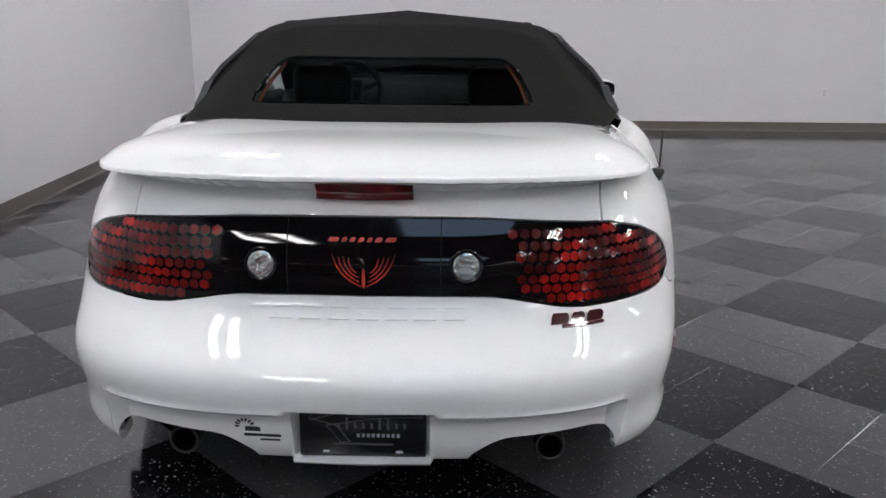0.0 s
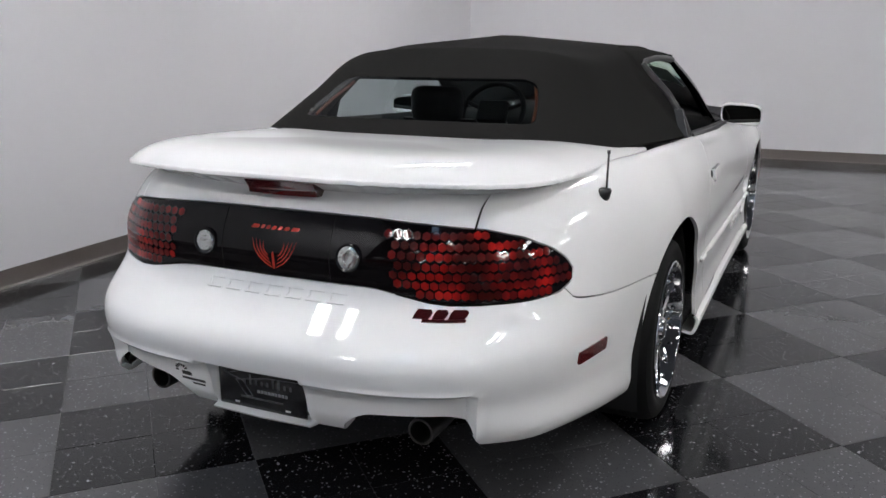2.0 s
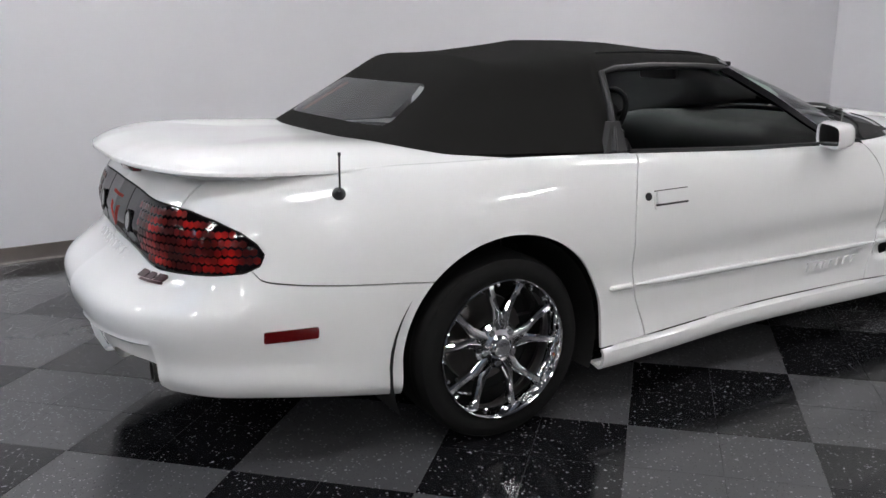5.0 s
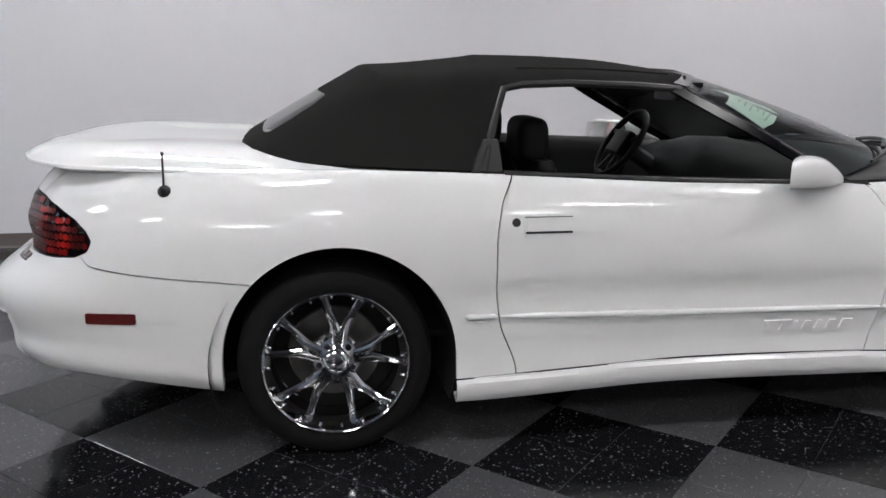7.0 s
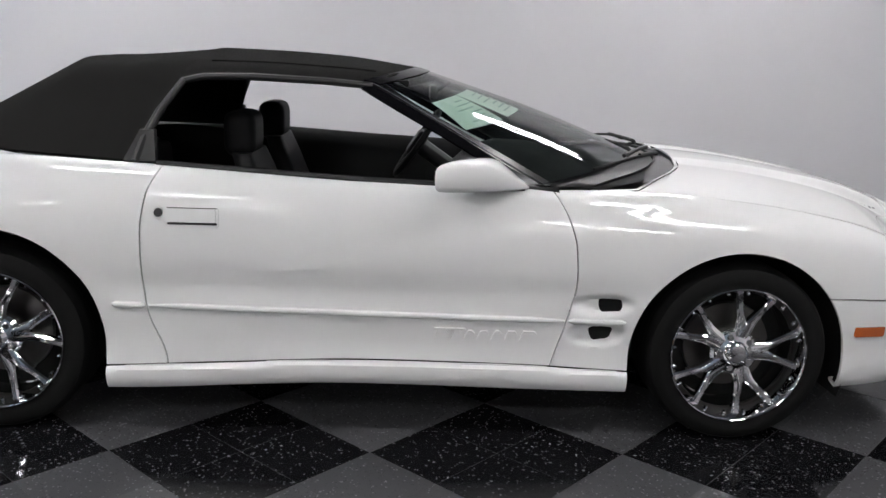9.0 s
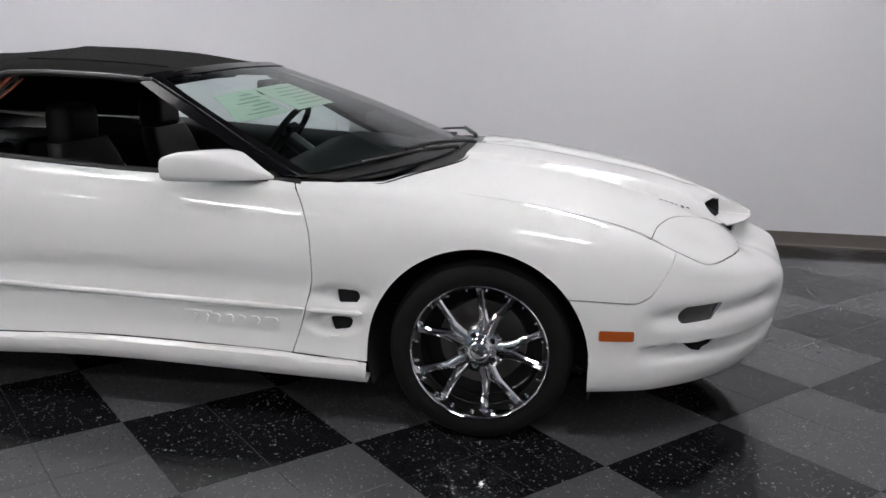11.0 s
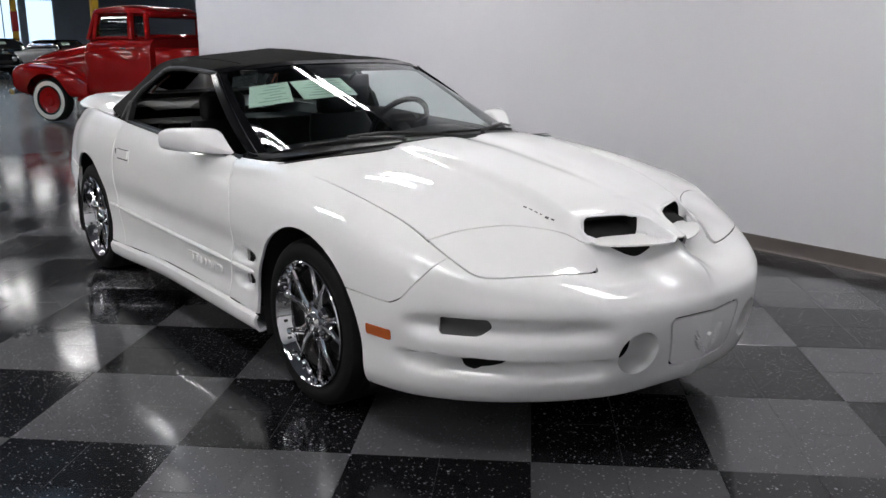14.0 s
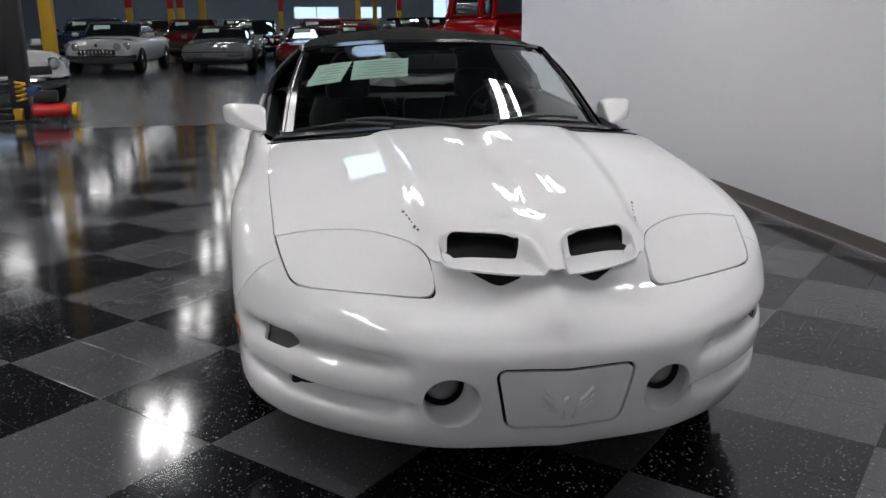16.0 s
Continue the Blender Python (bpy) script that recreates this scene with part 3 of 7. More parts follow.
def cabin(p):
    """Below 0 over the open cabin and the folded-top well: inside the belt line."""
    y = p[:, 1]
    edge = np.interp(y, [-1.62, -1.56, -1.46, -1.30, -1.10, -0.83, -0.1, 0.55, 0.75, 0.895, 1.0, 1.085, 1.135, 1.155], [0.0, 0.40, 0.62, 0.745, 0.80, 0.832, 0.836, 0.815, 0.795, 0.765, 0.65, 0.54, 0.42, 0.25])
    return np.where((y > -1.6) & (y < 1.155) & (p[:, 2] > 0.7), p[:, 0] - edge, 1.0)


def deck_seam(p):
    """Below 0 on the boot lid: inside a line from the tail lamps to the corner of the top."""
    y = p[:, 1]
    edge = np.interp(y, [-2.4, -2.18, -2.10, -2.0, -1.8, -1.6, -1.42], [0.555, 0.555, 0.565, 0.615, 0.69, 0.72, 0.735])
    return np.where((y < -1.4) & (p[:, 2] > 0.75), p[:, 0] - edge, 1.0)


def take(field, verts, faces, gap=GAP):
    """The faces inside a field, drawn back from its border by half a gap, and the rest, drawn back as well."""
    v, inner, rest = split(verts, faces, lambda p: field(p) + gap)
    v, _, outer = split(v, rest, lambda p: field(p) - gap)
    return v, inner, outer


V, F = RING_V, RING_F
V, _, F = split(V, F, arch_front)
V, _, F = split(V, F, arch_rear)
V, _, F = split(V, F, cabin)
V, TAIL_F, F = take(tail_field, V, F)
V, COVER_F, F = take(cover_field, V, F)
V, _, F = take(outline_field(TUCK, 0, 1), V, F)
V, BOOT_F, F = take(deck_seam, V, F)


def largest(faces):
    """The largest connected group of faces."""
    root = {}

    def find(i):
        while root.setdefault(i, i) != i:
            root[i] = root[root[i]]
            i = root[i]
        return i

    for f in faces:
        for i in f[1:]:
            root[find(i)] = find(f[0])
    size = collections.Counter(find(f[0]) for f in faces)
    top = size.most_common(1)[0][0]
    return [f for f in faces if find(f[0]) == top]


COVER_F = largest(COVER_F)
V, FRONT_F, F = take(lambda p: np.where(p[:, 1] > 1.2, p[:, 2] - front_seam(p[:, 1]), 1.0), V, F)
V, REAR_F, F = take(lambda p: np.where(p[:, 1] < -1.27, p[:, 2] - rear_seam(p[:, 1]), 1.0), V, F)
V, SILL_F, F = take(lambda p: p[:, 2] - sill_seam(p[:, 1]), V, F)
V, FENDER_F, F = take(lambda p: f_door_edge(p[:, 2]) - p[:, 1], V, F)
V, QUARTER_F, DOOR_F = take(lambda p: p[:, 1] - r_door_edge(p[:, 2]), V, F)


def panel(name, faces, mat=M_PAINT, depth=0.012, label="", both=True, split_sides=True):
    """A body panel with its edges turned in, on each side of the car, or in one piece across it."""
    v, f = rimmed(V, faces, depth)
    if split_sides:
        a = part(name, (v, f), mat, car, label, smooth=40)
        b = part(name, mirrored(v, f), mat, car, label, smooth=40)
        return a, b
    return part(name, joined((V, faces), mirrored(V, faces)), mat, car, label, smooth=40)


def bridged(faces, depth=0.012):
    """Both halves of a panel that crosses the middle, joined without a seam."""
    v, f = joined((V, faces), mirrored(V, faces))
    key, index = {}, []
    for i, p in enumerate(v):
        k = (round(p[0], 4), round(p[1], 4), round(p[2], 4)) if abs(p[0]) < 1e-3 else i
        index.append(key.setdefault(k, i))
    f = [tuple(index[i] for i in g) for g in f]
    f = [g for g in f if len(set(g)) == len(g)]
    return rimmed(v, f, depth)


def grid_surface(xs, ys, height):
    X, Y = np.meshgrid(xs, ys, indexing="ij")
    Z = height(X, Y)
    verts = np.stack([X, Y, Z], -1).reshape(-1, 3)
    n = len(ys)
    return verts, [(i * n + j, (i + 1) * n + j, (i + 1) * n + j + 1, i * n + j + 1) for i in range(len(xs) - 1) for j in range(n - 1)]


FP = rounded_outline([(-0.4, 0.484), (0.190, 0.484), (0.156, 0.308), (-0.4, 0.308)], [0.01, 0.03, 0.03, 0.01])
V, PLATE_F, FRONT_F = take(lambda p: np.where(p[:, 1] > 2.2, outline_field(FP, 0, 2)(p), 1.0), V, FRONT_F, 0.0042)
SIGNAL = rounded_outline([(1.150, 0.447), (1.155, 0.509), (1.385, 0.512), (1.400, 0.476), (1.34, 0.450)], 0.018)
SLOT = rounded_outline([(1.225, 0.378), (1.30, 0.376), (1.415, 0.366), (1.38, 0.346), (1.32, 0.330), (1.27, 0.336)], 0.010)


def corner_field(outline):
    g = outline_field(outline, 0, 1)
    return lambda p: np.where(p[:, 1] > 1.7, g(np.stack([p[:, 1] - p[:, 0], p[:, 2]], 1)), 1.0)


FOG = (0.300, 0.385, 0.074)
V, _, FRONT_F = split(V, FRONT_F, lambda p: np.where(p[:, 1] > 2.0, np.hypot(p[:, 0] - FOG[0], p[:, 2] - FOG[1]) - FOG[2], 1.0))
V, SIGNAL_F, FRONT_F = split(V, FRONT_F, corner_field(SIGNAL))
V, SLOT_F, FRONT_F = split(V, FRONT_F, corner_field(SLOT))
GILL_HI = rounded_outline([(0.772, 0.468), (0.764, 0.516), (0.848, 0.515), (0.852, 0.474)], 0.014)
GILL_LO = rounded_outline([(0.735, 0.411), (0.826, 0.414), (0.815, 0.372), (0.752, 0.362)], 0.014)
V, GILL1_F, FENDER_F = split(V, FENDER_F, outline_field(GILL_HI, 1, 2))
V, GILL2_F, FENDER_F = split(V, FENDER_F, outline_field(GILL_LO, 1, 2))


def sunk(faces, depth):
    """The given faces of the skin, moved inwards."""
    v, f = rimmed(V, faces, depth)
    low = {}
    vv = [Vector(p) for p in V]
    acc = {}
    for g in faces:
        nrm = (vv[g[1]] - vv[g[0]]).cross(vv[g[-1]] - vv[g[0]])
        for i in g:
            acc[i] = acc.get(i, Vector()) + nrm
    return [tuple(p - acc[i].normalized() * depth) if i in acc and acc[i].length else tuple(p) for i, p in enumerate(vv)], faces


panel("front_fender", FENDER_F, label="glossy white front fender")
doors = panel("door", DOOR_F, label="glossy white door with lowered window")
panel("rear_quarter", QUARTER_F, label="glossy white rear quarter panel")
panel("side_skirt", SILL_F, label="white moulded side skirt")
front_bumper = part("front_bumper", bridged(FRONT_F), M_PAINT, car, "glossy white moulded front bumper", smooth=40)
# the tail bumper with its cut-outs for the two exhausts
CUT = rounded_outline([(0.238, 0.20), (0.246, 0.322), (0.315, 0.376), (0.54, 0.384), (0.588, 0.366), (0.604, 0.33), (0.608, 0.20)], [0.01, 0.03, 0.04, 0.03, 0.03, 0.03, 0.01])
V, _, REAR_F = split(V, REAR_F, lambda p: np.where(p[:, 1] < -2.05, outline_field(CUT, 0, 2)(p), 1.0))
rear_bumper = part("rear_bumper", bridged(REAR_F, 0.02), M_PAINT, car, "glossy white moulded rear bumper", smooth=40)


part("boot_panel", bridged(BOOT_F), M_PAINT, car, "glossy white boot lid under the spoiler", smooth=40)
part("tail_panel", bridged(TAIL_F), M_TAILPANEL, car, "glossy black tail panel", smooth=40)


SCOOP = rounded_outline([(0.066, 2.142), (0.098, 2.122), (0.244, 2.065), (0.266, 2.066), (0.258, 2.087), (0.088, 2.150)], [0.010, 0.03, 0.016, 0.012, 0.014, 0.014])
TRAY = rounded_outline([(0.018, 2.33), (0.043, 2.175), (0.078, 2.132), (0.260, 2.065), (0.284, 2.077), (0.286, 2.33)], [0.01, 0.05, 0.035, 0.02, 0.03, 0.01])
scoop_field, tray_field = outline_field(SCOOP, 0, 1), outline_field(TRAY, 0, 1)


def hood_height(x, y):
    """The hood: two swells beside a shallow valley, and in front two trays that lead back into the nostrils over a thin lip."""
    w = np.abs(x)
    z = nose_height(x, y)
    half = np.interp(y, [0.9, 1.4, 1.9, 2.2], [0.40, 0.37, 0.335, 0.32])
    z = z + lift_z(y) * (1 - step(w, half - 0.05, half + 0.03))
    valley = np.interp(y, [0.9, 1.7, 2.05, 2.25], [0.014, 0.014, 0.004, -0.004])
    wide = np.interp(y, [0.9, 1.6, 2.2], [0.075, 0.065, 0.04])
    z = z - valley * np.exp(-((w / wide) ** 2))
    ahead = 2.282 - 1.65 * w**2 - y
    front = 0.702 + 0.50 * ahead + 0.010 * np.exp(-((w / 0.035) ** 2)) * step(y, 2.0, 2.2)
    z = z + (front - z) * step(y, 2.0, 2.13) * (1 - step(w, 0.30, 0.36))
    f = tray_field(np.stack([w.ravel(), y.ravel(), z.ravel()], 1)).reshape(w.shape)
    shelf = 0.699 + 0.10 * ahead
    inside = (1 - step(f, -0.010, 0.004)) * (y > 1.95)
    return z + (shelf - z) * inside + 0.005 * np.exp(-(((f - 0.007) / 0.008) ** 2)) * (y > 1.95)


HV, HF = grid_surface(np.r_[np.linspace(0, 0.36, 100)[:-1], np.linspace(0.36, 0.80, 50)], np.r_[np.linspace(0.84, 1.98, 100)[:-1], np.linspace(1.98, 2.30, 100)], hood_height)
HF = [tuple(f) for f in HF]
HV, HF, _ = split(HV, HF, lambda p: hood_field(p) + 0.0002)
HV, _, HF = split(HV, HF, scoop_field)
V_keep = V
V = HV
hood_mesh = bridged(HF, 0.006)
V = V_keep
hood = part("hood", hood_mesh, M_PAINT, car, "glossy white hood with two nostril scoops", smooth=40)
for side in (1, -1):
    # the dark throat behind each nostril
    ring = [(x * side, y) for x, y in SCOOP]
    zs = hood_height(np.array([[abs(x)] for x, y in ring]), np.array([[y] for x, y in ring]))[:, 0]
    n = len(ring)
    verts = [(x, y, z - 0.003) for (x, y), z in zip(ring, zs)] + [(x, y - 0.14, z - 0.06) for (x, y), z in zip(ring, zs)]
    faces = [(i, (i + 1) % n, n + (i + 1) % n, n + i) for i in range(n)] + [tuple(range(n, 2 * n))]
    part("scoop_throat", (verts, faces), M_DARK, hood, "black throat of the hood scoop")
def eased(verts, faces, rounds=40):
    """The skin with the given faces eased to one even sheet inside their border."""
    used = sorted({i for f in faces for i in f})
    near, count = {i: set() for i in used}, {}
    for f in faces:
        for k, i in enumerate(f):
            j = f[(k + 1) % len(f)]
            near[i].add(j), near[j].add(i)
            e = (min(i, j), max(i, j))
            count[e] = count.get(e, 0) + 1
    fixed = {i for e, c in count.items() if c == 1 for i in e}
    pos = {i: np.array(verts[i]) for i in used}
    for _ in range(rounds):
        pos = {i: p if i in fixed else sum(pos[j] for j in near[i]) / len(near[i]) for i, p in pos.items()}
    out = list(verts)
    for i, p in pos.items():
        out[i] = tuple(p)
    return out


def cover_skin():
    """The headlight cover, level with the hood along its rear edge."""
    out = [tuple(p) for p in V]
    used = sorted({i for f in COVER_F for i in f})
    p = np.array([out[i] for i in used])
    w = 1 - step(hood_field(p), 0.0, 0.09)
    high = hood_height(p[:, :1], p[:, 1:2])[:, 0]
    for i, q, z in zip(used, p, p[:, 2] + w * (high - p[:, 2])):
        out[i] = (q[0], q[1], z)
    return eased(out, COVER_F, 30)


cover_mesh = rimmed(cover_skin(), COVER_F, 0.012)
for side in (1, -1):
    v, f = cover_mesh
    part("headlight_cover", (v, f) if side > 0 else mirrored(v, f), M_PAINT, car, "white pop-up headlight cover, closed", smooth=40)
# a dark liner under the hood's front lip and behind every seam


def liner():
    """A black inner skin a little inside the outer one, seen only through seams and openings."""
    v = [Vector(p) for p in RING_V]
    acc = [Vector() for _ in v]
    for f in RING_F:
        nrm = (v[f[2]] - v[f[0]]).cross(v[f[3]] - v[f[1]])
        for i in f:
            acc[i] += nrm
    moved = [p - n.normalized() * 0.016 if n.length else p for p, n in zip(v, acc)]
    fs = RING_F
    mv, _, fs = split(moved, fs, lambda p: arch_front(p) - 0.01)
    mv, _, fs = split(mv, fs, lambda p: arch_rear(p) - 0.01)
    mv, _, fs = split(mv, fs, lambda p: np.where(p[:, 1] > 2.0, np.hypot(p[:, 0] - FOG[0], p[:, 2] - FOG[1]) - FOG[2] - 0.012, 1.0))
    mv, _, fs = split(mv, fs, lambda p: cabin(p) - 0.02)
    mv, _, fs = split(mv, fs, lambda p: np.where(p[:, 1] < -2.0, outline_field(CUT, 0, 2)(p) - 0.012, 1.0))
    mv, _, fs = split(mv, fs, lambda p: np.where(p[:, 2] < 0.5, p[:, 2] - (smooth_curve(np.array(OY), np.array(Z_B))(p[:, 1]) + 0.02), 1.0))
    return joined((mv, fs), mirrored(mv, fs))


part("inner_shell", liner(), M_DARK, car, "black inner shell behind the panels", smooth=40)


# boot lid with the wing moulded into it
WING = [(-2.0, -2.352), (0.2, -2.346), (0.38, -2.322), (0.515, -2.280), (0.605, -2.222), (0.666, -2.14), (0.698, -2.05), (0.712, -1.95), (0.728, -1.75), (0.742, -1.50), (0.75, -1.30), (0.77, -0.9), (-2.0, -0.9)]
WING = rounded_outline(WING, 0.05, 4)
wing_field = outline_field(WING, 0, 1)


def wing_height(x, y):
    p = np.stack([np.abs(x).ravel(), y.ravel()], 1)
    e = np.maximum(-wing_field(np.c_[p, p[:, :1]]), 0).reshape(x.shape)
    low = smooth_curve([-2.40, -2.30, -2.2, -2.05, -1.8, -1.2], [0.957, 0.955, 0.949, 0.942, 0.935, 0.930])(y)
    ridge = smooth_curve([-2.4, -2.1, -1.8, -1.6, -1.45, -1.2], [1.004, 1.004, 1.000, 0.992, 0.978, 0.955])(y)
    wide = 0.060 + 0.03 * step(y, -2.05, -1.6)
    return low + (ridge - low) * (1 - np.exp(-e / wide)) - 0.010 * step(e, 0.12, 0.55)


wv, wf = grid_surface(np.linspace(0, 0.78, 94), np.linspace(-2.40, -1.20, 130), wing_height)
wv, wf, _ = split(wv, wf, wing_field)
WELL = [(-1, -1.598), (0.0, -1.598), (0.33, -1.592), (0.545, -1.545), (0.67, -1.43), (0.745, -1.22), (0.775, -1.05), (0.77, -0.9), (-1, -0.9)]
wv, _, wf = split(wv, wf, outline_field(WELL, 0, 1))


def wing_mesh():
    """The lid's top with a rolled lip and an underside that runs back in below it."""
    global V
    keep, V = V, wv
    v, f = bridged(wf, 0.0)
    V = keep
    v = [Vector(p) for p in v]
    count = {}
    for g in wf_pairs(f):
        count[g] = count.get(g, 0) + 1
    rim = [e for e in count if (e[1], e[0]) not in count]
    f = [g for g in f if len(g) >= 3 and (v[g[0]] - v[g[-1]]).length + (v[g[1]] - v[g[0]]).length > 1e-7]
    steps = [(0.003, -0.004), (0.003, -0.010), (-0.006, -0.013), (-0.07, -0.030), (-0.16, -0.075)]
    maps = [dict() for _ in steps]
    for (i, j) in rim:
        if min(v[i].y, v[j].y) > -1.55 and -wing_field(np.array([[abs(v[i].x), v[i].y, 0]]))[0] > 0.004:
            continue
        for a in (i, j):
            if a not in maps[0]:
                p = v[a]
                out = Vector((p.x, (p.y + 1.75) if p.y < -2.0 else 0.0, 0))
                out = out.normalized() if out.length > 0.01 else Vector((0, -1, 0))
                if p.y < -2.0:
                    out = (Vector((p.x * 0.75, -0.55, 0))).normalized()
                for k, (d, dz) in enumerate(steps):
                    maps[k][a] = len(v)
                    v.append(p + out * d + Vector((0, 0, dz)))
        chain = [{i: i, j: j}] + maps
        for k in range(len(steps)):
            f.append((chain[k][j], chain[k][i], chain[k + 1][i], chain[k + 1][j]))
    return v, f


def wf_pairs(faces):
    for g in faces:
        for k, i in enumerate(g):
            yield (i, g[(k + 1) % len(g)])


boot = part("boot_lid", wing_mesh(), M_PAINT, car, "glossy white boot lid with moulded rear wing", smooth=50)
# high brake lamp under the lip of the wing
bl = [(-0.112, 0), (0.112, 0)]
prof = [(-2.310, 0.946), (-2.312, 0.940), (-2.290, 0.912), (-2.286, 0.905), (-2.284, 0.893), (-2.20, 0.888), (-2.22, 0.946)]
xs = np.linspace(-0.112, 0.112, 13)
bv = [(x, y + 0.012 * (x / 0.112) ** 2, z) for x in xs for y, z in prof]
n = len(prof)
bf = [(i * n + j, i * n + (j + 1) % n, (i + 1) * n + (j + 1) % n, (i + 1) * n + j) for i in range(len(xs) - 1) for j in range(n)]
bf += [tuple(range(n))[::-1], tuple((len(xs) - 1) * n + k for k in range(n))]
part("brake_light", (bv, bf), M_RED, car, "dark red high brake light under the wing")


# ---- soft top ----
BASE_C = [(0, -1.610, 0.972), (0.35, -1.605, 0.971), (0.565, -1.555, 0.965), (0.675, -1.43, 0.953), (0.752, -1.19, 0.943), (0.825, -0.84, 0.934), (0.765, -0.765, 1.03),
          (0.612, -0.685, 1.195), (0.612, -0.45, 1.211), (0.612, -0.2, 1.205), (0.605, -0.03, 1.196)]
MID_C = [(0, -1.37, 1.120), (0.31, -1.365, 1.116), (0.482, -1.328, 1.106), (0.572, -1.25, 1.093), (0.625, -1.07, 1.090), (0.662, -0.82, 1.095), (0.642, -0.742, 1.142),
         (0.572, -0.675, 1.228), (0.567, -0.45, 1.239), (0.565, -0.2, 1.232), (0.555, 0.01, 1.218)]
RIDGE_C = [(0, -1.135, 1.258), (0.27, -1.13, 1.253), (0.405, -1.12, 1.239), (0.462, -1.085, 1.227), (0.488, -0.96, 1.228), (0.498, -0.80, 1.244), (0.500, -0.72, 1.250),
           (0.500, -0.66, 1.255), (0.497, -0.45, 1.257), (0.490, -0.2, 1.250), (0.485, 0.05, 1.234)]
SPINE_C = [(0, -1.12, 1.262), (0, -1.115, 1.263), (0, -1.10, 1.264), (0, -1.03, 1.267), (0, -0.93, 1.275), (0, -0.78, 1.291), (0, -0.72, 1.298),
           (0, -0.66, 1.306), (0, -0.45, 1.304), (0, -0.18, 1.293), (0, 0.15, 1.254)]


def loft(rows, n_u, n_v, knots=None):
    """A smooth sheet through rows of control places."""
    rows = [np.array(r, float) for r in rows]
    k = np.arange(len(rows[0]))
    uu = np.linspace(0, k[-1], n_u)
    fine = [np.stack([smooth_curve(k, r[:, c])(uu) for c in range(3)], 1) for r in rows]
    kv = np.arange(len(rows)) if knots is None else np.array(knots, float)
    vv = np.linspace(kv[0], kv[-1], n_v)
    out = np.zeros((n_u, n_v, 3))
    for i in range(n_u):
        pts = np.array([f[i] for f in fine])
        for c in range(3):
            out[i, :, c] = smooth_curve(kv, pts[:, c])(vv)
    verts = out.reshape(-1, 3)
    faces = [(i * n_v + j, i * n_v + j + 1, (i + 1) * n_v + j + 1, (i + 1) * n_v + j) for i in range(n_u - 1) for j in range(n_v - 1)]
    return verts, [f[::-1] for f in faces]


tv, tf = loft([BASE_C, MID_C, RIDGE_C, SPINE_C], 150, 60)
BACKLIGHT = rounded_outline([(-0.5, 1.026), (0.455, 1.026), (0.390, 1.158), (-0.5, 1.158)], [0.01, 0.03, 0.06, 0.01])
back_flat = outline_field(BACKLIGHT, 0, 2)
tv, GLASS_F, tf = split(tv, tf, lambda p: np.where(p[:, 1] < -1.15, back_flat(p), 1.0))
V_keep, V = V, tv
soft_top = part("soft_top", bridged(tf, 0.012), M_CLOTH, car, "black canvas convertible top, closed", smooth=45)
backlight = part("rear_window", bridged(GLASS_F, 0.004), M_GLASS_TINT, car, "smoked glass rear window in the canvas top", smooth=45)
V = V_keep
backlight.visible_shadow = False
for side in (1, -1):
    # sewn seam from the rear bow down the quarter, and along the roof edge
    seam = [Vector((x * side, y, z)) + Vector((0.004 * side, 0, 0.003)) for x, y, z in RIDGE_C[3:]]
    pts = [seam[0].lerp(seam[0], 0)]
    uu = np.linspace(7.3, 9.7, 24)
    k = np.arange(len(RIDGE_C))
    seam = [(side * float(smooth_curve(k, [r[0] for r in RIDGE_C])(u)), float(smooth_curve(k, [r[1] for r in RIDGE_C])(u)), float(smooth_curve(k, [r[2] for r in RIDGE_C])(u)) - 0.0015) for u in uu]
    seam = [(x, y, z + 0.003) for x, y, z in seam]
    part("seam", tube(seam, 0.0035, 6), M_CLOTH, soft_top)
    # copper-coloured strap beside the rear window, inside
    part("inner_strap", tube([(side * 0.43, -1.45, 1.025), (side * 0.41, -1.36, 1.078), (side * 0.372, -1.265, 1.135)], 0.006, 6), material("copper_strap", (0.20, 0.045, 0.015), 0.5), soft_top, "copper-coloured strap beside the rear window")
    # black rubber edge round the side window: up the rear post, along the rail, down the windscreen pillar
    rail = [(0.835, -0.80, 0.93), (0.80, -0.78, 1.0), (0.735, -0.745, 1.085), (0.622, -0.688, 1.188), (0.616, -0.62, 1.203), (0.617, -0.45, 1.209), (0.617, -0.2, 1.203), (0.61, -0.03, 1.192)]
    part("window_seal", tube([(x * side, y, z) for x, y, z in rail], 0.013, 8), M_BLACK, soft_top, "black rubber window seal")
    sail = [(0.836, -0.84, 0.93), (0.83, -0.735, 0.93), (0.795, -0.745, 1.03), (0.80, -0.79, 1.03)]
    part("quarter_trim", ([(x * side, y, z) for x, y, z in sail] + [((x - 0.03) * side, y, z) for x, y, z in sail],
                          [(0, 1, 2, 3), (4, 7, 6, 5), (0, 4, 5, 1), (1, 5, 6, 2), (2, 6, 7, 3), (3, 7, 4, 0)]), M_BLACK, soft_top, "satin black quarter trim")

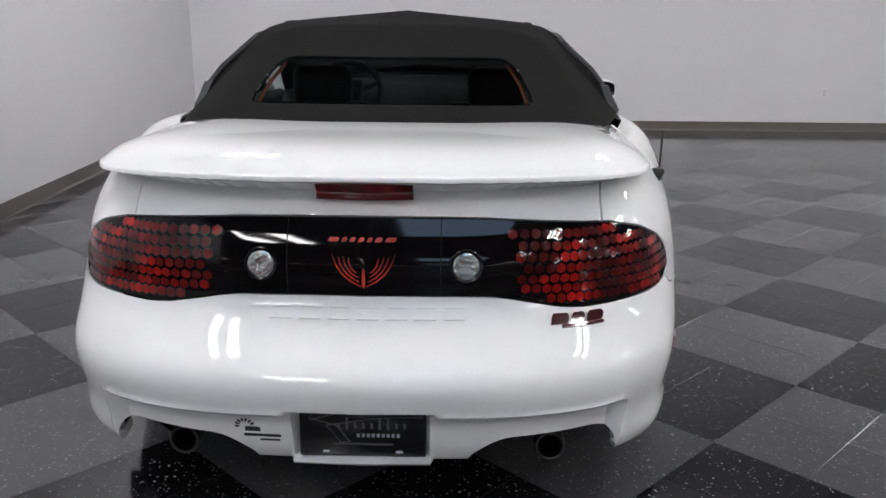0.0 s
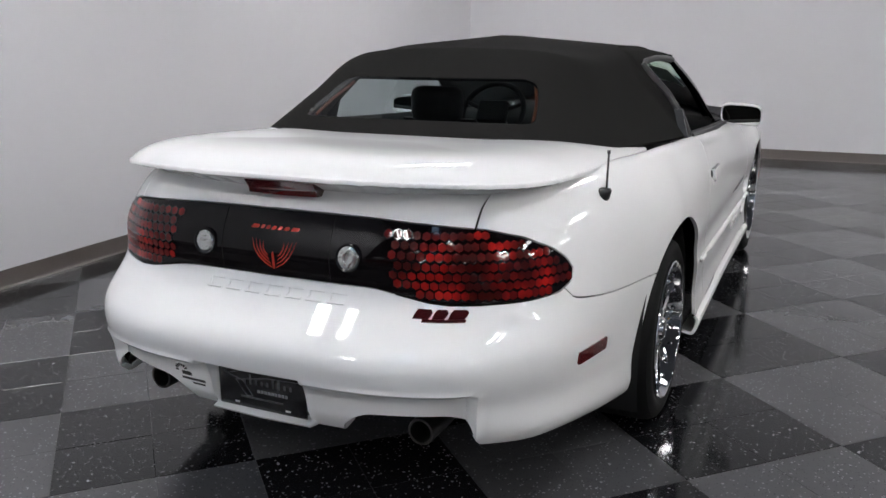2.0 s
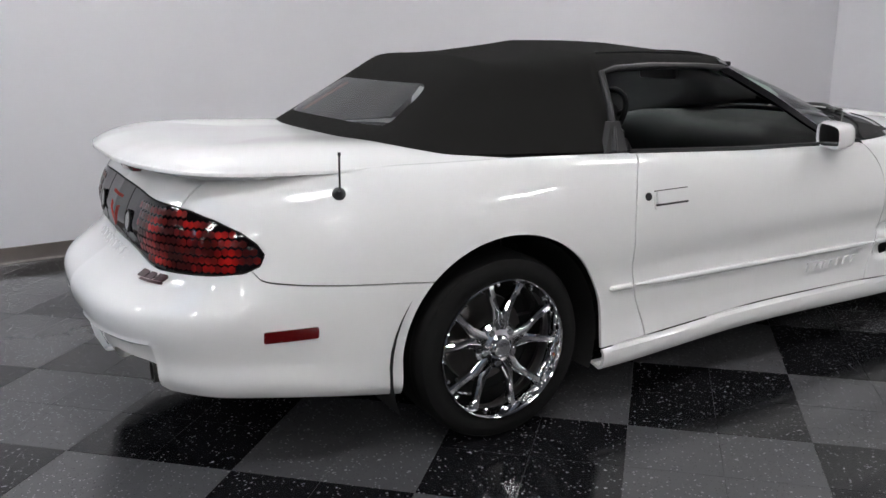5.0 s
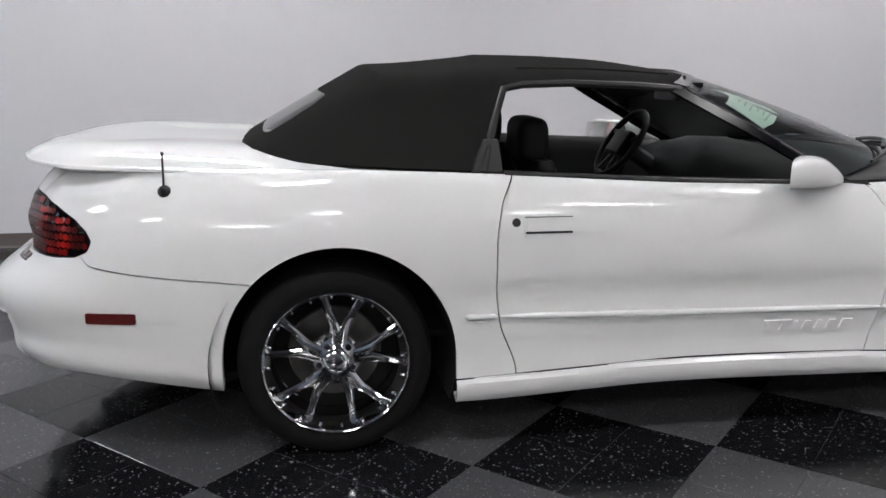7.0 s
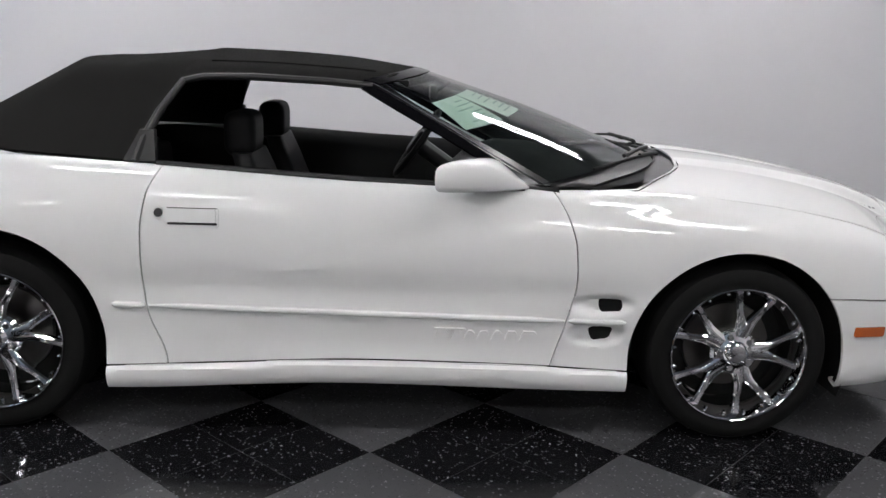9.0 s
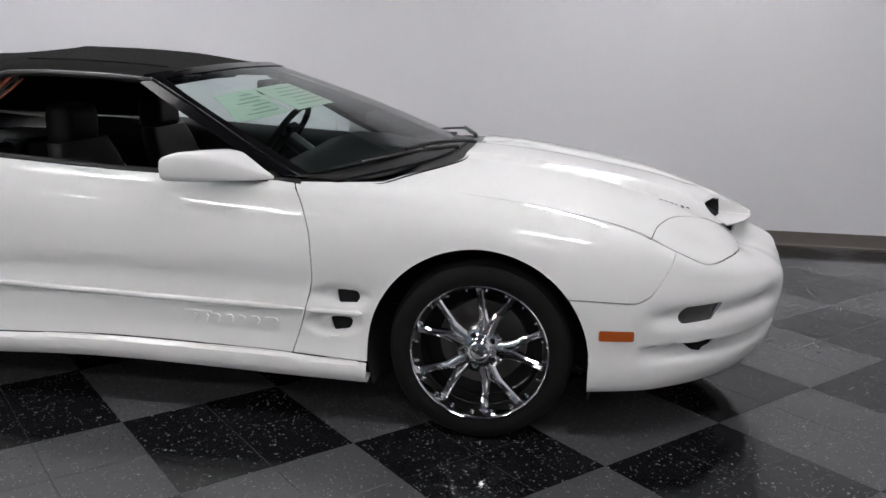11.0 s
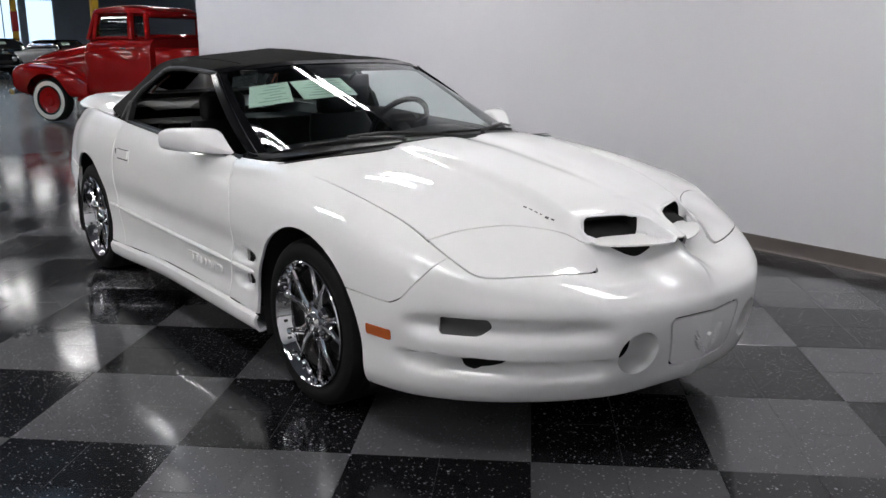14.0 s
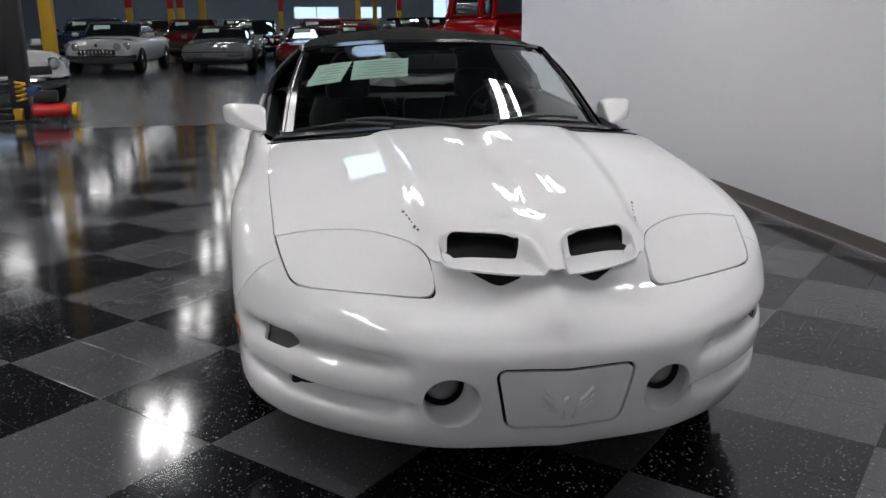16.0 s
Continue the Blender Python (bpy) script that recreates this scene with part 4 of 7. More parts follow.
# ---- windscreen ----
WS_LOW = [(0, 1.03, 0.958), (0.25, 1.005, 0.952), (0.45, 0.92, 0.935), (0.60, 0.78, 0.908), (0.695, 0.60, 0.873)]
WS_MID = [(0, 0.62, 1.108), (0.25, 0.60, 1.102), (0.43, 0.535, 1.085), (0.56, 0.44, 1.06), (0.665, 0.30, 1.032)]
WS_TOP = [(0, 0.165, 1.247), (0.22, 0.15, 1.244), (0.40, 0.105, 1.232), (0.52, 0.045, 1.218), (0.605, -0.02, 1.202)]
sv, sf = loft([WS_LOW, WS_MID, WS_TOP], 40, 24)
sf = [f[::-1] for f in sf] if (Vector(sv[sf[0][1]]) - Vector(sv[sf[0][0]])).cross(Vector(sv[sf[0][2]]) - Vector(sv[sf[0][0]])).z < 0 else sf
V_keep, V = V, sv
windscreen = part("windscreen", bridged(sf, 0.004), M_GLASS, car, "raked glass windscreen", smooth=60)
V = V_keep
windscreen.visible_shadow = False
WS_BAND = [tuple(np.array(a) * 0.14 + np.array(b) * 0.86 + np.array([0, 0, 0.006])) for a, b in zip(WS_MID, WS_TOP)]


def curve_points(ctrl, n, lift=0.0):
    k = np.arange(len(ctrl))
    uu = np.linspace(0, k[-1], n)
    c = np.array(ctrl, float)
    return [(float(smooth_curve(k, c[:, 0])(u)), float(smooth_curve(k, c[:, 1])(u)), float(smooth_curve(k, c[:, 2])(u)) + lift) for u in uu]


def band(line_a, line_b, thick=0.01):
    """A bent strip between two lines."""
    n = len(line_a)
    verts = [Vector(p) for p in line_a] + [Vector(p) for p in line_b]
    faces = [(i, i + 1, n + i + 1, n + i) for i in range(n - 1)]
    return rimmed(verts, faces, thick)


for side in (1, -1):
    # pillar: a wide gloss black strip that folds over to the side
    o = [(0.735, 0.60, 0.862), (0.715, 0.42, 0.955), (0.69, 0.26, 1.045), (0.655, 0.10, 1.13), (0.617, -0.04, 1.200)]
    i = [(0.685, 0.615, 0.878), (0.665, 0.44, 0.972), (0.645, 0.28, 1.055), (0.61, 0.12, 1.138), (0.585, 0.0, 1.208)]
    low = [(0.745, 0.56, 0.862), (0.725, 0.38, 0.945), (0.70, 0.22, 1.032), (0.665, 0.06, 1.115), (0.627, -0.07, 1.185)]
    A, B, C = (curve_points(c, 20) for c in (i, o, low))
    flip = lambda pts: [(x * side, y, z) for x, y, z in pts]
    v, f = joined(band(flip(A), flip(B), 0.012), band(flip(B), flip(C), 0.012))
    part("windscreen_pillar", (v, f), M_SATIN, car, "black windscreen pillar", smooth=60)
    part("chrome_edge", tube(flip([(x - 0.012, y + 0.004, z + 0.006) for x, y, z in B]), 0.002, 6), M_CHROME, car, "thin bright windscreen edge")
lo_, hi_ = curve_points(WS_BAND, 24, -0.012), curve_points(WS_TOP, 24, -0.008)
shade = part("shade_band", band([(-x, y, z) for x, y, z in lo_[::-1]] + lo_[1:], [(-x, y, z) for x, y, z in hi_[::-1]] + hi_[1:], 0.002), glass("blue_shade_band", (0.10, 0.26, 0.62), 0.8), windscreen, "blue shade band of the windscreen", smooth=60)
shade.visible_shadow = False
hdr_a = curve_points([(x * 1.02, y - 0.04, z + 0.012) for x, y, z in WS_TOP], 24)
hdr_b = curve_points([(x, y + 0.018, z - 0.002) for x, y, z in WS_TOP], 24)
full = lambda pts: [(-x, y, z) for x, y, z in pts[::-1]] + pts[1:]
part("windscreen_header", band(full(hdr_a), full(hdr_b), 0.012), M_SATIN, car, "black windscreen header", smooth=60)
# black cowl between windscreen and hood
cowl_a = curve_points([(x, y + 0.0, z + 0.001) for x, y, z in WS_LOW] + [(0.75, 0.53, 0.864)], 40)
cowl_b = curve_points([(x, y, float(nose_height(np.array(x), np.array(y))) - 0.004) for x, y in ((0, 1.165), (0.28, 1.158), (0.44, 1.14), (0.54, 1.09), (0.66, 1.00), (0.785, 0.90))], 40)
cowl_m = [(0.5 * (a[0] + b[0]), 0.5 * (a[1] + b[1]), 0.5 * (a[2] + b[2]) - 0.006) for a, b in zip(cowl_a, cowl_b)]
A, B, C = full(cowl_a), full(cowl_m), full(cowl_b)
part("cowl", joined(band(C, B, 0.01), band(B, A, 0.01)), M_BLACK, car, "matt black cowl panel", smooth=60)
for side, pts in ((1, [(0.30, 1.09, 0.963), (0.45, 0.985, 0.965), (0.60, 0.78, 0.928)]), (-1, [(-0.12, 1.11, 0.968), (-0.3, 1.035, 0.985), (-0.52, 0.86, 0.955)])):
    wiper = part("wiper", tube(curve_points([(pts[0][0], pts[0][1], pts[0][2] - 0.012), pts[0], pts[1]], 14), lambda t: 0.011 - 0.004 * t, 8), M_BLACK, car, "black wiper arm with blade")
    part("wiper_blade", tube(curve_points([tuple(Vector(pts[0]).lerp(Vector(pts[1]), 0.45)), pts[1], pts[2]], 14, -0.005), 0.006, 6), M_BLACK, wiper)
part("wiper", tube(curve_points([(0.02, 1.125, 0.955), (0.16, 1.09, 0.972), (0.33, 1.02, 0.98), (0.47, 0.92, 0.962)], 16), 0.008, 8), M_BLACK, car, "black wiper arm with blade")

# price papers behind the windscreen
paper = material("pale_green_paper", (0.46, 0.56, 0.49), 0.7, noise_scale=30, noise_amount=0.05)
ink = material("grey_print", (0.22, 0.30, 0.26), 0.8)


def screen_point(x, t):
    """A place just inside the windscreen: x across, t from the low edge (0) to the top (1)."""
    k = np.arange(5)
    rows = [np.array(r) for r in (WS_LOW, WS_MID, WS_TOP)]
    w = [(1 - t) * (1 - 2 * t), 4 * t * (1 - t), t * (2 * t - 1)]
    c = sum(wi * r for wi, r in zip(w, rows))
    a = abs(x)
    return Vector((x, np.interp(a, c[:, 0], c[:, 1]), np.interp(a, c[:, 0], c[:, 2]))) + Vector((0, -0.012, -0.012))


for x0, x1 in ((0.135, 0.385), (0.395, 0.550)):
    lean = lambda x, t: x + (0.80 - t) * (0.28 if x1 > 0.5 else 0.14)
    g = [screen_point(lean(x, t), t) for x in np.linspace(x0, x1, 6) for t in np.linspace(0.56, 0.80, 6)]
    f = [(i * 6 + j, i * 6 + j + 1, (i + 1) * 6 + j + 1, (i + 1) * 6 + j) for i in range(5) for j in range(5)]
    sheet = part("price_paper", rimmed(g, f, 0.002), paper, car, "pale green printed paper behind the windscreen")
    for k in range(6):
        a, b = x0 + 0.02 + 0.02 * (k % 2), x1 - 0.03 - 0.02 * (k % 3)
        t = 0.59 + 0.032 * k
        line = [screen_point(lean(x, tt), tt) + Vector((0, 0.004, 0.005)) for x, tt in ((a, t), (b, t), (b, t + 0.008), (a, t + 0.008))]
        part("print_line", (line, [(0, 1, 2, 3)]), ink, sheet)


# ---- wheels ----
def wheel(x, y, side, turn, first=[]):
    """A low tyre on a bright rim with five forked spokes; built once for one side and turned for the other."""
    R, RIM = 0.322, 0.241
    m = pose(x * side, y, R, turn, 0, 0 if side > 0 else 180)
    if first:
        w = copy_thing(first[0], m)
        w.parent = car
        return w
    w = place(new("wheel"), car, m)
    tyre = [(-0.25, 0.245), (-0.252, 0.29), (-0.245, 0.309), (-0.225, 0.318), (-0.20, R), (-0.05, R), (-0.027, 0.319), (-0.008, 0.308), (0.003, 0.288), (0.004, 0.268), (0.0, 0.252), (-0.008, 0.2395), (-0.02, 0.238)]
    t = part("tyre", lathe(tyre, 72), M_RUBBER, w, "black low-profile rubber tyre")
    # tread grooves
    gv, gf = [], []
    for k in range(4):
        v, f = lathe([(-0.215 + k * 0.048, R + 0.0006), (-0.206 + k * 0.048, R + 0.0006)], 72)
        gf += [tuple(i + len(gv) for i in g) for g in f]
        gv += v
    part("tread_groove", (gv, gf), M_DARK, t)
    rim = [(-0.245, 0.236), (-0.24, 0.224), (-0.20, 0.215), (-0.06, 0.212), (-0.045, 0.216), (-0.022, 0.226), (-0.004, 0.2335), (0.004, 0.2365), (0.007, 0.2395), (0.004, 0.2425), (-0.006, 0.2425), (-0.010, 0.240)]
    part("rim", lathe(rim, 72), M_CHROME, w, "polished chrome rim")
    part("brake_disc", lathe([(-0.13, 0.0), (-0.13, 0.155), (-0.145, 0.158), (-0.15, 0.155), (-0.15, 0.0)], 48), M_STEEL, w, "dull steel brake disc")
    part("hub_back", lathe([(-0.16, 0.0), (-0.16, 0.21), (-0.165, 0.212)], 48), M_DARK, w)
    hub = [(-0.075, 0.088), (-0.045, 0.086), (-0.033, 0.076), (-0.030, 0.06), (-0.024, 0.044), (-0.016, 0.038), (-0.011, 0.032), (-0.009, 0.02), (-0.009, 0.0)]
    part("hub", lathe(hub, 40), M_CHROME, w, "chrome wheel hub")
    for k in range(5):
        a = radians(270 + 72 * k)
        cs, sn = math.cos(a), math.sin(a)
        bm = bmesh.new()
        for sgn in (1, -1):
            # centre line in (along the radius, across), with width and height at each step
            line = [(0.045, 0.0, 0.030, -0.030), (0.090, 0.006, 0.026, -0.029), (0.122, 0.020, 0.0165, -0.029), (0.165, 0.040, 0.0135, -0.028), (0.205, 0.058, 0.0145, -0.024), (0.224, 0.066, 0.019, -0.020)]
            ringsv = []
            for r, q, half, top in line:
                q *= sgn
                row = []
                for dq, dz in ((-half, -0.028), (-half, -0.006), (-half * 0.55, 0.0), (half * 0.55, 0.0), (half, -0.006), (half, -0.028)):
                    rr, qq = r, q + dq
                    row.append(bm.verts.new((top + dz, rr * cs - qq * sn, rr * sn + qq * cs)))
                ringsv.append(row)
            for p, q2 in zip(ringsv[:-1], ringsv[1:]):
                for i in range(6):
                    bm.faces.new((p[i], p[(i + 1) % 6], q2[(i + 1) % 6], q2[i]))
            bm.faces.new(ringsv[-1])
        part("spoke", bm, M_CHROME, w, "forked chrome spoke", smooth=35)
        b = a + radians(36)
        nut = lathe([(-0.05, 0.0125), (-0.030, 0.0125), (-0.026, 0.010), (-0.026, 0.0)], 10)
        part("lug_nut", ([(p[0], p[1] + 0.058 * math.cos(b), p[2] + 0.058 * math.sin(b)) for p in nut[0]], nut[1]), M_CHROME, w)
    for k in range(20):
        b = radians(18 * k + 9)
        st = lathe([(-0.03, 0.006), (-0.019, 0.006), (-0.016, 0.004), (-0.015, 0.0)], 8)
        part("rim_bolt", ([(p[0], p[1] + 0.221 * math.cos(b), p[2] + 0.221 * math.sin(b)) for p in st[0]], st[1]), M_CHROME, w)
    first.append(w)
    return w


for wx, wy, turn in ((0.893, 1.272, 22), (0.885, -1.293, 30)):
    for side in (1, -1):
        wheel(wx, wy, side, turn)
        # the dark liner of the wheel well
        cyr = 0.402
        ring = [(wy + cyr * math.cos(t), 0.305 + cyr * math.sin(t)) for t in np.linspace(-0.35, math.pi + 0.35, 30)]
        v = [(side * xx, yy, zz) for xx in (0.50, 0.872) for yy, zz in ring]
        f = [(i, i + 1, 31 + i - 1 + 0, 30 + i) for i in range(29)]
        f = [(i, i + 1, 30 + i + 1, 30 + i) for i in range(29)] + [tuple(range(30))]
        part("wheel_well", (v, f), M_DARK, car, "black wheel well liner")
part("underbody", joined(*[(lambda b: b)((
    [(x, y, z) for z in (0.235, 0.33) for x, y in ((-0.80, y0), (0.80, y0), (0.80, y1), (-0.80, y1))],
    [(3, 2, 1, 0), (4, 5, 6, 7), (0, 1, 5, 4), (1, 2, 6, 5), (2, 3, 7, 6), (3, 0, 4, 7)])) for y0, y1 in ((-0.89, 0.87), )]), M_DARK, car, "black underbody")
for y0, y1, half in ((-2.12, -0.9, 0.50), (0.88, 2.10, 0.52)):
    part("underbody", box((2 * half, y1 - y0, 0.10), (0, (y0 + y1) / 2, 0.31)), M_DARK, car, "black underbody", smooth=0)


# ---- fittings on the skin ----
def skin_normals():
    n_up = N_UP
    g = RING_ARR.reshape(-1, n_up, 3)
    a, b = np.gradient(g, axis=0), np.gradient(g, axis=1)
    n = np.cross(a, b)
    n /= np.linalg.norm(n, axis=-1, keepdims=True) + 1e-12
    return n.reshape(-1, 3)


SKIN_N = skin_normals()


def skin(kind, a, b):
    """The place and normal of the skin: kind 'side' by (y, z), 'tail' or 'nose' by (x, z)."""
    p = RING_ARR
    if kind == "side":
        d = (p[:, 1] - a) ** 2 + (p[:, 2] - b) ** 2 + 10.0 * (p[:, 0] < 0.6)
        k = int(np.argmin(d))
        q, n = p[k], SKIN_N[k]
        x = q[0] - (n[1] * (a - q[1]) + n[2] * (b - q[2])) / (n[0] if abs(n[0]) > 0.2 else 0.2)
        return Vector((x, a, b)), Vector(n)
    far = p[:, 1] > -1.8 if kind == "tail" else p[:, 1] < 1.7
    d = (p[:, 0] - abs(a)) ** 2 + (p[:, 2] - b) ** 2 + 10.0 * far
    k = int(np.argmin(d))
    q, n = p[k], SKIN_N[k]
    y = q[1] - (n[0] * (abs(a) - q[0]) + n[2] * (b - q[2])) / (n[1] if abs(n[1]) > 0.2 else math.copysign(0.2, n[1]))
    s = -1 if a < 0 else 1
    return Vector((a, y, b)), Vector((n[0] * s, n[1], n[2]))


def patch(name, outline, kind, mat, parent=car, lift=0.0015, thick=0.003, label="", side=1, cells=8, smooth=40.0):
    """A flat fitting of the given outline laid onto the skin, with a turned edge."""
    o = np.array(outline, float)
    lo, hi = o.min(0), o.max(0)
    na = max(2, min(40, int(cells * max(1.0, (hi[0] - lo[0]) / max(hi[1] - lo[1], 1e-4)))))
    nb = cells
    g, f = grid_surface(np.linspace(lo[0], hi[0], na + 1), np.linspace(lo[1], hi[1], nb + 1), lambda x, y: 0 * x)
    g, f, _ = split(g, f, outline_field(outline, 0, 1))
    used = {i for q in f for i in q}
    verts = [Vector((0, 0, 0))] * len(g)
    for i in used:
        p, n = skin(kind, g[i][0], g[i][1])
        verts[i] = p + n * (lift + thick)
    turn = kind == "nose"
    if f:
        q = f[0]
        nn = (verts[q[1]] - verts[q[0]]).cross(verts[q[2]] - verts[q[0]])
        _, n = skin(kind, *[float(c) for c in np.mean([g[i][:2] for i in q], 0)])
        if nn.dot(n) < 0:
            f = [h[::-1] for h in f]
    v, f = rimmed(verts, f, thick + lift)
    if side < 0:
        v, f = mirrored(v, f)
    return part(name, (v, f), mat, parent, label, smooth=smooth)


def rect(a0, b0, a1, b1, r=0.0):
    pts = [(a0, b0), (a1, b0), (a1, b1), (a0, b1)]
    return rounded_outline(pts, r) if r else pts


def slanted(a0, b0, a1, b1, lean):
    return [(a0, b0), (a1, b0), (a1 + lean, b1), (a0 + lean, b1)]


M_PRINT_DARK = material("dark_print", (0.02, 0.02, 0.02), 0.5)
M_PRINT_RED = material("red_print", (0.55, 0.03, 0.015), 0.4)
M_PRINT_GREY = material("grey_metal_print", (0.32, 0.33, 0.35), 0.4)
M_PRINT_FAINT = material("faint_script", (0.10, 0.10, 0.11), 0.4)
M_BADGE = material("dark_red_badge", (0.045, 0.005, 0.006), 0.15, coat=1.0)
M_PLATE = material("black_plate", (0.008, 0.008, 0.009), 0.2, coat=0.4)
M_LAMPGLASS = material("lamp_glass", (0.42, 0.42, 0.43), 0.12, metal=0.5, bump=0.5, bump_scale=60)
M_LENS_GREY = material("smoked_lens", (0.10, 0.10, 0.10), 0.25, Specular_IOR_Level=0.3)

for side in (1, -1):
    own = lambda ob: ob
    v, f = sunk(SIGNAL_F, 0.016)
    v = eased(v, f, 120)
    part("turn_signal", (v, f) if side > 0 else mirrored(v, f), M_LENS_GREY, car, "smoked turn signal lens set into the bumper", smooth=70)
    v, f = sunk(SLOT_F, 0.03)
    part("air_slot", (v, f) if side > 0 else mirrored(v, f), M_DARK, car, "black air slot in the bumper")
    for faces in (GILL1_F, GILL2_F):
        v, f = sunk(faces, 0.022)
        part("fender_gill", (v, f) if side > 0 else mirrored(v, f), M_DARK, car, "black fender gill")
    door = doors[0 if side > 0 else 1]
    # moulding in three lengths, door pull, lock
    for y0, y1, under in ((-0.872, -0.764, car), (-0.752, 0.650, door), (0.664, 0.862, car)):
        ys = np.linspace(y0, y1, 24)
        got = [skin("side", y, float(np.interp(y, [-0.87, 0.86], [0.466, 0.435])))[0] for y in ys]
        fitx = np.polyval(np.polyfit(ys, [p.x for p in got], 2), ys)
        line = [((x + 0.002) * side, p.y, p.z) for x, p in zip(fitx, got)]
        part("side_moulding", tube(line, lambda t: 0.0125 * min(1.0, 0.35 + 8 * min(t, 1 - t)), 10, flat=0.85), M_PAINT, under, "white side moulding")
    patch("handle_frame", rect(-0.682, 0.728, -0.512, 0.795, 0.008), "side", M_PAINT, door, 0.0, 0.004, "", side)
    # black strip laid on the skin as the shade under the pull
    patch("handle_recess", rect(-0.677, 0.739, -0.517, 0.7465, 0.002), "side", M_BLACK, door, 0.001, 0.0035, "thin black strip in place of the shade under the door handle", side)
    patch("door_handle", rect(-0.674, 0.747, -0.520, 0.790, 0.006), "side", M_PAINT, door, 0.002, 0.010, "white pull-out door handle", side)
    patch("handle_gap", rect(-0.678, 0.7905, -0.516, 0.7935), "side", M_PRINT_DARK, door, 0.001, 0.0035, "", side)
    patch("lock", [(-0.707 + 0.014 * math.cos(t), 0.776 + 0.014 * math.sin(t)) for t in np.linspace(0, 2 * math.pi, 16, endpoint=False)], "side", M_BLACK, door, 0.0, 0.004, "round black door lock", side)
    # raised lettering, as plain raised bars
    y = 0.205
    for wide in (0.050, 0.038, 0.040, 0.042, 0.040, 0.046, 0.062):
        patch("raised_letter", slanted(y, 0.368, y + wide - 0.010, 0.400, 0.012), "side", M_PAINT, door, 0.001, 0.007, "", side, 3)
        y += wide + 0.006
    patch("raised_letter", slanted(0.205, 0.399, 0.31, 0.407, 0.0), "side", M_PAINT, door, 0.001, 0.007, "", side, 2)
    # belt strip at the foot of the window
    line = []
    for y in np.linspace(-0.73, 0.50, 30):
        zt = float(np.interp(y, [-0.83, -0.1, 0.55], [0.926, 0.890, 0.868]))
        line.append((side * float(np.interp(y, [-0.83, -0.1, 0.55], [0.832, 0.838, 0.818])), y, zt + 0.004))
    part("belt_strip", tube(line, 0.010, 8), M_BLACK, door, "black belt strip under the window")
    patch("side_marker", rect(-2.072, 0.458, -1.912, 0.494, 0.006), "side", M_RED, car, 0.0, 0.004, "dark red side marker lamp", side)
    patch("side_marker", rect(1.674, 0.398, 1.79, 0.434, 0.006), "side", M_AMBER, car, 0.0, 0.004, "amber side marker lamp", side)
    # mirrors: a rounded shell on a tapering foot
    rows, nr = [], 20
    top_z = smooth_curve([0, 0.08, 0.25, 0.42, 0.6, 0.8, 1.0], [0.970, 0.978, 0.980, 0.974, 0.948, 0.915, 0.886])
    for k, t in enumerate(np.linspace(0, 1, 15)):
        # from the glass side (rear) to the pointed front
        zt, zb = float(top_z(t)), 0.876
        x_out, x_in = 1.010 - 0.19 * t**1.7, 0.80
        row = []
        for a in np.linspace(0, 2 * math.pi, nr, endpoint=False):
            c, s_ = math.cos(a), math.sin(a)
            ex = 0.5 * (x_out + x_in) + 0.5 * (x_out - x_in) * math.copysign(abs(c) ** 0.45, c)
            ez = 0.5 * (zt + zb) + 0.5 * (zt - zb) * math.copysign(abs(s_) ** 0.5, s_)
            row.append((side * ex, (1 - t) * (0.335 - 0.70 * (ex - 0.80)) + t * 0.515, ez))
        rows.append(row)
    mv = [p for r in rows for p in r]
    mf = [(i * nr + j, i * nr + (j + 1) % nr, (i + 1) * nr + (j + 1) % nr, (i + 1) * nr + j) for i in range(14) for j in range(nr)]
    mf.append(tuple(14 * nr + j for j in range(nr)))
    if side > 0:
        mf = [g[::-1] for g in mf]
    mirror = part("door_mirror", (mv, mf), M_PAINT, car, "white door mirror", smooth=50)
    edge = [tuple(Vector(p) + Vector((0, 0.012, 0))) for p in rows[0]]
    mid = Vector((sum(p[0] for p in edge) / nr, edge[0][1], sum(p[2] for p in edge) / nr))
    g = [tuple(mid + (Vector(p) - mid) * 0.93) for p in edge]
    part("mirror_glass", (g, [tuple(range(nr))] if side < 0 else [tuple(range(nr))[::-1]]), M_MIRROR, mirror, "mirror glass")
    part("mirror_rim", (rows[0] + g, [(i, (i + 1) % nr, nr + (i + 1) % nr, nr + i) for i in range(nr)]), M_PAINT, mirror)
    # exhaust tip
    ex = lathe([(0.0, 0.030), (0.0, 0.036), (0.004, 0.0375), (0.30, 0.0375), (0.30, 0.02), (0.02, 0.030), (0.0, 0.030)], 28)
    ex = ([(p[1], p[0], p[2]) for p in ex[0]], ex[1])
    part("exhaust_tip", ([(p[0] + side * 0.445, p[1] - 2.335, p[2] + 0.312) for p in ex[0]], ex[1]), M_STEEL, car, "dull steel exhaust tip")
    # fog lamp: a white cup that runs back to the lens
    k, rings = 32, []
    for scale, back in ((1.0, 0.0), (0.965, 0.010), (0.93, 0.045), (0.88, 0.085), (0.80, 0.090)):
        row = []
        for a in np.linspace(0, 2 * math.pi, k, endpoint=False):
            p, n = skin("nose", FOG[0] + FOG[2] * math.cos(a), FOG[1] + FOG[2] * math.sin(a))
            c = Vector((FOG[0] + 0.012 * back / 0.085, 2.335, FOG[1] + 0.014 * back / 0.085))
            flat = p.lerp(Vector((p.x, 2.345 - 0.35 * (p.x - FOG[0]), p.z)), min(1.0, back / 0.06))
            q = Vector((c.x + (flat.x - FOG[0]) * scale, flat.y - back, c.z + (flat.z - FOG[1]) * scale))
            row.append((q.x * side, q.y, q.z))
        rings.append(row)
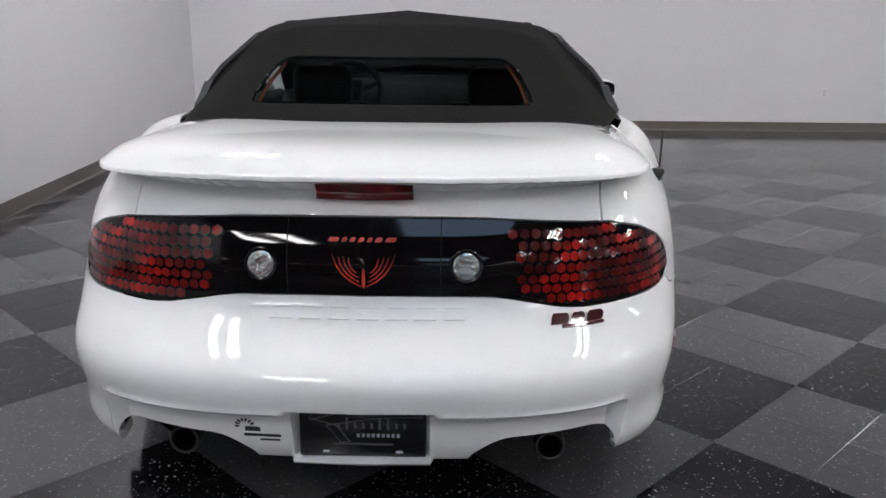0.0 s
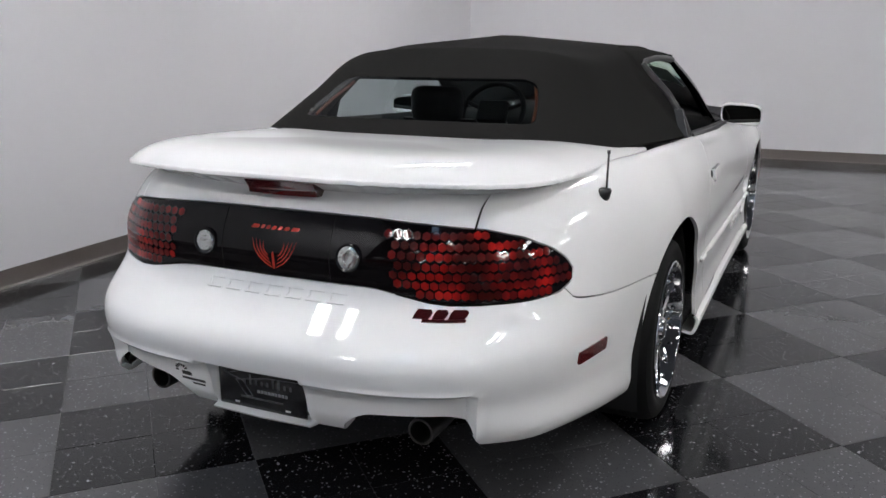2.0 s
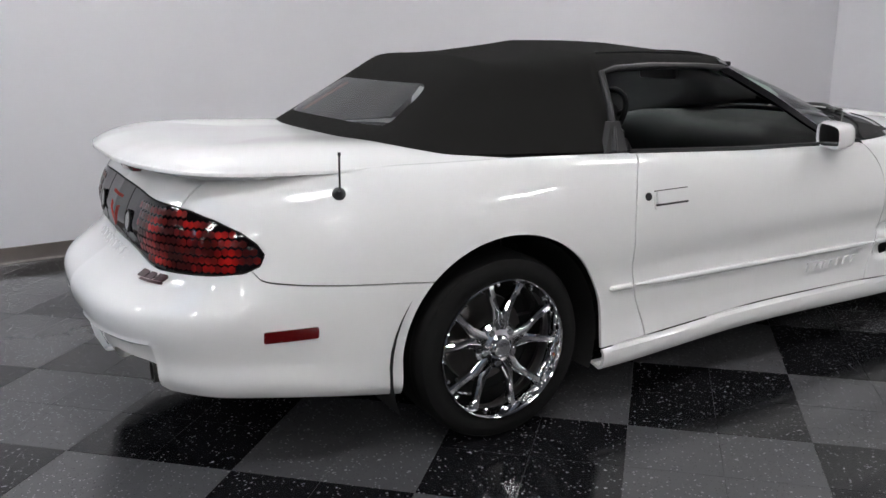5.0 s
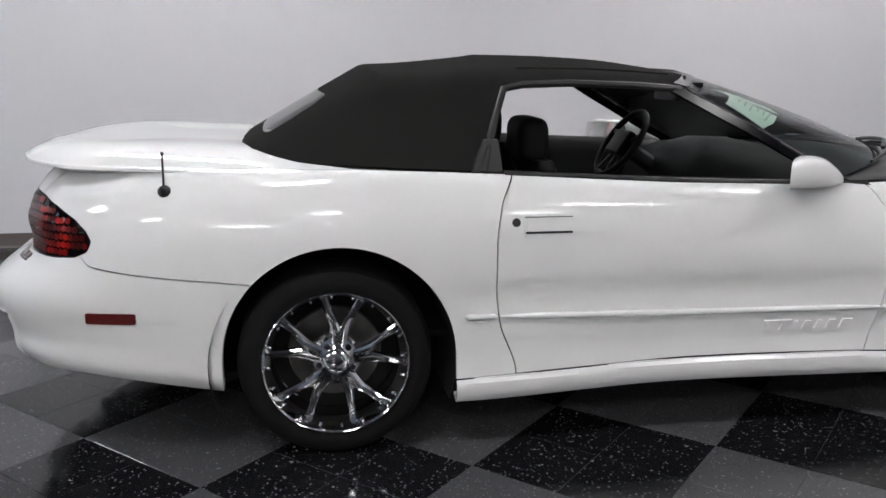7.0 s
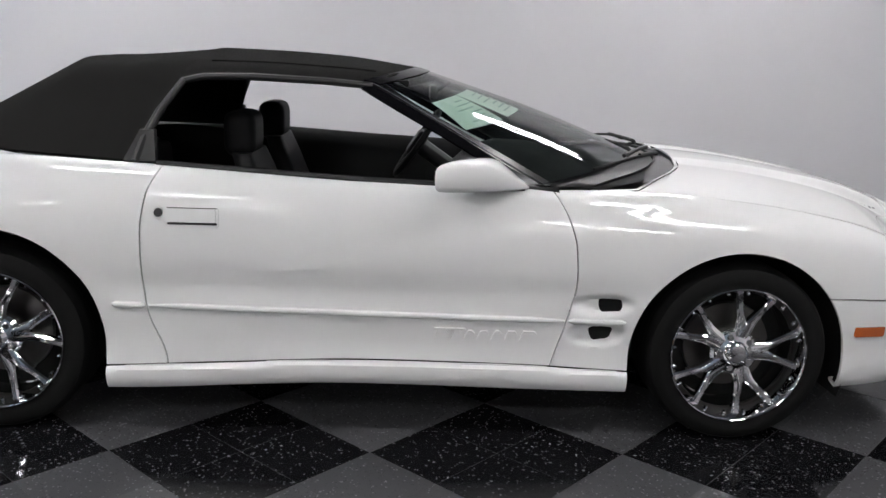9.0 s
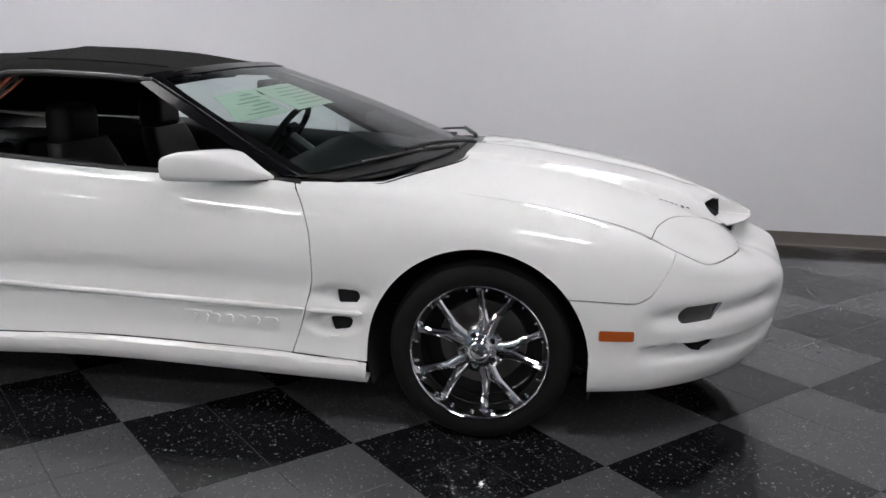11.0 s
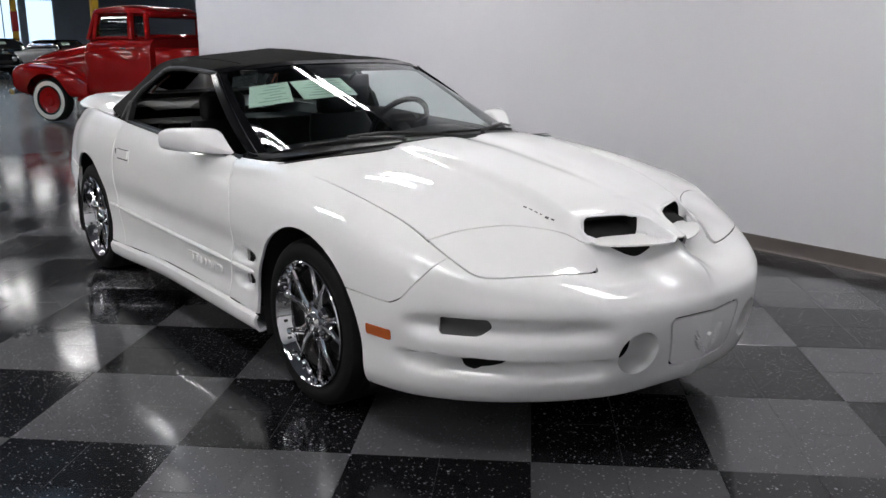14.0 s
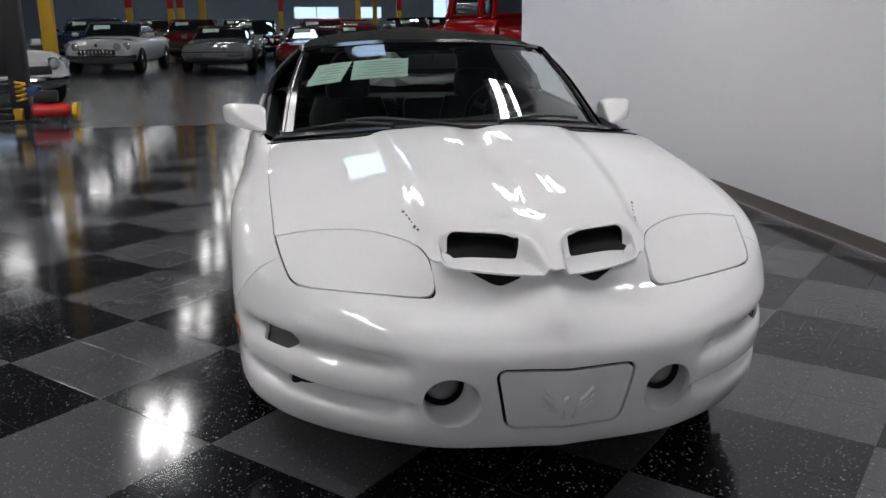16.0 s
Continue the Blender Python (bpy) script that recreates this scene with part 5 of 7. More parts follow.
    fv = [p for r in rings for p in r]
    ff_ = [(i * k + j, i * k + (j + 1) % k, (i + 1) * k + (j + 1) % k, (i + 1) * k + j) for i in range(4) for j in range(k)]
    cup = part("fog_lamp_cup", (fv, ff_ if side > 0 else [g[::-1] for g in ff_]), M_PAINT, car, "white round hollow for the fog lamp", smooth=50)
    mid_ = Vector([sum(p[c] for p in rings[-1]) / k for c in range(3)])
    mm = Matrix.Translation(mid_ + Vector((0, 0.004, 0.004))) @ Vector((0.15 * side, 0.98, 0.04)).to_track_quat("X", "Z").to_matrix().to_4x4()
    bezel = lathe([(-0.01, 0.066), (0.016, 0.062), (0.020, 0.056), (0.014, 0.050), (-0.01, 0.049)], 32)
    lamp = part("fog_lamp", ([tuple(mm @ Vector(p)) for p in bezel[0]], bezel[1]), M_DARK, car, "round fog lamp set deep in the bumper", smooth=50)
    lens = lathe([(0.022, 0.0), (0.021, 0.018), (0.017, 0.034), (0.008, 0.047), (0.0, 0.051)], 32)
    part("lens", ([tuple(mm @ Vector(p)) for p in lens[0]], lens[1]), M_LAMPGLASS, lamp, "clear ribbed glass lens", smooth=60)

part("plate_cover", bridged(PLATE_F, 0.01), M_PAINT, car, "white cover in place of the front plate", smooth=40)

# winged emblem of plain feather shapes: raised white on the nose, red line-work on the tail
def plaque(name, outline, kind, mat, thick):
    """A thin flat shape laid onto the skin."""
    if kind == "nose":
        outline = outline[::-1]
    got = [skin(kind, a, b) for a, b in outline]
    n = len(got)
    v = [p + m * thick for p, m in got] + [p - m * 0.002 for p, m in got]
    f = [tuple(range(n))] + [(i, n + i, n + (i + 1) % n, (i + 1) % n) for i in range(n)]
    return part(name, (v, f), mat, car, smooth=0)


def blade(a, b, wide, bow):
    """A feather from a to b, bowed to one side and pointed at its end."""
    a, b = Vector(a), Vector(b)
    d = (b - a).normalized()
    q = Vector((-d.y, d.x))
    up, low = [], []
    for t in (0.0, 0.25, 0.5, 0.75):
        c = a.lerp(b, t) + q * bow * 4 * t * (1 - t)
        w = wide * (0.6, 1.0, 1.0, 0.8)[int(t * 4)] / 2
        up.append(tuple(c + q * w)), low.append(tuple(c - q * w))
    return low + [tuple(b)] + up[::-1]


def flipped(outline, sgn):
    return outline if sgn > 0 else [(-x, z) for x, z in outline][::-1]


for sgn in (1, -1):
    for k, (root, tip) in enumerate((((0.034, 0.394), (0.068, 0.430)), ((0.031, 0.381), (0.070, 0.410)), ((0.027, 0.369), (0.066, 0.391)), ((0.021, 0.358), (0.056, 0.374)), ((0.014, 0.349), (0.043, 0.359)), ((0.006, 0.343), (0.026, 0.347)))):
        plaque("emblem_feather", flipped(blade(root, tip, 0.0075, -0.004), sgn), "nose", M_PAINT, 0.012)
        a, b = (0.007 + 0.003 * k, 0.703 + 0.011 * k), (0.073 - 0.013 * k, 0.778 - 0.002 * k)
        if k < 4:
            plaque("emblem_line", flipped(blade(a, b, 0.0032, -0.012 + 0.002 * k), sgn), "tail", M_PRINT_RED, 0.0012)
plaque("emblem_body", [(-0.009, 0.352), (0, 0.334), (0.009, 0.352), (0.007, 0.392), (0.011, 0.402), (0, 0.410), (-0.007, 0.395)], "nose", M_PAINT, 0.014)
plaque("emblem_line", [(-0.004, 0.706), (0.0, 0.698), (0.004, 0.706), (0.003, 0.742), (0.0, 0.748), (-0.003, 0.742)], "tail", M_PRINT_RED, 0.0012)
# red script on the tail panel, as slanted bars
x = -0.074
for wide in (0.030, 0.017, 0.018, 0.019, 0.017, 0.022, 0.030):
    patch("script_bar", slanted(x - 0.010, 0.803, x - 0.010 + wide - 0.006, 0.8125, 0.005), "tail", M_PRINT_RED, car, 0.0, 0.0012, "", 1, 3)
    x += wide + 0.0015
# raised name across the tail bumper, as plain raised bars
for k in range(7):
    x0 = -0.214 + 0.0665 * k
    patch("raised_letter", rect(x0, 0.634, x0 + 0.050, 0.638), "tail", M_PAINT, car, 0.0, 0.003, "", 1, 2)
    patch("raised_letter", rect(x0, 0.655, x0 + 0.050, 0.659), "tail", M_PAINT, car, 0.0, 0.003, "", 1, 2)
    patch("raised_letter", rect(x0, 0.638, x0 + 0.007, 0.655), "tail", M_PAINT, car, 0.0, 0.003, "", 1, 2)
for x0, x1 in ((0.432, 0.474), (0.480, 0.512), (0.518, 0.558)):
    patch("badge", slanted(x0, 0.622, x1, 0.641, 0.004), "tail", M_BADGE, car, 0.0, 0.004, "dark red badge on the tail bumper", 1, 3)
patch("badge", slanted(0.458, 0.616, 0.56, 0.621, 0.0), "tail", M_BADGE, car, 0.0, 0.004, "dark red badge on the tail bumper", 1, 3)
# dealer sticker: a dark half wheel and bars
for k in range(7):
    a = radians(25 + 26 * k)
    patch("sticker_ray", [(-0.268 + r * math.cos(a + d), 0.400 + r * math.sin(a + d)) for r, d in ((0.012, -0.12), (0.024, -0.14), (0.024, 0.14), (0.012, 0.12))], "tail", M_PRINT_DARK, car, 0.0004, 0.0006, "", 1, 3)
for x0, x1, z0, z1 in ((-0.268, -0.232, 0.388, 0.400), (-0.272, -0.185, 0.374, 0.381), (-0.235, -0.188, 0.363, 0.368)):
    patch("sticker_bar", rect(x0, z0, x1, z1), "tail", M_PRINT_DARK, car, 0.0004, 0.0006, "", 1, 3)
# the dealer's plate
pp, pn = skin("tail", 0.0, 0.385)
plate = part("licence_plate", box((0.292, 0.006, 0.132), (0.0, 0, 0), 0.004), M_PLATE, car, "black dealer plate with grey script", m=pose(0.002, -2.416, 0.389, 0))
part("plate_script", tube([(-0.12, -0.0045, 0.025), (-0.06, -0.0045, 0.042), (-0.10, -0.0045, 0.05), (-0.125, -0.0045, 0.03), (-0.06, -0.0045, 0.012), (-0.03, -0.0045, -0.028), (-0.05, -0.0045, -0.03), (-0.085, -0.0045, 0.012), (0.02, -0.0045, 0.03), (0.125, -0.0045, 0.035)], 0.0011, 6), M_PRINT_FAINT, plate)
for k in range(9):
    part("plate_script", box((0.005, 0.002, 0.012 + 0.016 * (k in (1, 5, 6))), (-0.055 + 0.019 * k, -0.0042, 0.012 + 0.006 * (k in (1, 5, 6)))), M_PRINT_FAINT, plate, smooth=0)
    part("plate_letter", box((0.007, 0.002, 0.008), (-0.01 + 0.0115 * k, -0.0042, -0.012)), M_PRINT_GREY, plate, smooth=0)
part("plate_line", box((0.14, 0.002, 0.004), (0.0, -0.0042, -0.034)), material("faint_print", (0.07, 0.07, 0.07), 0.5), plate, smooth=0)
for dx in (-0.085, 0.085):
    part("plate_slot", box((0.016, 0.002, 0.005), (dx, -0.0042, -0.053), 0.0015), material("white_slot", (0.75, 0.75, 0.75), 0.5), plate)

# tail lamps: honeycomb of red cells, reversing lamps, seams of the panel
M_CELL = material("red_cells", (0.2, 0.005, 0.005), 0.3, Specular_IOR_Level=0.12, coat=0.6)
nn, ll = M_CELL.node_tree.nodes, M_CELL.node_tree.links
# light caught by the cells is painted in: noise clusters from dark to bright red
geo, ramp, gleam_noise = nn.new("ShaderNodeNewGeometry"), nn.new("ShaderNodeValToRGB"), nn.new("ShaderNodeTexNoise")
gleam_noise.inputs["Scale"].default_value, gleam_noise.inputs["Detail"].default_value = 9.0, 1.0
both_ = nn.new("ShaderNodeMath")
both_.operation, both_.inputs[1].default_value = "MULTIPLY_ADD", 0.22
ramp.color_ramp.elements[0].position, ramp.color_ramp.elements[1].position = 0.46, 0.92
ramp.color_ramp.elements[0].color, ramp.color_ramp.elements[1].color = (0.034, 0.0012, 0.0012, 1), (0.52, 0.012, 0.009, 1)
mid = ramp.color_ramp.elements.new(0.66)
mid.color = (0.13, 0.0035, 0.0035, 1)
ll.new(nn["Texture Coordinate"].outputs["Object"], gleam_noise.inputs["Vector"])
ll.new(geo.outputs["Random Per Island"], both_.inputs[0])
ll.new(gleam_noise.outputs[0], both_.inputs[2])
ll.new(both_.outputs[0], ramp.inputs[0])
ll.new(ramp.outputs[0], nn["Principled BSDF"].inputs["Base Color"])
M_CELLRIM = material("dark_red_lens", (0.009, 0.0012, 0.0014), 0.1, Specular_IOR_Level=0.2, coat=0.6)
cv, cf, rv, rf = [], [], [], []
pitch, rowh = 0.0285, 0.0246
tail_arr = np.array([V[i] for i in sorted({i for f in TAIL_F for i in f})])
tail_wz = wrap_z(tail_arr)
for r in range(-4, 5):
    for c in range(0, 40):
        w0, z0 = 0.312 + c * pitch + (pitch / 2 if r % 2 else 0), 0.748 + r * rowh
        if tail_flat(np.array([[w0, z0, 0]]))[0] > -0.013 or w0 < 0.318:
            continue
        d = (tail_wz[:, 0] - w0) ** 2 + (tail_wz[:, 1] - z0) ** 2
        near = np.argsort(d)[:4]
        wt = 1 / (d[near] + 1e-6)
        p = Vector((tail_arr[near] * wt[:, None]).sum(0) / wt.sum())
        k = int(np.argmin(((RING_ARR - np.array(p)) ** 2).sum(1)))
        n = Vector(SKIN_N[k])
        n = n if n.dot(Vector((p.x, p.y + 1.2, 0))) > 0 else -n
        side_v = n.cross(Vector((0, 0, 1))).normalized()
        up = side_v.cross(n)
        for vs, fs, rad, lift, dome in ((rv, rf, 0.0156, 0.0014, 0.0002), (cv, cf, 0.0122, 0.0018, 0.0004)):
            base = len(vs)
            for q in range(6):
                t = math.pi / 6 + q * math.pi / 3
                vs.append(p + n * lift + side_v * rad * math.cos(t) + up * rad * math.sin(t))
            vs.append(p + n * (lift + dome))
            fs += [(base + q, base + (q + 1) % 6, base + 6) for q in range(6)]
for side in (1, -1):
    vv = [(p[0] * side, p[1], p[2]) for p in cv]
    ob = part("reflector", (vv, cf if side > 0 else [g[::-1] for g in cf]), M_CELL, car, "red honeycomb cells of the tail lamp")
    tagged(ob, kind="stuff")
    ob = part("lens", ([(p[0] * side, p[1], p[2]) for p in rv], rf if side > 0 else [g[::-1] for g in rf]), M_CELLRIM, car, "dark red tail lamp lens")
    tagged(ob, kind="stuff")
    p, n = skin("tail", 0.236 * side, 0.753)
    mm = Matrix.Translation(p) @ n.to_track_quat("X", "Z").to_matrix().to_4x4()
    bowl_m = lathe([(-0.006, 0.0), (-0.004, 0.012), (0.001, 0.022), (0.003, 0.031), (0.005, 0.036), (0.004, 0.039), (-0.002, 0.040)], 26)
    lamp = part("reversing_lamp", ([tuple(mm @ Vector(q)) for q in bowl_m[0]], bowl_m[1]), M_BLACKGLOSS, car, "clear round reversing lamp")
    glassy = lathe([(0.004, 0.0), (0.0055, 0.016), (0.005, 0.026), (0.002, 0.033)], 14)
    part("lamp_lens", ([tuple(mm @ Vector(q)) for q in glassy[0]], glassy[1]), material("faceted_lens", (0.55, 0.56, 0.54), 0.12, metal=0.85, bump=1.0, bump_scale=110), lamp, "bright faceted lens", smooth=0)
    patch("panel_seam", rect(0.176, 0.684, 0.178, 0.853) if side > 0 else rect(-0.178, 0.684, -0.176, 0.853), "tail", M_DARK, car, 0.0, 0.001, "", 1, 12)

# aerial on the rear quarter
ap, an = skin("side", -1.808, 0.872)
aerial = part("aerial", lathe([(0.0, 0.0), (0.0, 0.021), (0.006, 0.020), (0.018, 0.011), (0.026, 0.006), (0.027, 0.0)], 18, "z"), M_BLACK, car, "short black aerial", m=Matrix.Translation(ap) @ an.to_track_quat("Z", "Y").to_matrix().to_4x4() @ Matrix.Scale(1.0, 4))
part("mast", tube([(ap.x + 0.008, ap.y, ap.z + 0.012), (ap.x + 0.010, ap.y + 0.002, ap.z + 0.118)], 0.0032, 8), M_BLACK, car, "black aerial mast")
part("mast_tip", tube([(ap.x + 0.010, ap.y + 0.002, ap.z + 0.114), (ap.x + 0.010, ap.y + 0.002, ap.z + 0.124)], 0.005, 8), M_BLACK, car)
# small print on each side of the hood, as bars
for side in (1, -1):
    for k in range(6):
        t = k / 6 + 0.01
        a, b = Vector((0.362, 1.878)), Vector((0.328, 2.005))
        p, q = a.lerp(b, t), a.lerp(b, t + (0.10 if k != 3 else 0.05))
        n2 = Vector((b.y - a.y, a.x - b.x)).normalized() * (0.0075 if k in (0, 4) else 0.0045)
        quad = [p, q, q + n2, p + n2]
        zz = [float(hood_height(np.array([[c.x]]), np.array([[c.y]]))[0, 0]) + 0.0012 for c in quad]
        vv = [(c.x * side, c.y, z) for c, z in zip(quad, zz)]
        part("print_bar", (vv, [(0, 1, 2, 3)] if side < 0 else [(3, 2, 1, 0)]), M_PRINT_FAINT, hood)


# ---- cabin ----
part("cabin_floor", box((1.50, 2.2, 0.02), (0, -0.3, 0.36)), M_DARK, car, "black carpet", smooth=0)
for side in (1, -1):
    # inner door card with a rolled top
    card = [(0.835, 0.885), (0.80, 0.905), (0.765, 0.885), (0.74, 0.83), (0.735, 0.70), (0.70, 0.66), (0.70, 0.60), (0.745, 0.56), (0.75, 0.36)]
    v, f = [], []
    for y in np.linspace(-0.78, 0.62, 12):
        dz = float(np.interp(y, [-0.83, -0.1, 0.55], [0.036, 0.0, -0.02]))
        v += [(x * side, y, z + dz - 0.004) for x, z in card]
    k = len(card)
    f = [(i * k + j, (i + 1) * k + j, (i + 1) * k + j + 1, i * k + j + 1) for i in range(11) for j in range(k - 1)]
    part("door_card", (v, f if side > 0 else [g[::-1] for g in f]), M_LEATHER, car, "black inner door panel", smooth=50)


def seat(x):
    """A bucket seat with bolstered back and an upright head restraint."""
    s = place(new("seat"), car, pose(x, -0.20, 0.29))
    cushion = box((0.50, 0.52, 0.17), (0, 0.10, 0.15), 0.06, 4)
    part("cushion", cushion, M_LEATHER, s, "black leather seat cushion")
    bm = bmesh.new()
    rows = []
    for t in np.linspace(0, 1, 12):
        z, y = 0.18 + 0.46 * t, -0.14 - 0.17 * t
        w = 0.25 - 0.035 * t - 0.05 * max(0, t - 0.8) * 5 * 0.6
        row = []
        for a in np.linspace(0, 2 * math.pi, 20, endpoint=False):
            c, sn = math.cos(a), math.sin(a)
            d = 0.055 + 0.028 * abs(c) ** 3 - 0.02 * t
            row.append(bm.verts.new((w * math.copysign(abs(c) ** 0.6, c), y + d * math.copysign(abs(sn) ** 0.7, sn), z)))
        rows.append(row)
    for p, q in zip(rows[:-1], rows[1:]):
        for i in range(20):
            bm.faces.new((p[i], p[(i + 1) % 20], q[(i + 1) % 20], q[i]))
    bm.faces.new(rows[-1])
    part("backrest", bm, M_LEATHER, s, "black leather backrest", smooth=60)
    head = box((0.25, 0.12, 0.17), (0, -0.330, 0.705), 0.058, 6)
    part("head_restraint", head, M_LEATHER, s, "black leather head restraint")
    for dx in (-0.05, 0.05):
        part("post", tube([(dx, -0.32, 0.60), (dx, -0.34, 0.68)], 0.007, 8), M_CHROME, s)
    return s


seat(0.37), seat(-0.37)
for dx in (0.27, -0.27):
    part("rear_seat", box((0.50, 0.16, 0.46), (dx, -1.12, 0.64), 0.05, 3), M_LEATHER, car, "black leather rear seat")
part("parcel_trim", box((1.36, 0.35, 0.05), (0, -1.32, 0.84), 0.02), M_LEATHER, car, "black trim behind the rear seat")
# instrument panel, swept round the cabin
dash = [(0.30, 0.52), (0.25, 0.60), (0.24, 0.70), (0.28, 0.80), (0.36, 0.875), (0.48, 0.91), (0.66, 0.905), (0.86, 0.90), (1.0, 0.93)]
v, f, k = [], [], len(dash)
for x in np.linspace(-0.74, 0.74, 31):
    hump = 0.035 * math.exp(-(((x + 0.36) / 0.2) ** 2))
    v += [(x, y + 0.06 * abs(x) - (0.30 * abs(x) ** 3 if j > 5 else 0), z + hump * (2 < j < 7) - 0.05 * abs(x) ** 2) for j, (y, z) in enumerate(dash)]
f = [(i * k + j, i * k + j + 1, (i + 1) * k + j + 1, (i + 1) * k + j) for i in range(30) for j in range(k - 1)]
part("dashboard", (v, f), M_LEATHER, car, "black moulded dashboard", smooth=60)
for dx in (-0.06, 0.0, 0.06, 0.12):
    part("air_vent", box((0.035, 0.012, 0.05), (0.30 + dx, 0.272, 0.76), 0.01), M_BLACKGLOSS, car, "round dashboard air vent")
part("centre_console", box((0.24, 1.1, 0.22), (0, -0.2, 0.49), 0.04, 3), M_LEATHER, car, "black centre console")
part("gear_lever", joined(tube([(0.0, 0.02, 0.58), (0.0, -0.02, 0.70)], 0.012, 8), lathe([(0.68, 0.0), (0.69, 0.022), (0.715, 0.026), (0.74, 0.016), (0.745, 0.0)], 14, "z")), M_LEATHER, car, "black gear lever")
wheel_m = pose(-0.36, 0.14, 0.905, 56, 0, 0)
ring_pts = [tuple(wheel_m @ Vector((0.175 * math.cos(t), 0.175 * math.sin(t), 0))) for t in np.linspace(0, 2 * math.pi, 40, endpoint=False)]
steer = part("steering_wheel", tube(ring_pts, 0.015, 10, closed=True), M_LEATHER, car, "black leather steering wheel")
part("wheel_pad", box((0.17, 0.13, 0.05), (0, 0, 0), 0.02, 3), M_LEATHER, steer, m=wheel_m)
for ang in (20, 160, 250, 290):
    t = radians(ang)
    part("wheel_spoke", tube([tuple(wheel_m @ Vector((0.06 * math.cos(t), 0.05 * math.sin(t), -0.01))), tuple(wheel_m @ Vector((0.18 * math.cos(t), 0.18 * math.sin(t), 0)))], 0.013, 8), M_BLACK, steer)
part("steering_column", tube([tuple(wheel_m @ Vector((0, 0, -0.01))), tuple(wheel_m @ Vector((0, 0, -0.22)))], 0.04, 12), M_BLACK, car)
rear_mirror = part("interior_mirror", box((0.24, 0.03, 0.065), (0, 0.20, 1.155), 0.015, 3), M_BLACK, car, "black interior mirror")
part("mirror_stem", tube([(0, 0.21, 1.16), (0, 0.27, 1.20)], 0.008, 8), M_BLACK, rear_mirror)
for side in (1, -1):
    part("sun_visor", box((0.40, 0.16, 0.018), (side * 0.33, 0.02, 1.205), 0.006), M_LEATHER, car, "black sun visor", m=pose(0, 0, 0, 0, 0, 0))
part("headliner", box((0.76, 0.84, 0.01), (0, -0.47, 1.222), 0.003), M_DARK, car, "black headlining under the canvas")


def ease(ob, m):
    """Lifts and lengthens the body a little towards the tail; the wheels stay as they are."""
    for c in ob.children:
        if c.name.split(".")[0] == "wheel":
            continue
        mm = m @ c.matrix_basis
        if c.data is not None and len(c.data.vertices):
            co = np.empty(len(c.data.vertices) * 3)
            c.data.vertices.foreach_get("co", co)
            a = np.array(mm)
            p = co.reshape(-1, 3) @ a[:3, :3].T + a[:3, 3]
            y = p[:, 1].copy()
            p[:, 2] *= 1 + 0.0045 * np.maximum(0, 1.5 - y)
            p[:, 1] -= 0.010 * step(-y, 0.9, 1.8)
            b = np.array(mm.inverted())
            c.data.vertices.foreach_set("co", (p @ b[:3, :3].T + b[:3, 3]).ravel())
            c.data.update()
        ease(c, mm)


ease(car, Matrix())


# ---- the showroom hall ----
def far_wall():
    """The far wall with its windows and glass doors cut through."""
    holes = [(-2.82, -0.15, 1.38, 2.12), (-5.38, -4.05, 1.40, 2.12), (-10.2, -8.45, 0.05, 3.6), (-12.0, -10.5, 0.05, 3.6)]
    bm = bmesh.new()
    cuts = sorted({HALL_X0, HALL_X1, *[h[0] for h in holes], *[h[1] for h in holes]})
    for a, b in zip(cuts[:-1], cuts[1:]):
        spans = [(0.0, CEILING_Z)]
        for h in holes:
            if h[0] <= a and b <= h[1]:
                spans = [(0.0, h[2]), (h[3], CEILING_Z)]
        for lo, hi in spans:
            add_box(bm, (b - a, 0.2, hi - lo), ((a + b) / 2, HALL_Y0 - 0.1, (lo + hi) / 2))
    tagged(part("wall_far", bm, M_FARWALL, smooth=0), "dark blue-grey wall with windows, far end of the hall", "wall", kind="structure")
    frame_m = material("white_frame", (0.5, 0.52, 0.55), 0.5)
    for n, (x0, x1, z0, z1) in enumerate(holes):
        w = thing(f"window_{n + 1}", "framed window full of bright daylight", "window", kind="structure")
        part("pane", box((x1 - x0, 0.01, z1 - z0), ((x0 + x1) / 2, HALL_Y0 - 0.12, (z0 + z1) / 2)), M_CLEAR, w, smooth=0)
        for x in np.linspace(x0 + 0.03, x1 - 0.03, 3 if x1 - x0 > 1.5 else 2):
            part("window_bar", box((0.05, 0.06, z1 - z0), (x, HALL_Y0 - 0.09, (z0 + z1) / 2)), frame_m, w, smooth=0)
        for z in (z0 + 0.03, z1 - 0.03):
            part("window_bar", box((x1 - x0, 0.06, 0.05), ((x0 + x1) / 2, HALL_Y0 - 0.09, z)), frame_m, w, smooth=0)


far_wall()
M_DAY = material("daylight", (0.62, 0.82, 1.0), 1.0, glow=1.5, noise_scale=0.8, noise_amount=0.5)
tagged(part("backdrop", box((24, 0.1, 7), (-6, HALL_Y0 - 4.0, 3.0)), M_DAY, smooth=0), "bright daylight outside the windows", "backdrop", kind="structure")


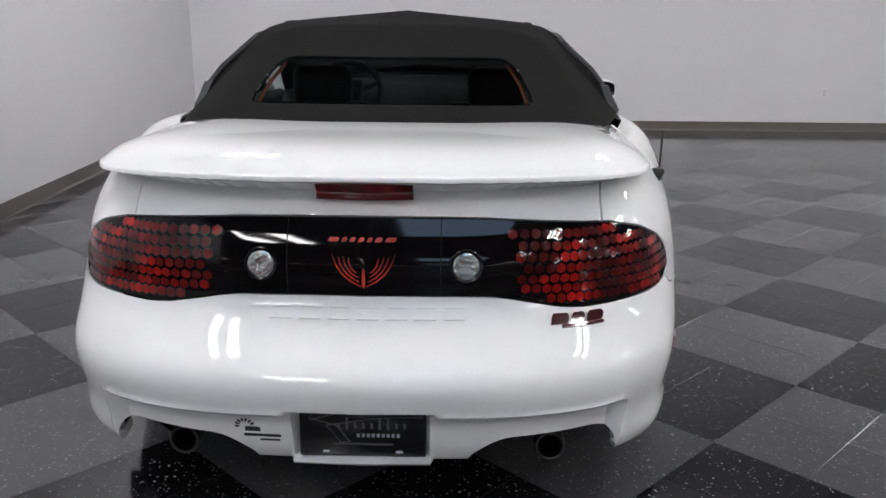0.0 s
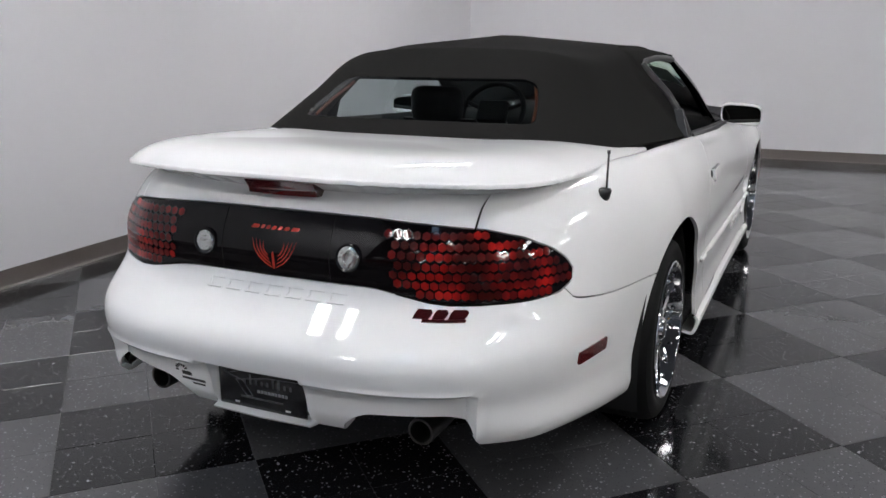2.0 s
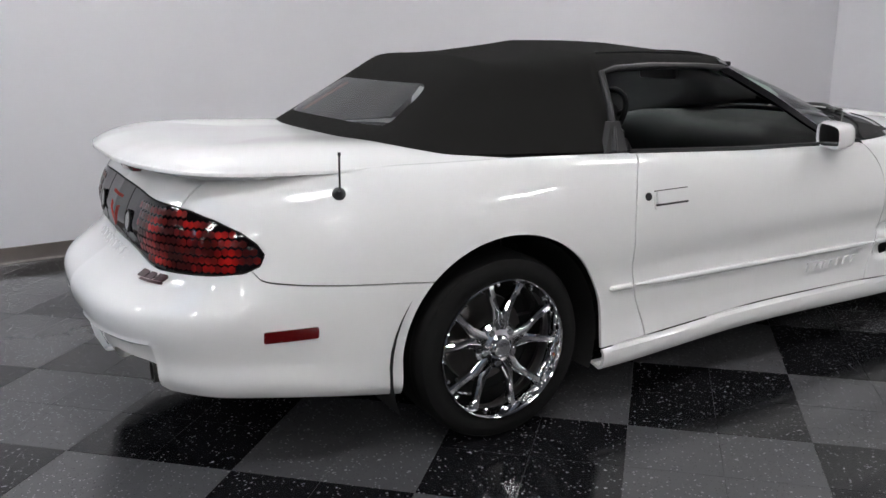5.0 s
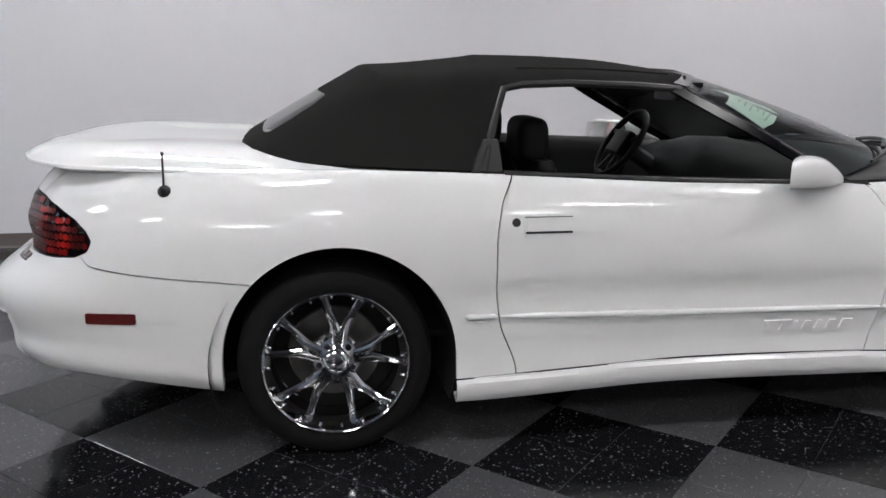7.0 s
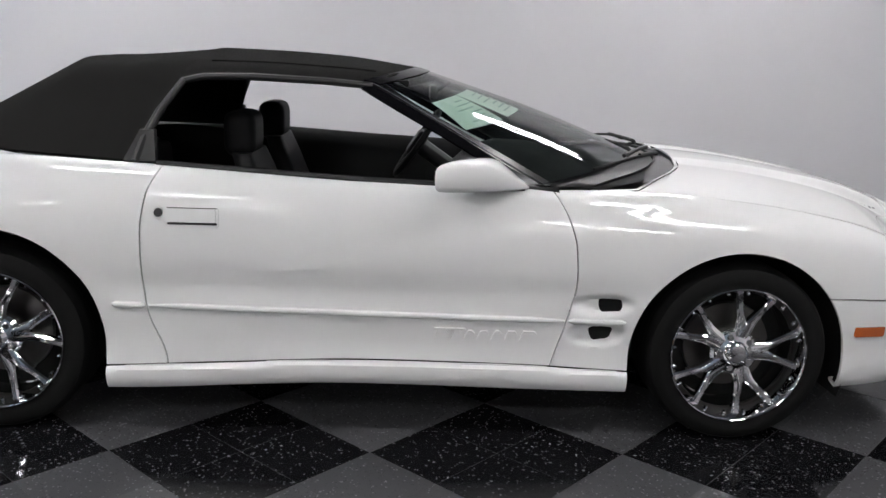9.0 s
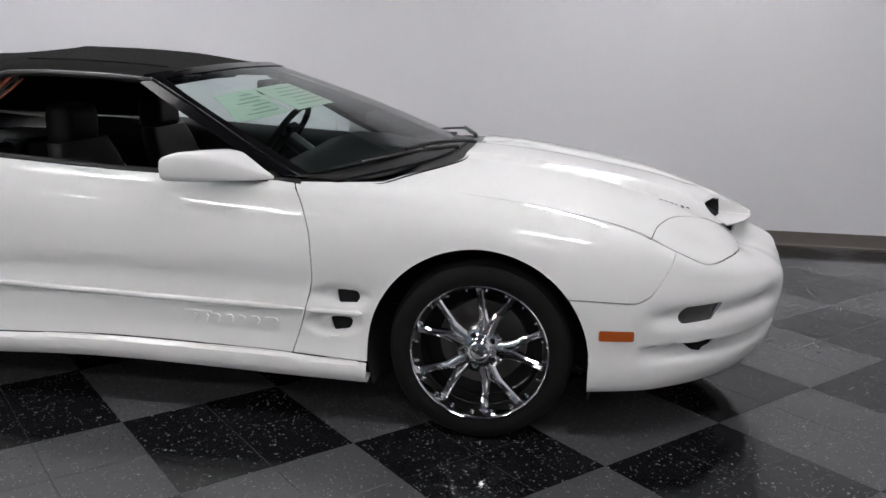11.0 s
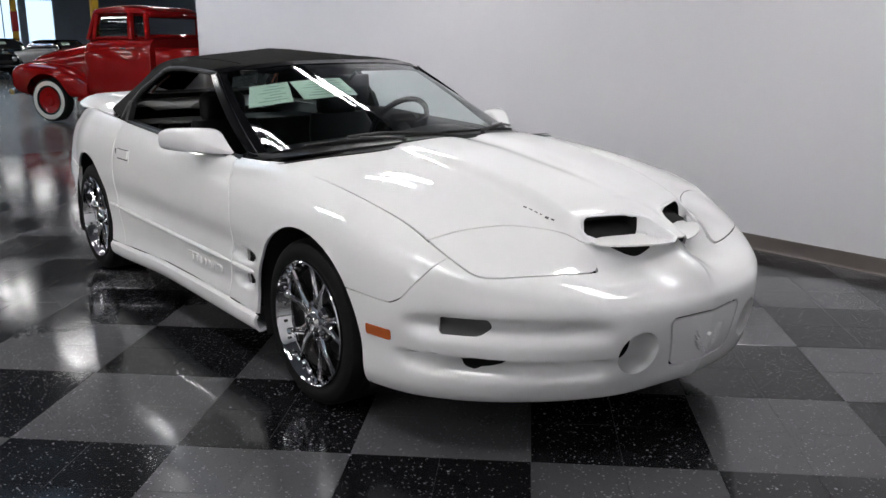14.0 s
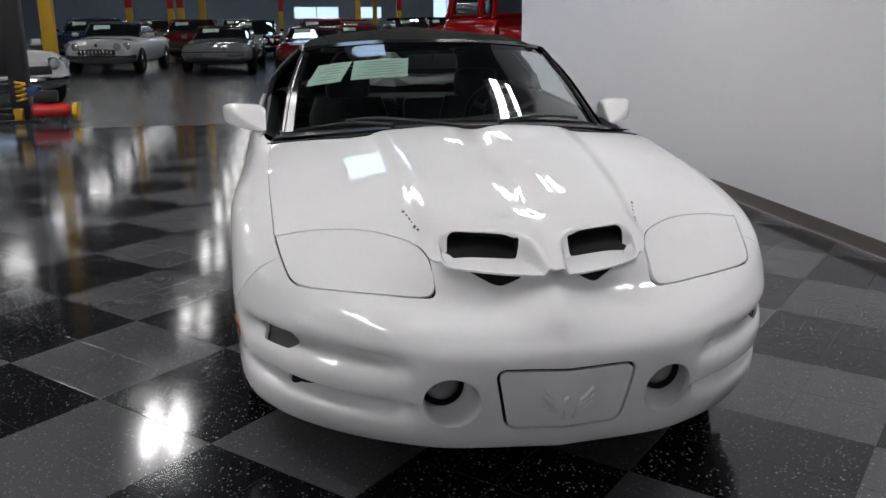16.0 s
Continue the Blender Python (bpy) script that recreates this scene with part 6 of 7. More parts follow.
def simple_wheel(parent, x, y, r, side, hub_mat, wide=0.2, white=False):
    """A road wheel of a parked car."""
    w = place(new("wheel"), parent, pose(x * side, y, r, 0, 0, 0 if side > 0 else 180))
    h = r * 0.60
    part("tyre", lathe([(-wide, h), (-wide, r * 0.93), (-wide * 0.85, r), (-wide * 0.15, r), (0, r * 0.93), (0.005, r * 0.8), (0, h), (-0.02, h * 0.98)], 28), M_RUBBER, w)
    if white:
        part("whitewall", lathe([(0.004, r * 0.68), (0.008, r * 0.72), (0.008, r * 0.84), (0.004, r * 0.88)], 28), material("whitewall", (0.7, 0.68, 0.63), 0.6), w, "whitewall band")
    part("rim", lathe([(-0.03, h), (-0.012, h * 0.97), (-0.035, h * 0.7), (-0.03, h * 0.45), (0.0, h * 0.36), (0.012, h * 0.2), (0.014, 0)], 24), hub_mat, w)
    return w


def sections(rows, mat_name, n=24, power=0.55):
    """A closed body through sections (y, half width, low z, high z)."""
    verts, faces = [], []
    for y, w, lo, hi in rows:
        for a in np.linspace(0, 2 * math.pi, n, endpoint=False):
            c, s_ = math.cos(a), math.sin(a)
            verts.append((w * math.copysign(abs(c) ** power, c), y, (lo + hi) / 2 + (hi - lo) / 2 * math.copysign(abs(s_) ** power, s_)))
    for i in range(len(rows) - 1):
        for j in range(n):
            faces.append((i * n + j, (i + 1) * n + j, (i + 1) * n + (j + 1) % n, i * n + (j + 1) % n))
    faces.append(tuple(range(n)))
    faces.append(tuple((len(rows) - 1) * n + j for j in range(n))[::-1])
    return verts, [f[::-1] for f in faces]


def fine_rows(ctrl, n):
    c = np.array(sorted(ctrl), float)
    ys = np.linspace(c[0, 0], c[-1, 0], n)
    cols = [smooth_curve(c[:, 0], c[:, k])(ys) for k in range(1, 4)]
    return list(zip(ys, *cols))


PAINTS = {}


def car_paint(colour):
    if colour not in PAINTS:
        PAINTS[colour] = material("car_paint", colour, 0.4, coat=1.0, noise_scale=2, noise_amount=0.04, Specular_IOR_Level=0.0)
    return PAINTS[colour]


M_CARGLASS = glass("car_glass", (0.4, 0.5, 0.5), 0.6)
M_PAPER = material("window_paper", (0.55, 0.72, 0.62), 0.7)
M_LIGHT_LENS = material("headlamp", (0.6, 0.62, 0.65), 0.1, metal=0.7)


def parked_car(label, m, colour, length=4.6, width=1.8, roof=1.32, hood=0.88, nose=0.70, cowl=1.05, tail=0.95, lamps="round", open_top=False, roof_colour=None, chrome=True, wheel_r=0.33, grille=True, teeth=False):
    """A parked car, nose towards +y, its nose tip at the origin: body, glasshouse, roof, wheels, lamps, bumper."""
    car_ = thing("parked_car", label, "car", "cars parked in the hall", m=m)
    paint = car_paint(colour)
    L, W = length, width / 2
    body = fine_rows([(-L, W * 0.62, 0.42, tail - 0.16), (-L + 0.12, W * 0.84, 0.32, tail - 0.05), (-L + 0.6, W * 0.97, 0.25, tail), (-L * 0.55, W, 0.2, hood + 0.05), (-L * 0.32, W, 0.2, hood + 0.05),
                      (-0.9, W * 0.98, 0.22, hood - 0.01), (-0.35, W * 0.94, 0.26, (hood + nose) / 2 + 0.04), (-0.10, W * 0.86, 0.32, nose + 0.02), (0.0, W * 0.72, 0.40, nose - 0.06)], 40)
    part("body", sections(body, "body", 28, 0.5), paint, car_, "painted car body", smooth=40)
    base, top = hood + 0.0, roof
    y_c = -L * 0.30
    glassh = fine_rows([(y_c, W * 0.80, base - 0.05, base + 0.06), (y_c - 0.25, W * 0.80, base - 0.05, base + (top - base) * 0.55), (y_c - 0.55, W * 0.78, base - 0.05, top - 0.04), (-L * 0.55, W * 0.76, base - 0.05, top - 0.03),
                        (-L * 0.68, W * 0.76, base - 0.05, top - 0.10), (-L * 0.80, W * 0.70, base - 0.05, base + 0.08)], 24)
    part("glasshouse", sections(glassh, "glass", 24, 0.6), M_CARGLASS, car_, "dark car windows", smooth=50)
    rp = car_paint(roof_colour) if roof_colour else paint
    roof_rows = fine_rows([(y_c - 0.50, W * 0.70, top - 0.07, top - 0.02), (y_c - 0.70, W * 0.74, top - 0.08, top + 0.0), (-L * 0.55, W * 0.74, top - 0.08, top + 0.005), (-L * 0.68, W * 0.70, top - 0.14, top - 0.06)], 14)
    part("roof", sections(roof_rows, "roof", 20, 0.5), rp, car_, "car roof", smooth=50)
    for side in (1, -1):
        part("pillar", tube([(side * W * 0.79, y_c - 0.02, base + 0.02), (side * W * 0.74, y_c - 0.55, top - 0.05)], 0.022, 6), rp, car_)
        for yy in (-0.85, -L + 0.95):
            simple_wheel(car_, W + 0.005, yy, wheel_r, side, M_CHROME if chrome else M_STEEL)
        if lamps == "round":
            for k in (0, 1):
                d = lathe([(0.03, 0.0), (0.022, 0.06), (0.0, 0.085), (-0.06, 0.09)], 18)
                part("headlamp", ([(q[1] + side * (W * 0.62 + 0.2 * k - 0.06), q[0] - 0.005 - 0.075 * k, q[2] + nose - 0.10) for q in d[0]], d[1]), M_LIGHT_LENS, car_, "round headlamp")
                ring = lathe([(-0.05, 0.098), (0.012, 0.096), (0.018, 0.088), (0.004, 0.082)], 18)
                part("bezel", ([(q[1] + side * (W * 0.62 + 0.2 * k - 0.06), q[0] - 0.005 - 0.075 * k, q[2] + nose - 0.10) for q in ring[0]], ring[1]), M_CHROME, car_, "chrome headlamp ring")
        elif lamps == "strip":
            part("running_lamp", box((0.42, 0.04, 0.07), (side * W * 0.55, 0.0, nose - 0.16), 0.01), M_LENS_GREY, car_, "dark lamp strip")
        part("mirror", box((0.16, 0.10, 0.10), (side * (W + 0.07), y_c - 0.25, base + 0.08), 0.03), paint, car_)
    if teeth:
        part("grille", box((0.92, 0.06, 0.17), (0, 0.0, nose - 0.25), 0.028), M_BLACK, car_, "wide oval grille opening")
        part("grille_rim", tube([(0.47 * math.cos(a), 0.035, nose - 0.25 + 0.095 * math.sin(a)) for a in np.linspace(0, 2 * math.pi, 33)], 0.014, 6), M_CHROME, car_, "chrome ring round the grille")
        for k in range(9):
            part("grille_tooth", box((0.038, 0.05, 0.13), (0.092 * (k - 4), 0.03, nose - 0.25), 0.014), M_CHROME, car_, "chrome grille tooth")
        part("emblem", lathe([(0.02, 0.0), (0.015, 0.03), (0.0, 0.045)], 14), M_BLACK, car_, "round hood emblem", m=pose(0, 0.01, nose - 0.06, 0, 0, 90))
    elif lamps == "strip":
        part("air_intake", box((width * 0.62, 0.05, 0.09), (0, -0.01, 0.40), 0.02), M_BLACK, car_, "dark low air intake")
        part("bumper_line", box((width * 0.86, 0.03, 0.025), (0, 0.0, nose - 0.09), 0.008), M_BLACK, car_, "dark line across the nose")
    elif grille:
        part("grille", box((width * 0.52, 0.05, 0.14), (0, -0.02, nose - 0.20), 0.02), M_BLACK, car_, "dark grille")
    if chrome:
        part("bumper", tube([(-W * 0.95, -0.28, 0.45), (-W * 0.75, -0.03, 0.45), (0, 0.05, 0.45), (W * 0.75, -0.03, 0.45), (W * 0.95, -0.28, 0.45)], 0.055, 10), M_CHROME, car_, "chrome bumper")
    t = (Vector((0, y_c - 0.30, base + (top - base) * 0.58)))
    part("window_paper", box((0.42, 0.012, 0.20), (0, 0, 0), 0.003), M_PAPER, car_, "pale paper in the window", m=Matrix.Translation(t + Vector((W * 0.32, 0.035, 0.0))) @ pose(0, 0, 0, 40))
    return car_


WHITE, SILVER, MAROON, RED, NAVY, BLACK_, GREY = (0.46, 0.46, 0.45), (0.17, 0.17, 0.172), (0.10, 0.008, 0.010), (0.30, 0.012, 0.012), (0.02, 0.03, 0.07), (0.01, 0.01, 0.011), (0.15, 0.16, 0.17)
parked_car("old white open roadster with chrome teeth and twin headlamps", pose(5.32, -18.85, 0, 0, 0, -6), WHITE, 4.5, 1.85, 1.32, 0.90, 0.80, roof_colour=(0.08, 0.09, 0.1), teeth=True)
parked_car("silver wedge-nosed coupe with dark lamp strips", pose(2.38, -18.25, 0, 0, 0, -4), SILVER, 4.5, 1.86, 1.20, 0.84, 0.66, lamps="strip", chrome=False, grille=False, roof_colour=BLACK_)
parked_car("dark red low coupe with round nose", pose(0.10, -17.35, 0, 0, 0, -8), MAROON, 4.5, 1.75, 1.18, 0.84, 0.70, lamps="none", chrome=False)
parked_car("bright red low sports coupe", pose(-2.15, -22.4, 0, 0, 0, 14), RED, 4.5, 1.75, 1.18, 0.82, 0.70, lamps="none", chrome=False)
parked_car("silver-grey old coupe with chrome bumper", pose(-2.7, -25.6, 0, 0, 0, 20), SILVER, 4.6, 1.85, 1.30, 0.90, 0.76)
parked_car("maroon old saloon with chrome bumper", pose(3.75, -24.6, 0, 0, 0, -3), MAROON, 4.9, 1.95, 1.38, 0.95, 0.80)
parked_car("red old coupe with chrome bumper", pose(-0.55, -24.2, 0, 0, 0, -4), RED, 4.8, 1.85, 1.40, 0.95, 0.80)
parked_car("dark blue old saloon", pose(7.0, -24.2, 0, 0, 0, -5), NAVY, 4.9, 1.95, 1.42, 0.95, 0.80)
parked_car("black coupe behind the silver one", pose(1.75, -26.0, 0, 0, 0, -4), BLACK_, 4.7, 1.85, 1.36, 0.92, 0.76)
parked_car("red saloon far back in the hall", pose(-2.6, -30.5, 0, 0, 0, 8), RED, 4.7, 1.85, 1.38, 0.95, 0.80)
parked_car("grey coupe far back in the hall", pose(5.9, -31.5, 0, 0, 0, -4), GREY, 4.7, 1.85, 1.40, 0.95, 0.80)
parked_car("black saloon far back in the hall", pose(-5.2, -31.0, 0, 0, 0, 12), BLACK_, 4.8, 1.9, 1.45, 0.95, 0.80)
parked_car("white saloon far back in the hall", pose(2.6, -36.0, 0, 0, 0, 0), WHITE, 4.7, 1.85, 1.42, 0.95, 0.80)
parked_car("silver saloon far back in the hall", pose(-1.6, -37.0, 0, 0, 0, 5), SILVER, 4.7, 1.85, 1.42, 0.95, 0.80)
parked_car("dark saloon by the glass doors", pose(-7.6, -36.0, 0, 0, 0, 20), NAVY, 4.7, 1.85, 1.48, 0.95, 0.80, roof_colour=BLACK_)
parked_car("white and dark coupe by the glass doors", pose(-9.6, -33.0, 0, 0, 0, 30), WHITE, 4.7, 1.85, 1.42, 0.95, 0.80, roof_colour=BLACK_)
parked_car("blue saloon far back in the hall", pose(8.8, -34.0, 0, 0, 0, -8), NAVY, 4.7, 1.85, 1.42, 0.95, 0.80)
parked_car("white old coupe with blue stripes beside the lift", pose(4.68, -9.85, 0, 0, 0, 38), WHITE, 4.7, 1.85, 1.34, 0.92, 0.80)


def pickup(m):
    """A 1950s pickup: rounded hood and fenders, upright cab with a wide back window, box bed."""
    t = thing("pickup_truck", "glossy red 1950s pickup truck with whitewall tyres", "truck", m=m)
    red = car_paint((0.26, 0.006, 0.006))
    hood = fine_rows([(0.72, 0.46, 0.55, 0.98), (0.60, 0.56, 0.50, 1.10), (0.3, 0.60, 0.48, 1.19), (-0.3, 0.66, 0.45, 1.30), (-0.80, 0.72, 0.45, 1.39)], 20)
    part("hood", sections(hood, "hood", 24, 0.55), red, t, "rounded red hood", smooth=45)
    for side in (1, -1):
        fender = fine_rows([(0.82, 0.10, 0.62, 0.80), (0.72, 0.24, 0.48, 0.95), (0.3, 0.30, 0.42, 1.02), (-0.2, 0.29, 0.42, 0.98), (-0.55, 0.24, 0.40, 0.86), (-0.75, 0.16, 0.38, 0.70)], 26)
        v, f = sections(fender, "fender", 20, 0.7)
        v = [(p[0] + side * 0.66, p[1], p[2]) for p in v]
        v, _, f = split(v, f, lambda p: np.hypot(p[:, 1], p[:, 2] - 0.40) - 0.42)
        part("front_fender", (v, f), red, t, "rounded red fender", smooth=45)
        rear = fine_rows([(-2.15, 0.08, 0.45, 0.62), (-2.3, 0.17, 0.40, 0.86), (-2.8, 0.20, 0.40, 0.92), (-3.25, 0.17, 0.40, 0.82), (-3.4, 0.08, 0.42, 0.6)], 22)
        v, f = sections(rear, "fender", 20, 0.7)
        v = [(p[0] + side * 0.80, p[1], p[2]) for p in v]
        v, _, f = split(v, f, lambda p: np.hypot(p[:, 1] + 2.8, p[:, 2] - 0.38) - 0.41)
        part("rear_fender", (v, f), red, t, "rounded red rear fender", smooth=45)
        for yy in (0.0, -2.8):
            simple_wheel(t, 0.88, yy, 0.37, side, red, 0.2, True)
        part("headlamp", ([(q[1] + side * 0.66, q[0] + 0.80, q[2] + 0.84) for q in lathe([(0.04, 0.0), (0.03, 0.06), (0.0, 0.095), (-0.08, 0.10)], 18)[0]], lathe([(0.04, 0.0), (0.03, 0.06), (0.0, 0.095), (-0.08, 0.10)], 18)[1]), M_LIGHT_LENS, t)
        part("running_board", box((0.28, 1.4, 0.06), (side * 0.78, -1.3, 0.40), 0.02), red, t)
    cab = fine_rows([(-0.74, 0.78, 0.36, 1.37), (-0.85, 0.84, 0.34, 1.41), (-1.4, 0.87, 0.34, 1.42), (-1.90, 0.86, 0.34, 1.42), (-2.04, 0.80, 0.36, 1.41)], 16)
    part("cab", sections(cab, "cab", 28, 0.35), red, t, "red cab body", smooth=45)
    glassrows = fine_rows([(-0.82, 0.77, 1.36, 1.44), (-0.95, 0.77, 1.36, 1.74), (-1.05, 0.77, 1.36, 1.82), (-1.80, 0.77, 1.36, 1.84), (-1.98, 0.74, 1.36, 1.78)], 16)
    part("cab_glass", sections(glassrows, "glass", 28, 0.35), M_CARGLASS, t, "curved cab windows", smooth=45)
    rr = fine_rows([(-0.90, 0.68, 1.77, 1.85), (-1.02, 0.77, 1.76, 1.90), (-1.5, 0.80, 1.77, 1.94), (-1.90, 0.78, 1.75, 1.91), (-2.03, 0.68, 1.74, 1.84)], 16)
    part("cab_roof", sections(rr, "roof", 28, 0.5), red, t, "rounded red cab roof", smooth=45)
    for side in (1, -1):
        for a, b, r in (((0.80, -0.86, 1.38), (0.77, -1.02, 1.80), 0.035), ((0.81, -0.98, 1.38), (0.78, -1.06, 1.80), 0.03), ((0.81, -1.72, 1.38), (0.78, -1.72, 1.80), 0.055), ((0.76, -2.0, 1.38), (0.72, -1.97, 1.80), 0.045)):
            part("cab_pillar", tube([(a[0] * side, a[1], a[2]), (b[0] * side, b[1], b[2])], r, 8), red, t)
        part("door_handle", tube([(side * 0.885, -1.66, 1.24), (side * 0.895, -1.54, 1.24)], 0.015, 6), M_CHROME, t)
        part("bed_side", box((0.06, 1.80, 0.66), (side * 0.74, -3.02, 0.89), 0.02), red, t, "red bed side")
        part("bed_rail", tube([(side * 0.74, -2.12, 1.22), (side * 0.74, -3.9, 1.22)], 0.035, 8), red, t)
    part("cab_seat", box((1.35, 0.30, 0.85), (0, -1.78, 1.05), 0.06, 3), M_BLACK, t, "black bench seat in the cab")
    for z in (1.43, 1.76):
        part("window_frame", tube([(-0.74, -1.98, z), (-0.4, -2.035, z), (0.4, -2.035, z), (0.74, -1.98, z)], 0.035, 8), red, t, "red frame of the rear window")
    part("bed_floor", box((1.36, 1.85, 0.05), (0, -2.97, 0.58)), M_BLACK, t, smooth=0)
    part("bed_front", box((1.46, 0.05, 0.66), (0, -2.14, 0.89), 0.015), red, t)
    part("tailgate", box((1.4, 0.05, 0.50), (0, -3.90, 0.80), 0.015), red, t)
    part("bumper", tube([(-0.82, 0.84, 0.50), (-0.6, 0.93, 0.50), (0.6, 0.93, 0.50), (0.82, 0.84, 0.50)], 0.05, 10), M_CHROME, t, "chrome bumper")
    part("grille", box((0.9, 0.06, 0.26), (0, 0.74, 0.74), 0.04), M_CHROME, t, "chrome grille")
    return t


pickup(pose(-2.39, -12.23, 0, 0, 0, -147))

M_YELLOW = material("yellow_paint", (0.62, 0.36, 0.02), 0.45, noise_scale=4, noise_amount=0.1)
M_REDP = material("red_enamel", (0.42, 0.015, 0.012), 0.3, coat=0.5)
M_BLACKP = material("black_enamel", (0.012, 0.012, 0.014), 0.35)


def column(x, y, red_part):
    c = thing("steel_column", "yellow painted steel column with red upper part" if red_part else "yellow painted steel column", "column", "columns in the hall", m=pose(x, y, -0.006))
    part("shaft", box((0.24, 0.24, CEILING_Z + 0.006), (0, 0, (CEILING_Z + 0.006) / 2), 0.02), M_YELLOW, c)
    part("foot_plate", box((0.4, 0.4, 0.03), (0, 0, 0.015), 0.005), M_YELLOW, c)
    if red_part:
        part("red_sleeve", box((0.27, 0.27, 0.9), (0, 0, 2.25), 0.02), M_REDP, c, "red sleeve")


for x, y, r in ((5.22, -14.0, False), (6.2, -30.0, True), (5.05, -33.0, True), (4.35, -30.0, True), (3.6, -30.5, False), (-3.3, -41.0, False), (-5.3, -40.0, True), (-8.1, -40.5, True), (-11.0, -38.0, True), (-7.3, -26.5, False), (-4.5, -44.0, False), (0.6, -44.0, True)):
    column(x, y, r)

lift = thing("car_lift", "black car lift post with yellow arm pads", "lift", m=pose(4.33, -8.45, 0))
part("post", box((0.24, 0.22, 3.4), (0, 0, 1.694), 0.02), M_BLACKP, lift)
part("base_plate", box((0.6, 0.5, 0.03), (0.05, 0, 0.009), 0.006), M_BLACKP, lift)
part("carriage", box((0.20, 0.16, 0.75), (0.20, -0.04, 1.0), 0.02), M_BLACKP, lift)
for dx, dy, ln, rz in ((0.45, 0.25, 1.0, 60), (0.35, -0.4, 0.9, 130)):
    part("arm", box((0.10, ln, 0.08), (0, 0, 0), 0.01), M_BLACKP, lift, m=pose(dx, dy, 0.10, 0, 0, rz))
for dx, dy in ((0.02, 0.16), (0.78, 0.30), (0.70, 0.12)):
    part("pad", box((0.12, 0.12, 0.16), (dx, dy, 0.10), 0.02), M_YELLOW, lift, "yellow pad")
comp = thing("air_compressor", "small red air compressor with black motor and yellow wheel", "compressor", m=pose(3.88, -8.12, 0))
tank = lathe([(-0.26, 0.0), (-0.25, 0.06), (-0.21, 0.10), (0.21, 0.10), (0.25, 0.06), (0.26, 0.0)], 24)
part("tank", ([(p[0], p[1], p[2] + 0.17) for p in tank[0]], tank[1]), M_REDP, comp, "red tank")
part("motor", box((0.30, 0.18, 0.16), (0.05, 0, 0.36), 0.04), M_BLACKP, comp, "black motor")
part("cover", box((0.16, 0.16, 0.13), (0.19, 0, 0.43), 0.03), car_paint((0.03, 0.05, 0.15)), comp)
wheel_l = lathe([(-0.03, 0.0), (-0.03, 0.12), (0.03, 0.12), (0.03, 0.0)], 20)
part("guard_wheel", ([(p[0] - 0.32, p[1], p[2] + 0.15) for p in wheel_l[0]], wheel_l[1]), M_YELLOW, comp, "yellow wheel")
for dx in (-0.15, 0.15):
    part("foot", box((0.04, 0.2, 0.09), (dx, 0, 0.045), 0.01), M_BLACKP, comp)
hose = [(0.36 + 0.06 * math.cos(a), 0.06 * math.sin(a), 0.30 + 0.010 * a) for a in np.linspace(0, 26, 90)]
part("hose", tube(hose, 0.016, 6), M_YELLOW, comp, "coiled yellow hose")

# power outlets on the walls
for m in (pose(4.39, WALL_Y, 0.43, 0, 0, 0), pose(WALL_X, -7.39, 1.10, 0, 0, 90)):
    o = thing("wall_outlet", "white power outlet plate on the wall", "outlet", m=m)
    part("plate", box((0.075, 0.008, 0.115), (0, -0.004, 0), 0.002), material("white_plastic", (0.75, 0.75, 0.73), 0.4), o)
    for dz in (-0.02, 0.02):
        part("socket", box((0.034, 0.004, 0.028), (0, -0.009, dz), 0.001), material("socket_plastic", (0.6, 0.6, 0.58), 0.4), o)


# ---- floor tiles ----
def tile_mesh(name, mat):
    """A square of four vinyl tiles with fine joints, slightly eased at the edge."""
    bm = bmesh.new()
    h, g, t = TILE / 2, 0.0006, 0.0
    for sx in (0, 1):
        for sy in (0, 1):
            x0, y0 = -h + sx * h + g, -h + sy * h + g
            x1, y1 = x0 + h - 2 * g, y0 + h - 2 * g
            e = 0.0012
            top = [bm.verts.new((x, y, t)) for x, y in ((x0 + e, y0 + e), (x1 - e, y0 + e), (x1 - e, y1 - e), (x0 + e, y1 - e))]
            low = [bm.verts.new((x, y, t - 0.0009)) for x, y in ((x0, y0), (x1, y0), (x1, y1), (x0, y1))]
            bm.faces.new(top)
            for i in range(4):
                bm.faces.new((low[i], low[(i + 1) % 4], top[(i + 1) % 4], top[i]))
    me = bpy.data.meshes.new(name)
    bm.to_mesh(me)
    bm.free()
    me.materials.append(mat)
    return me


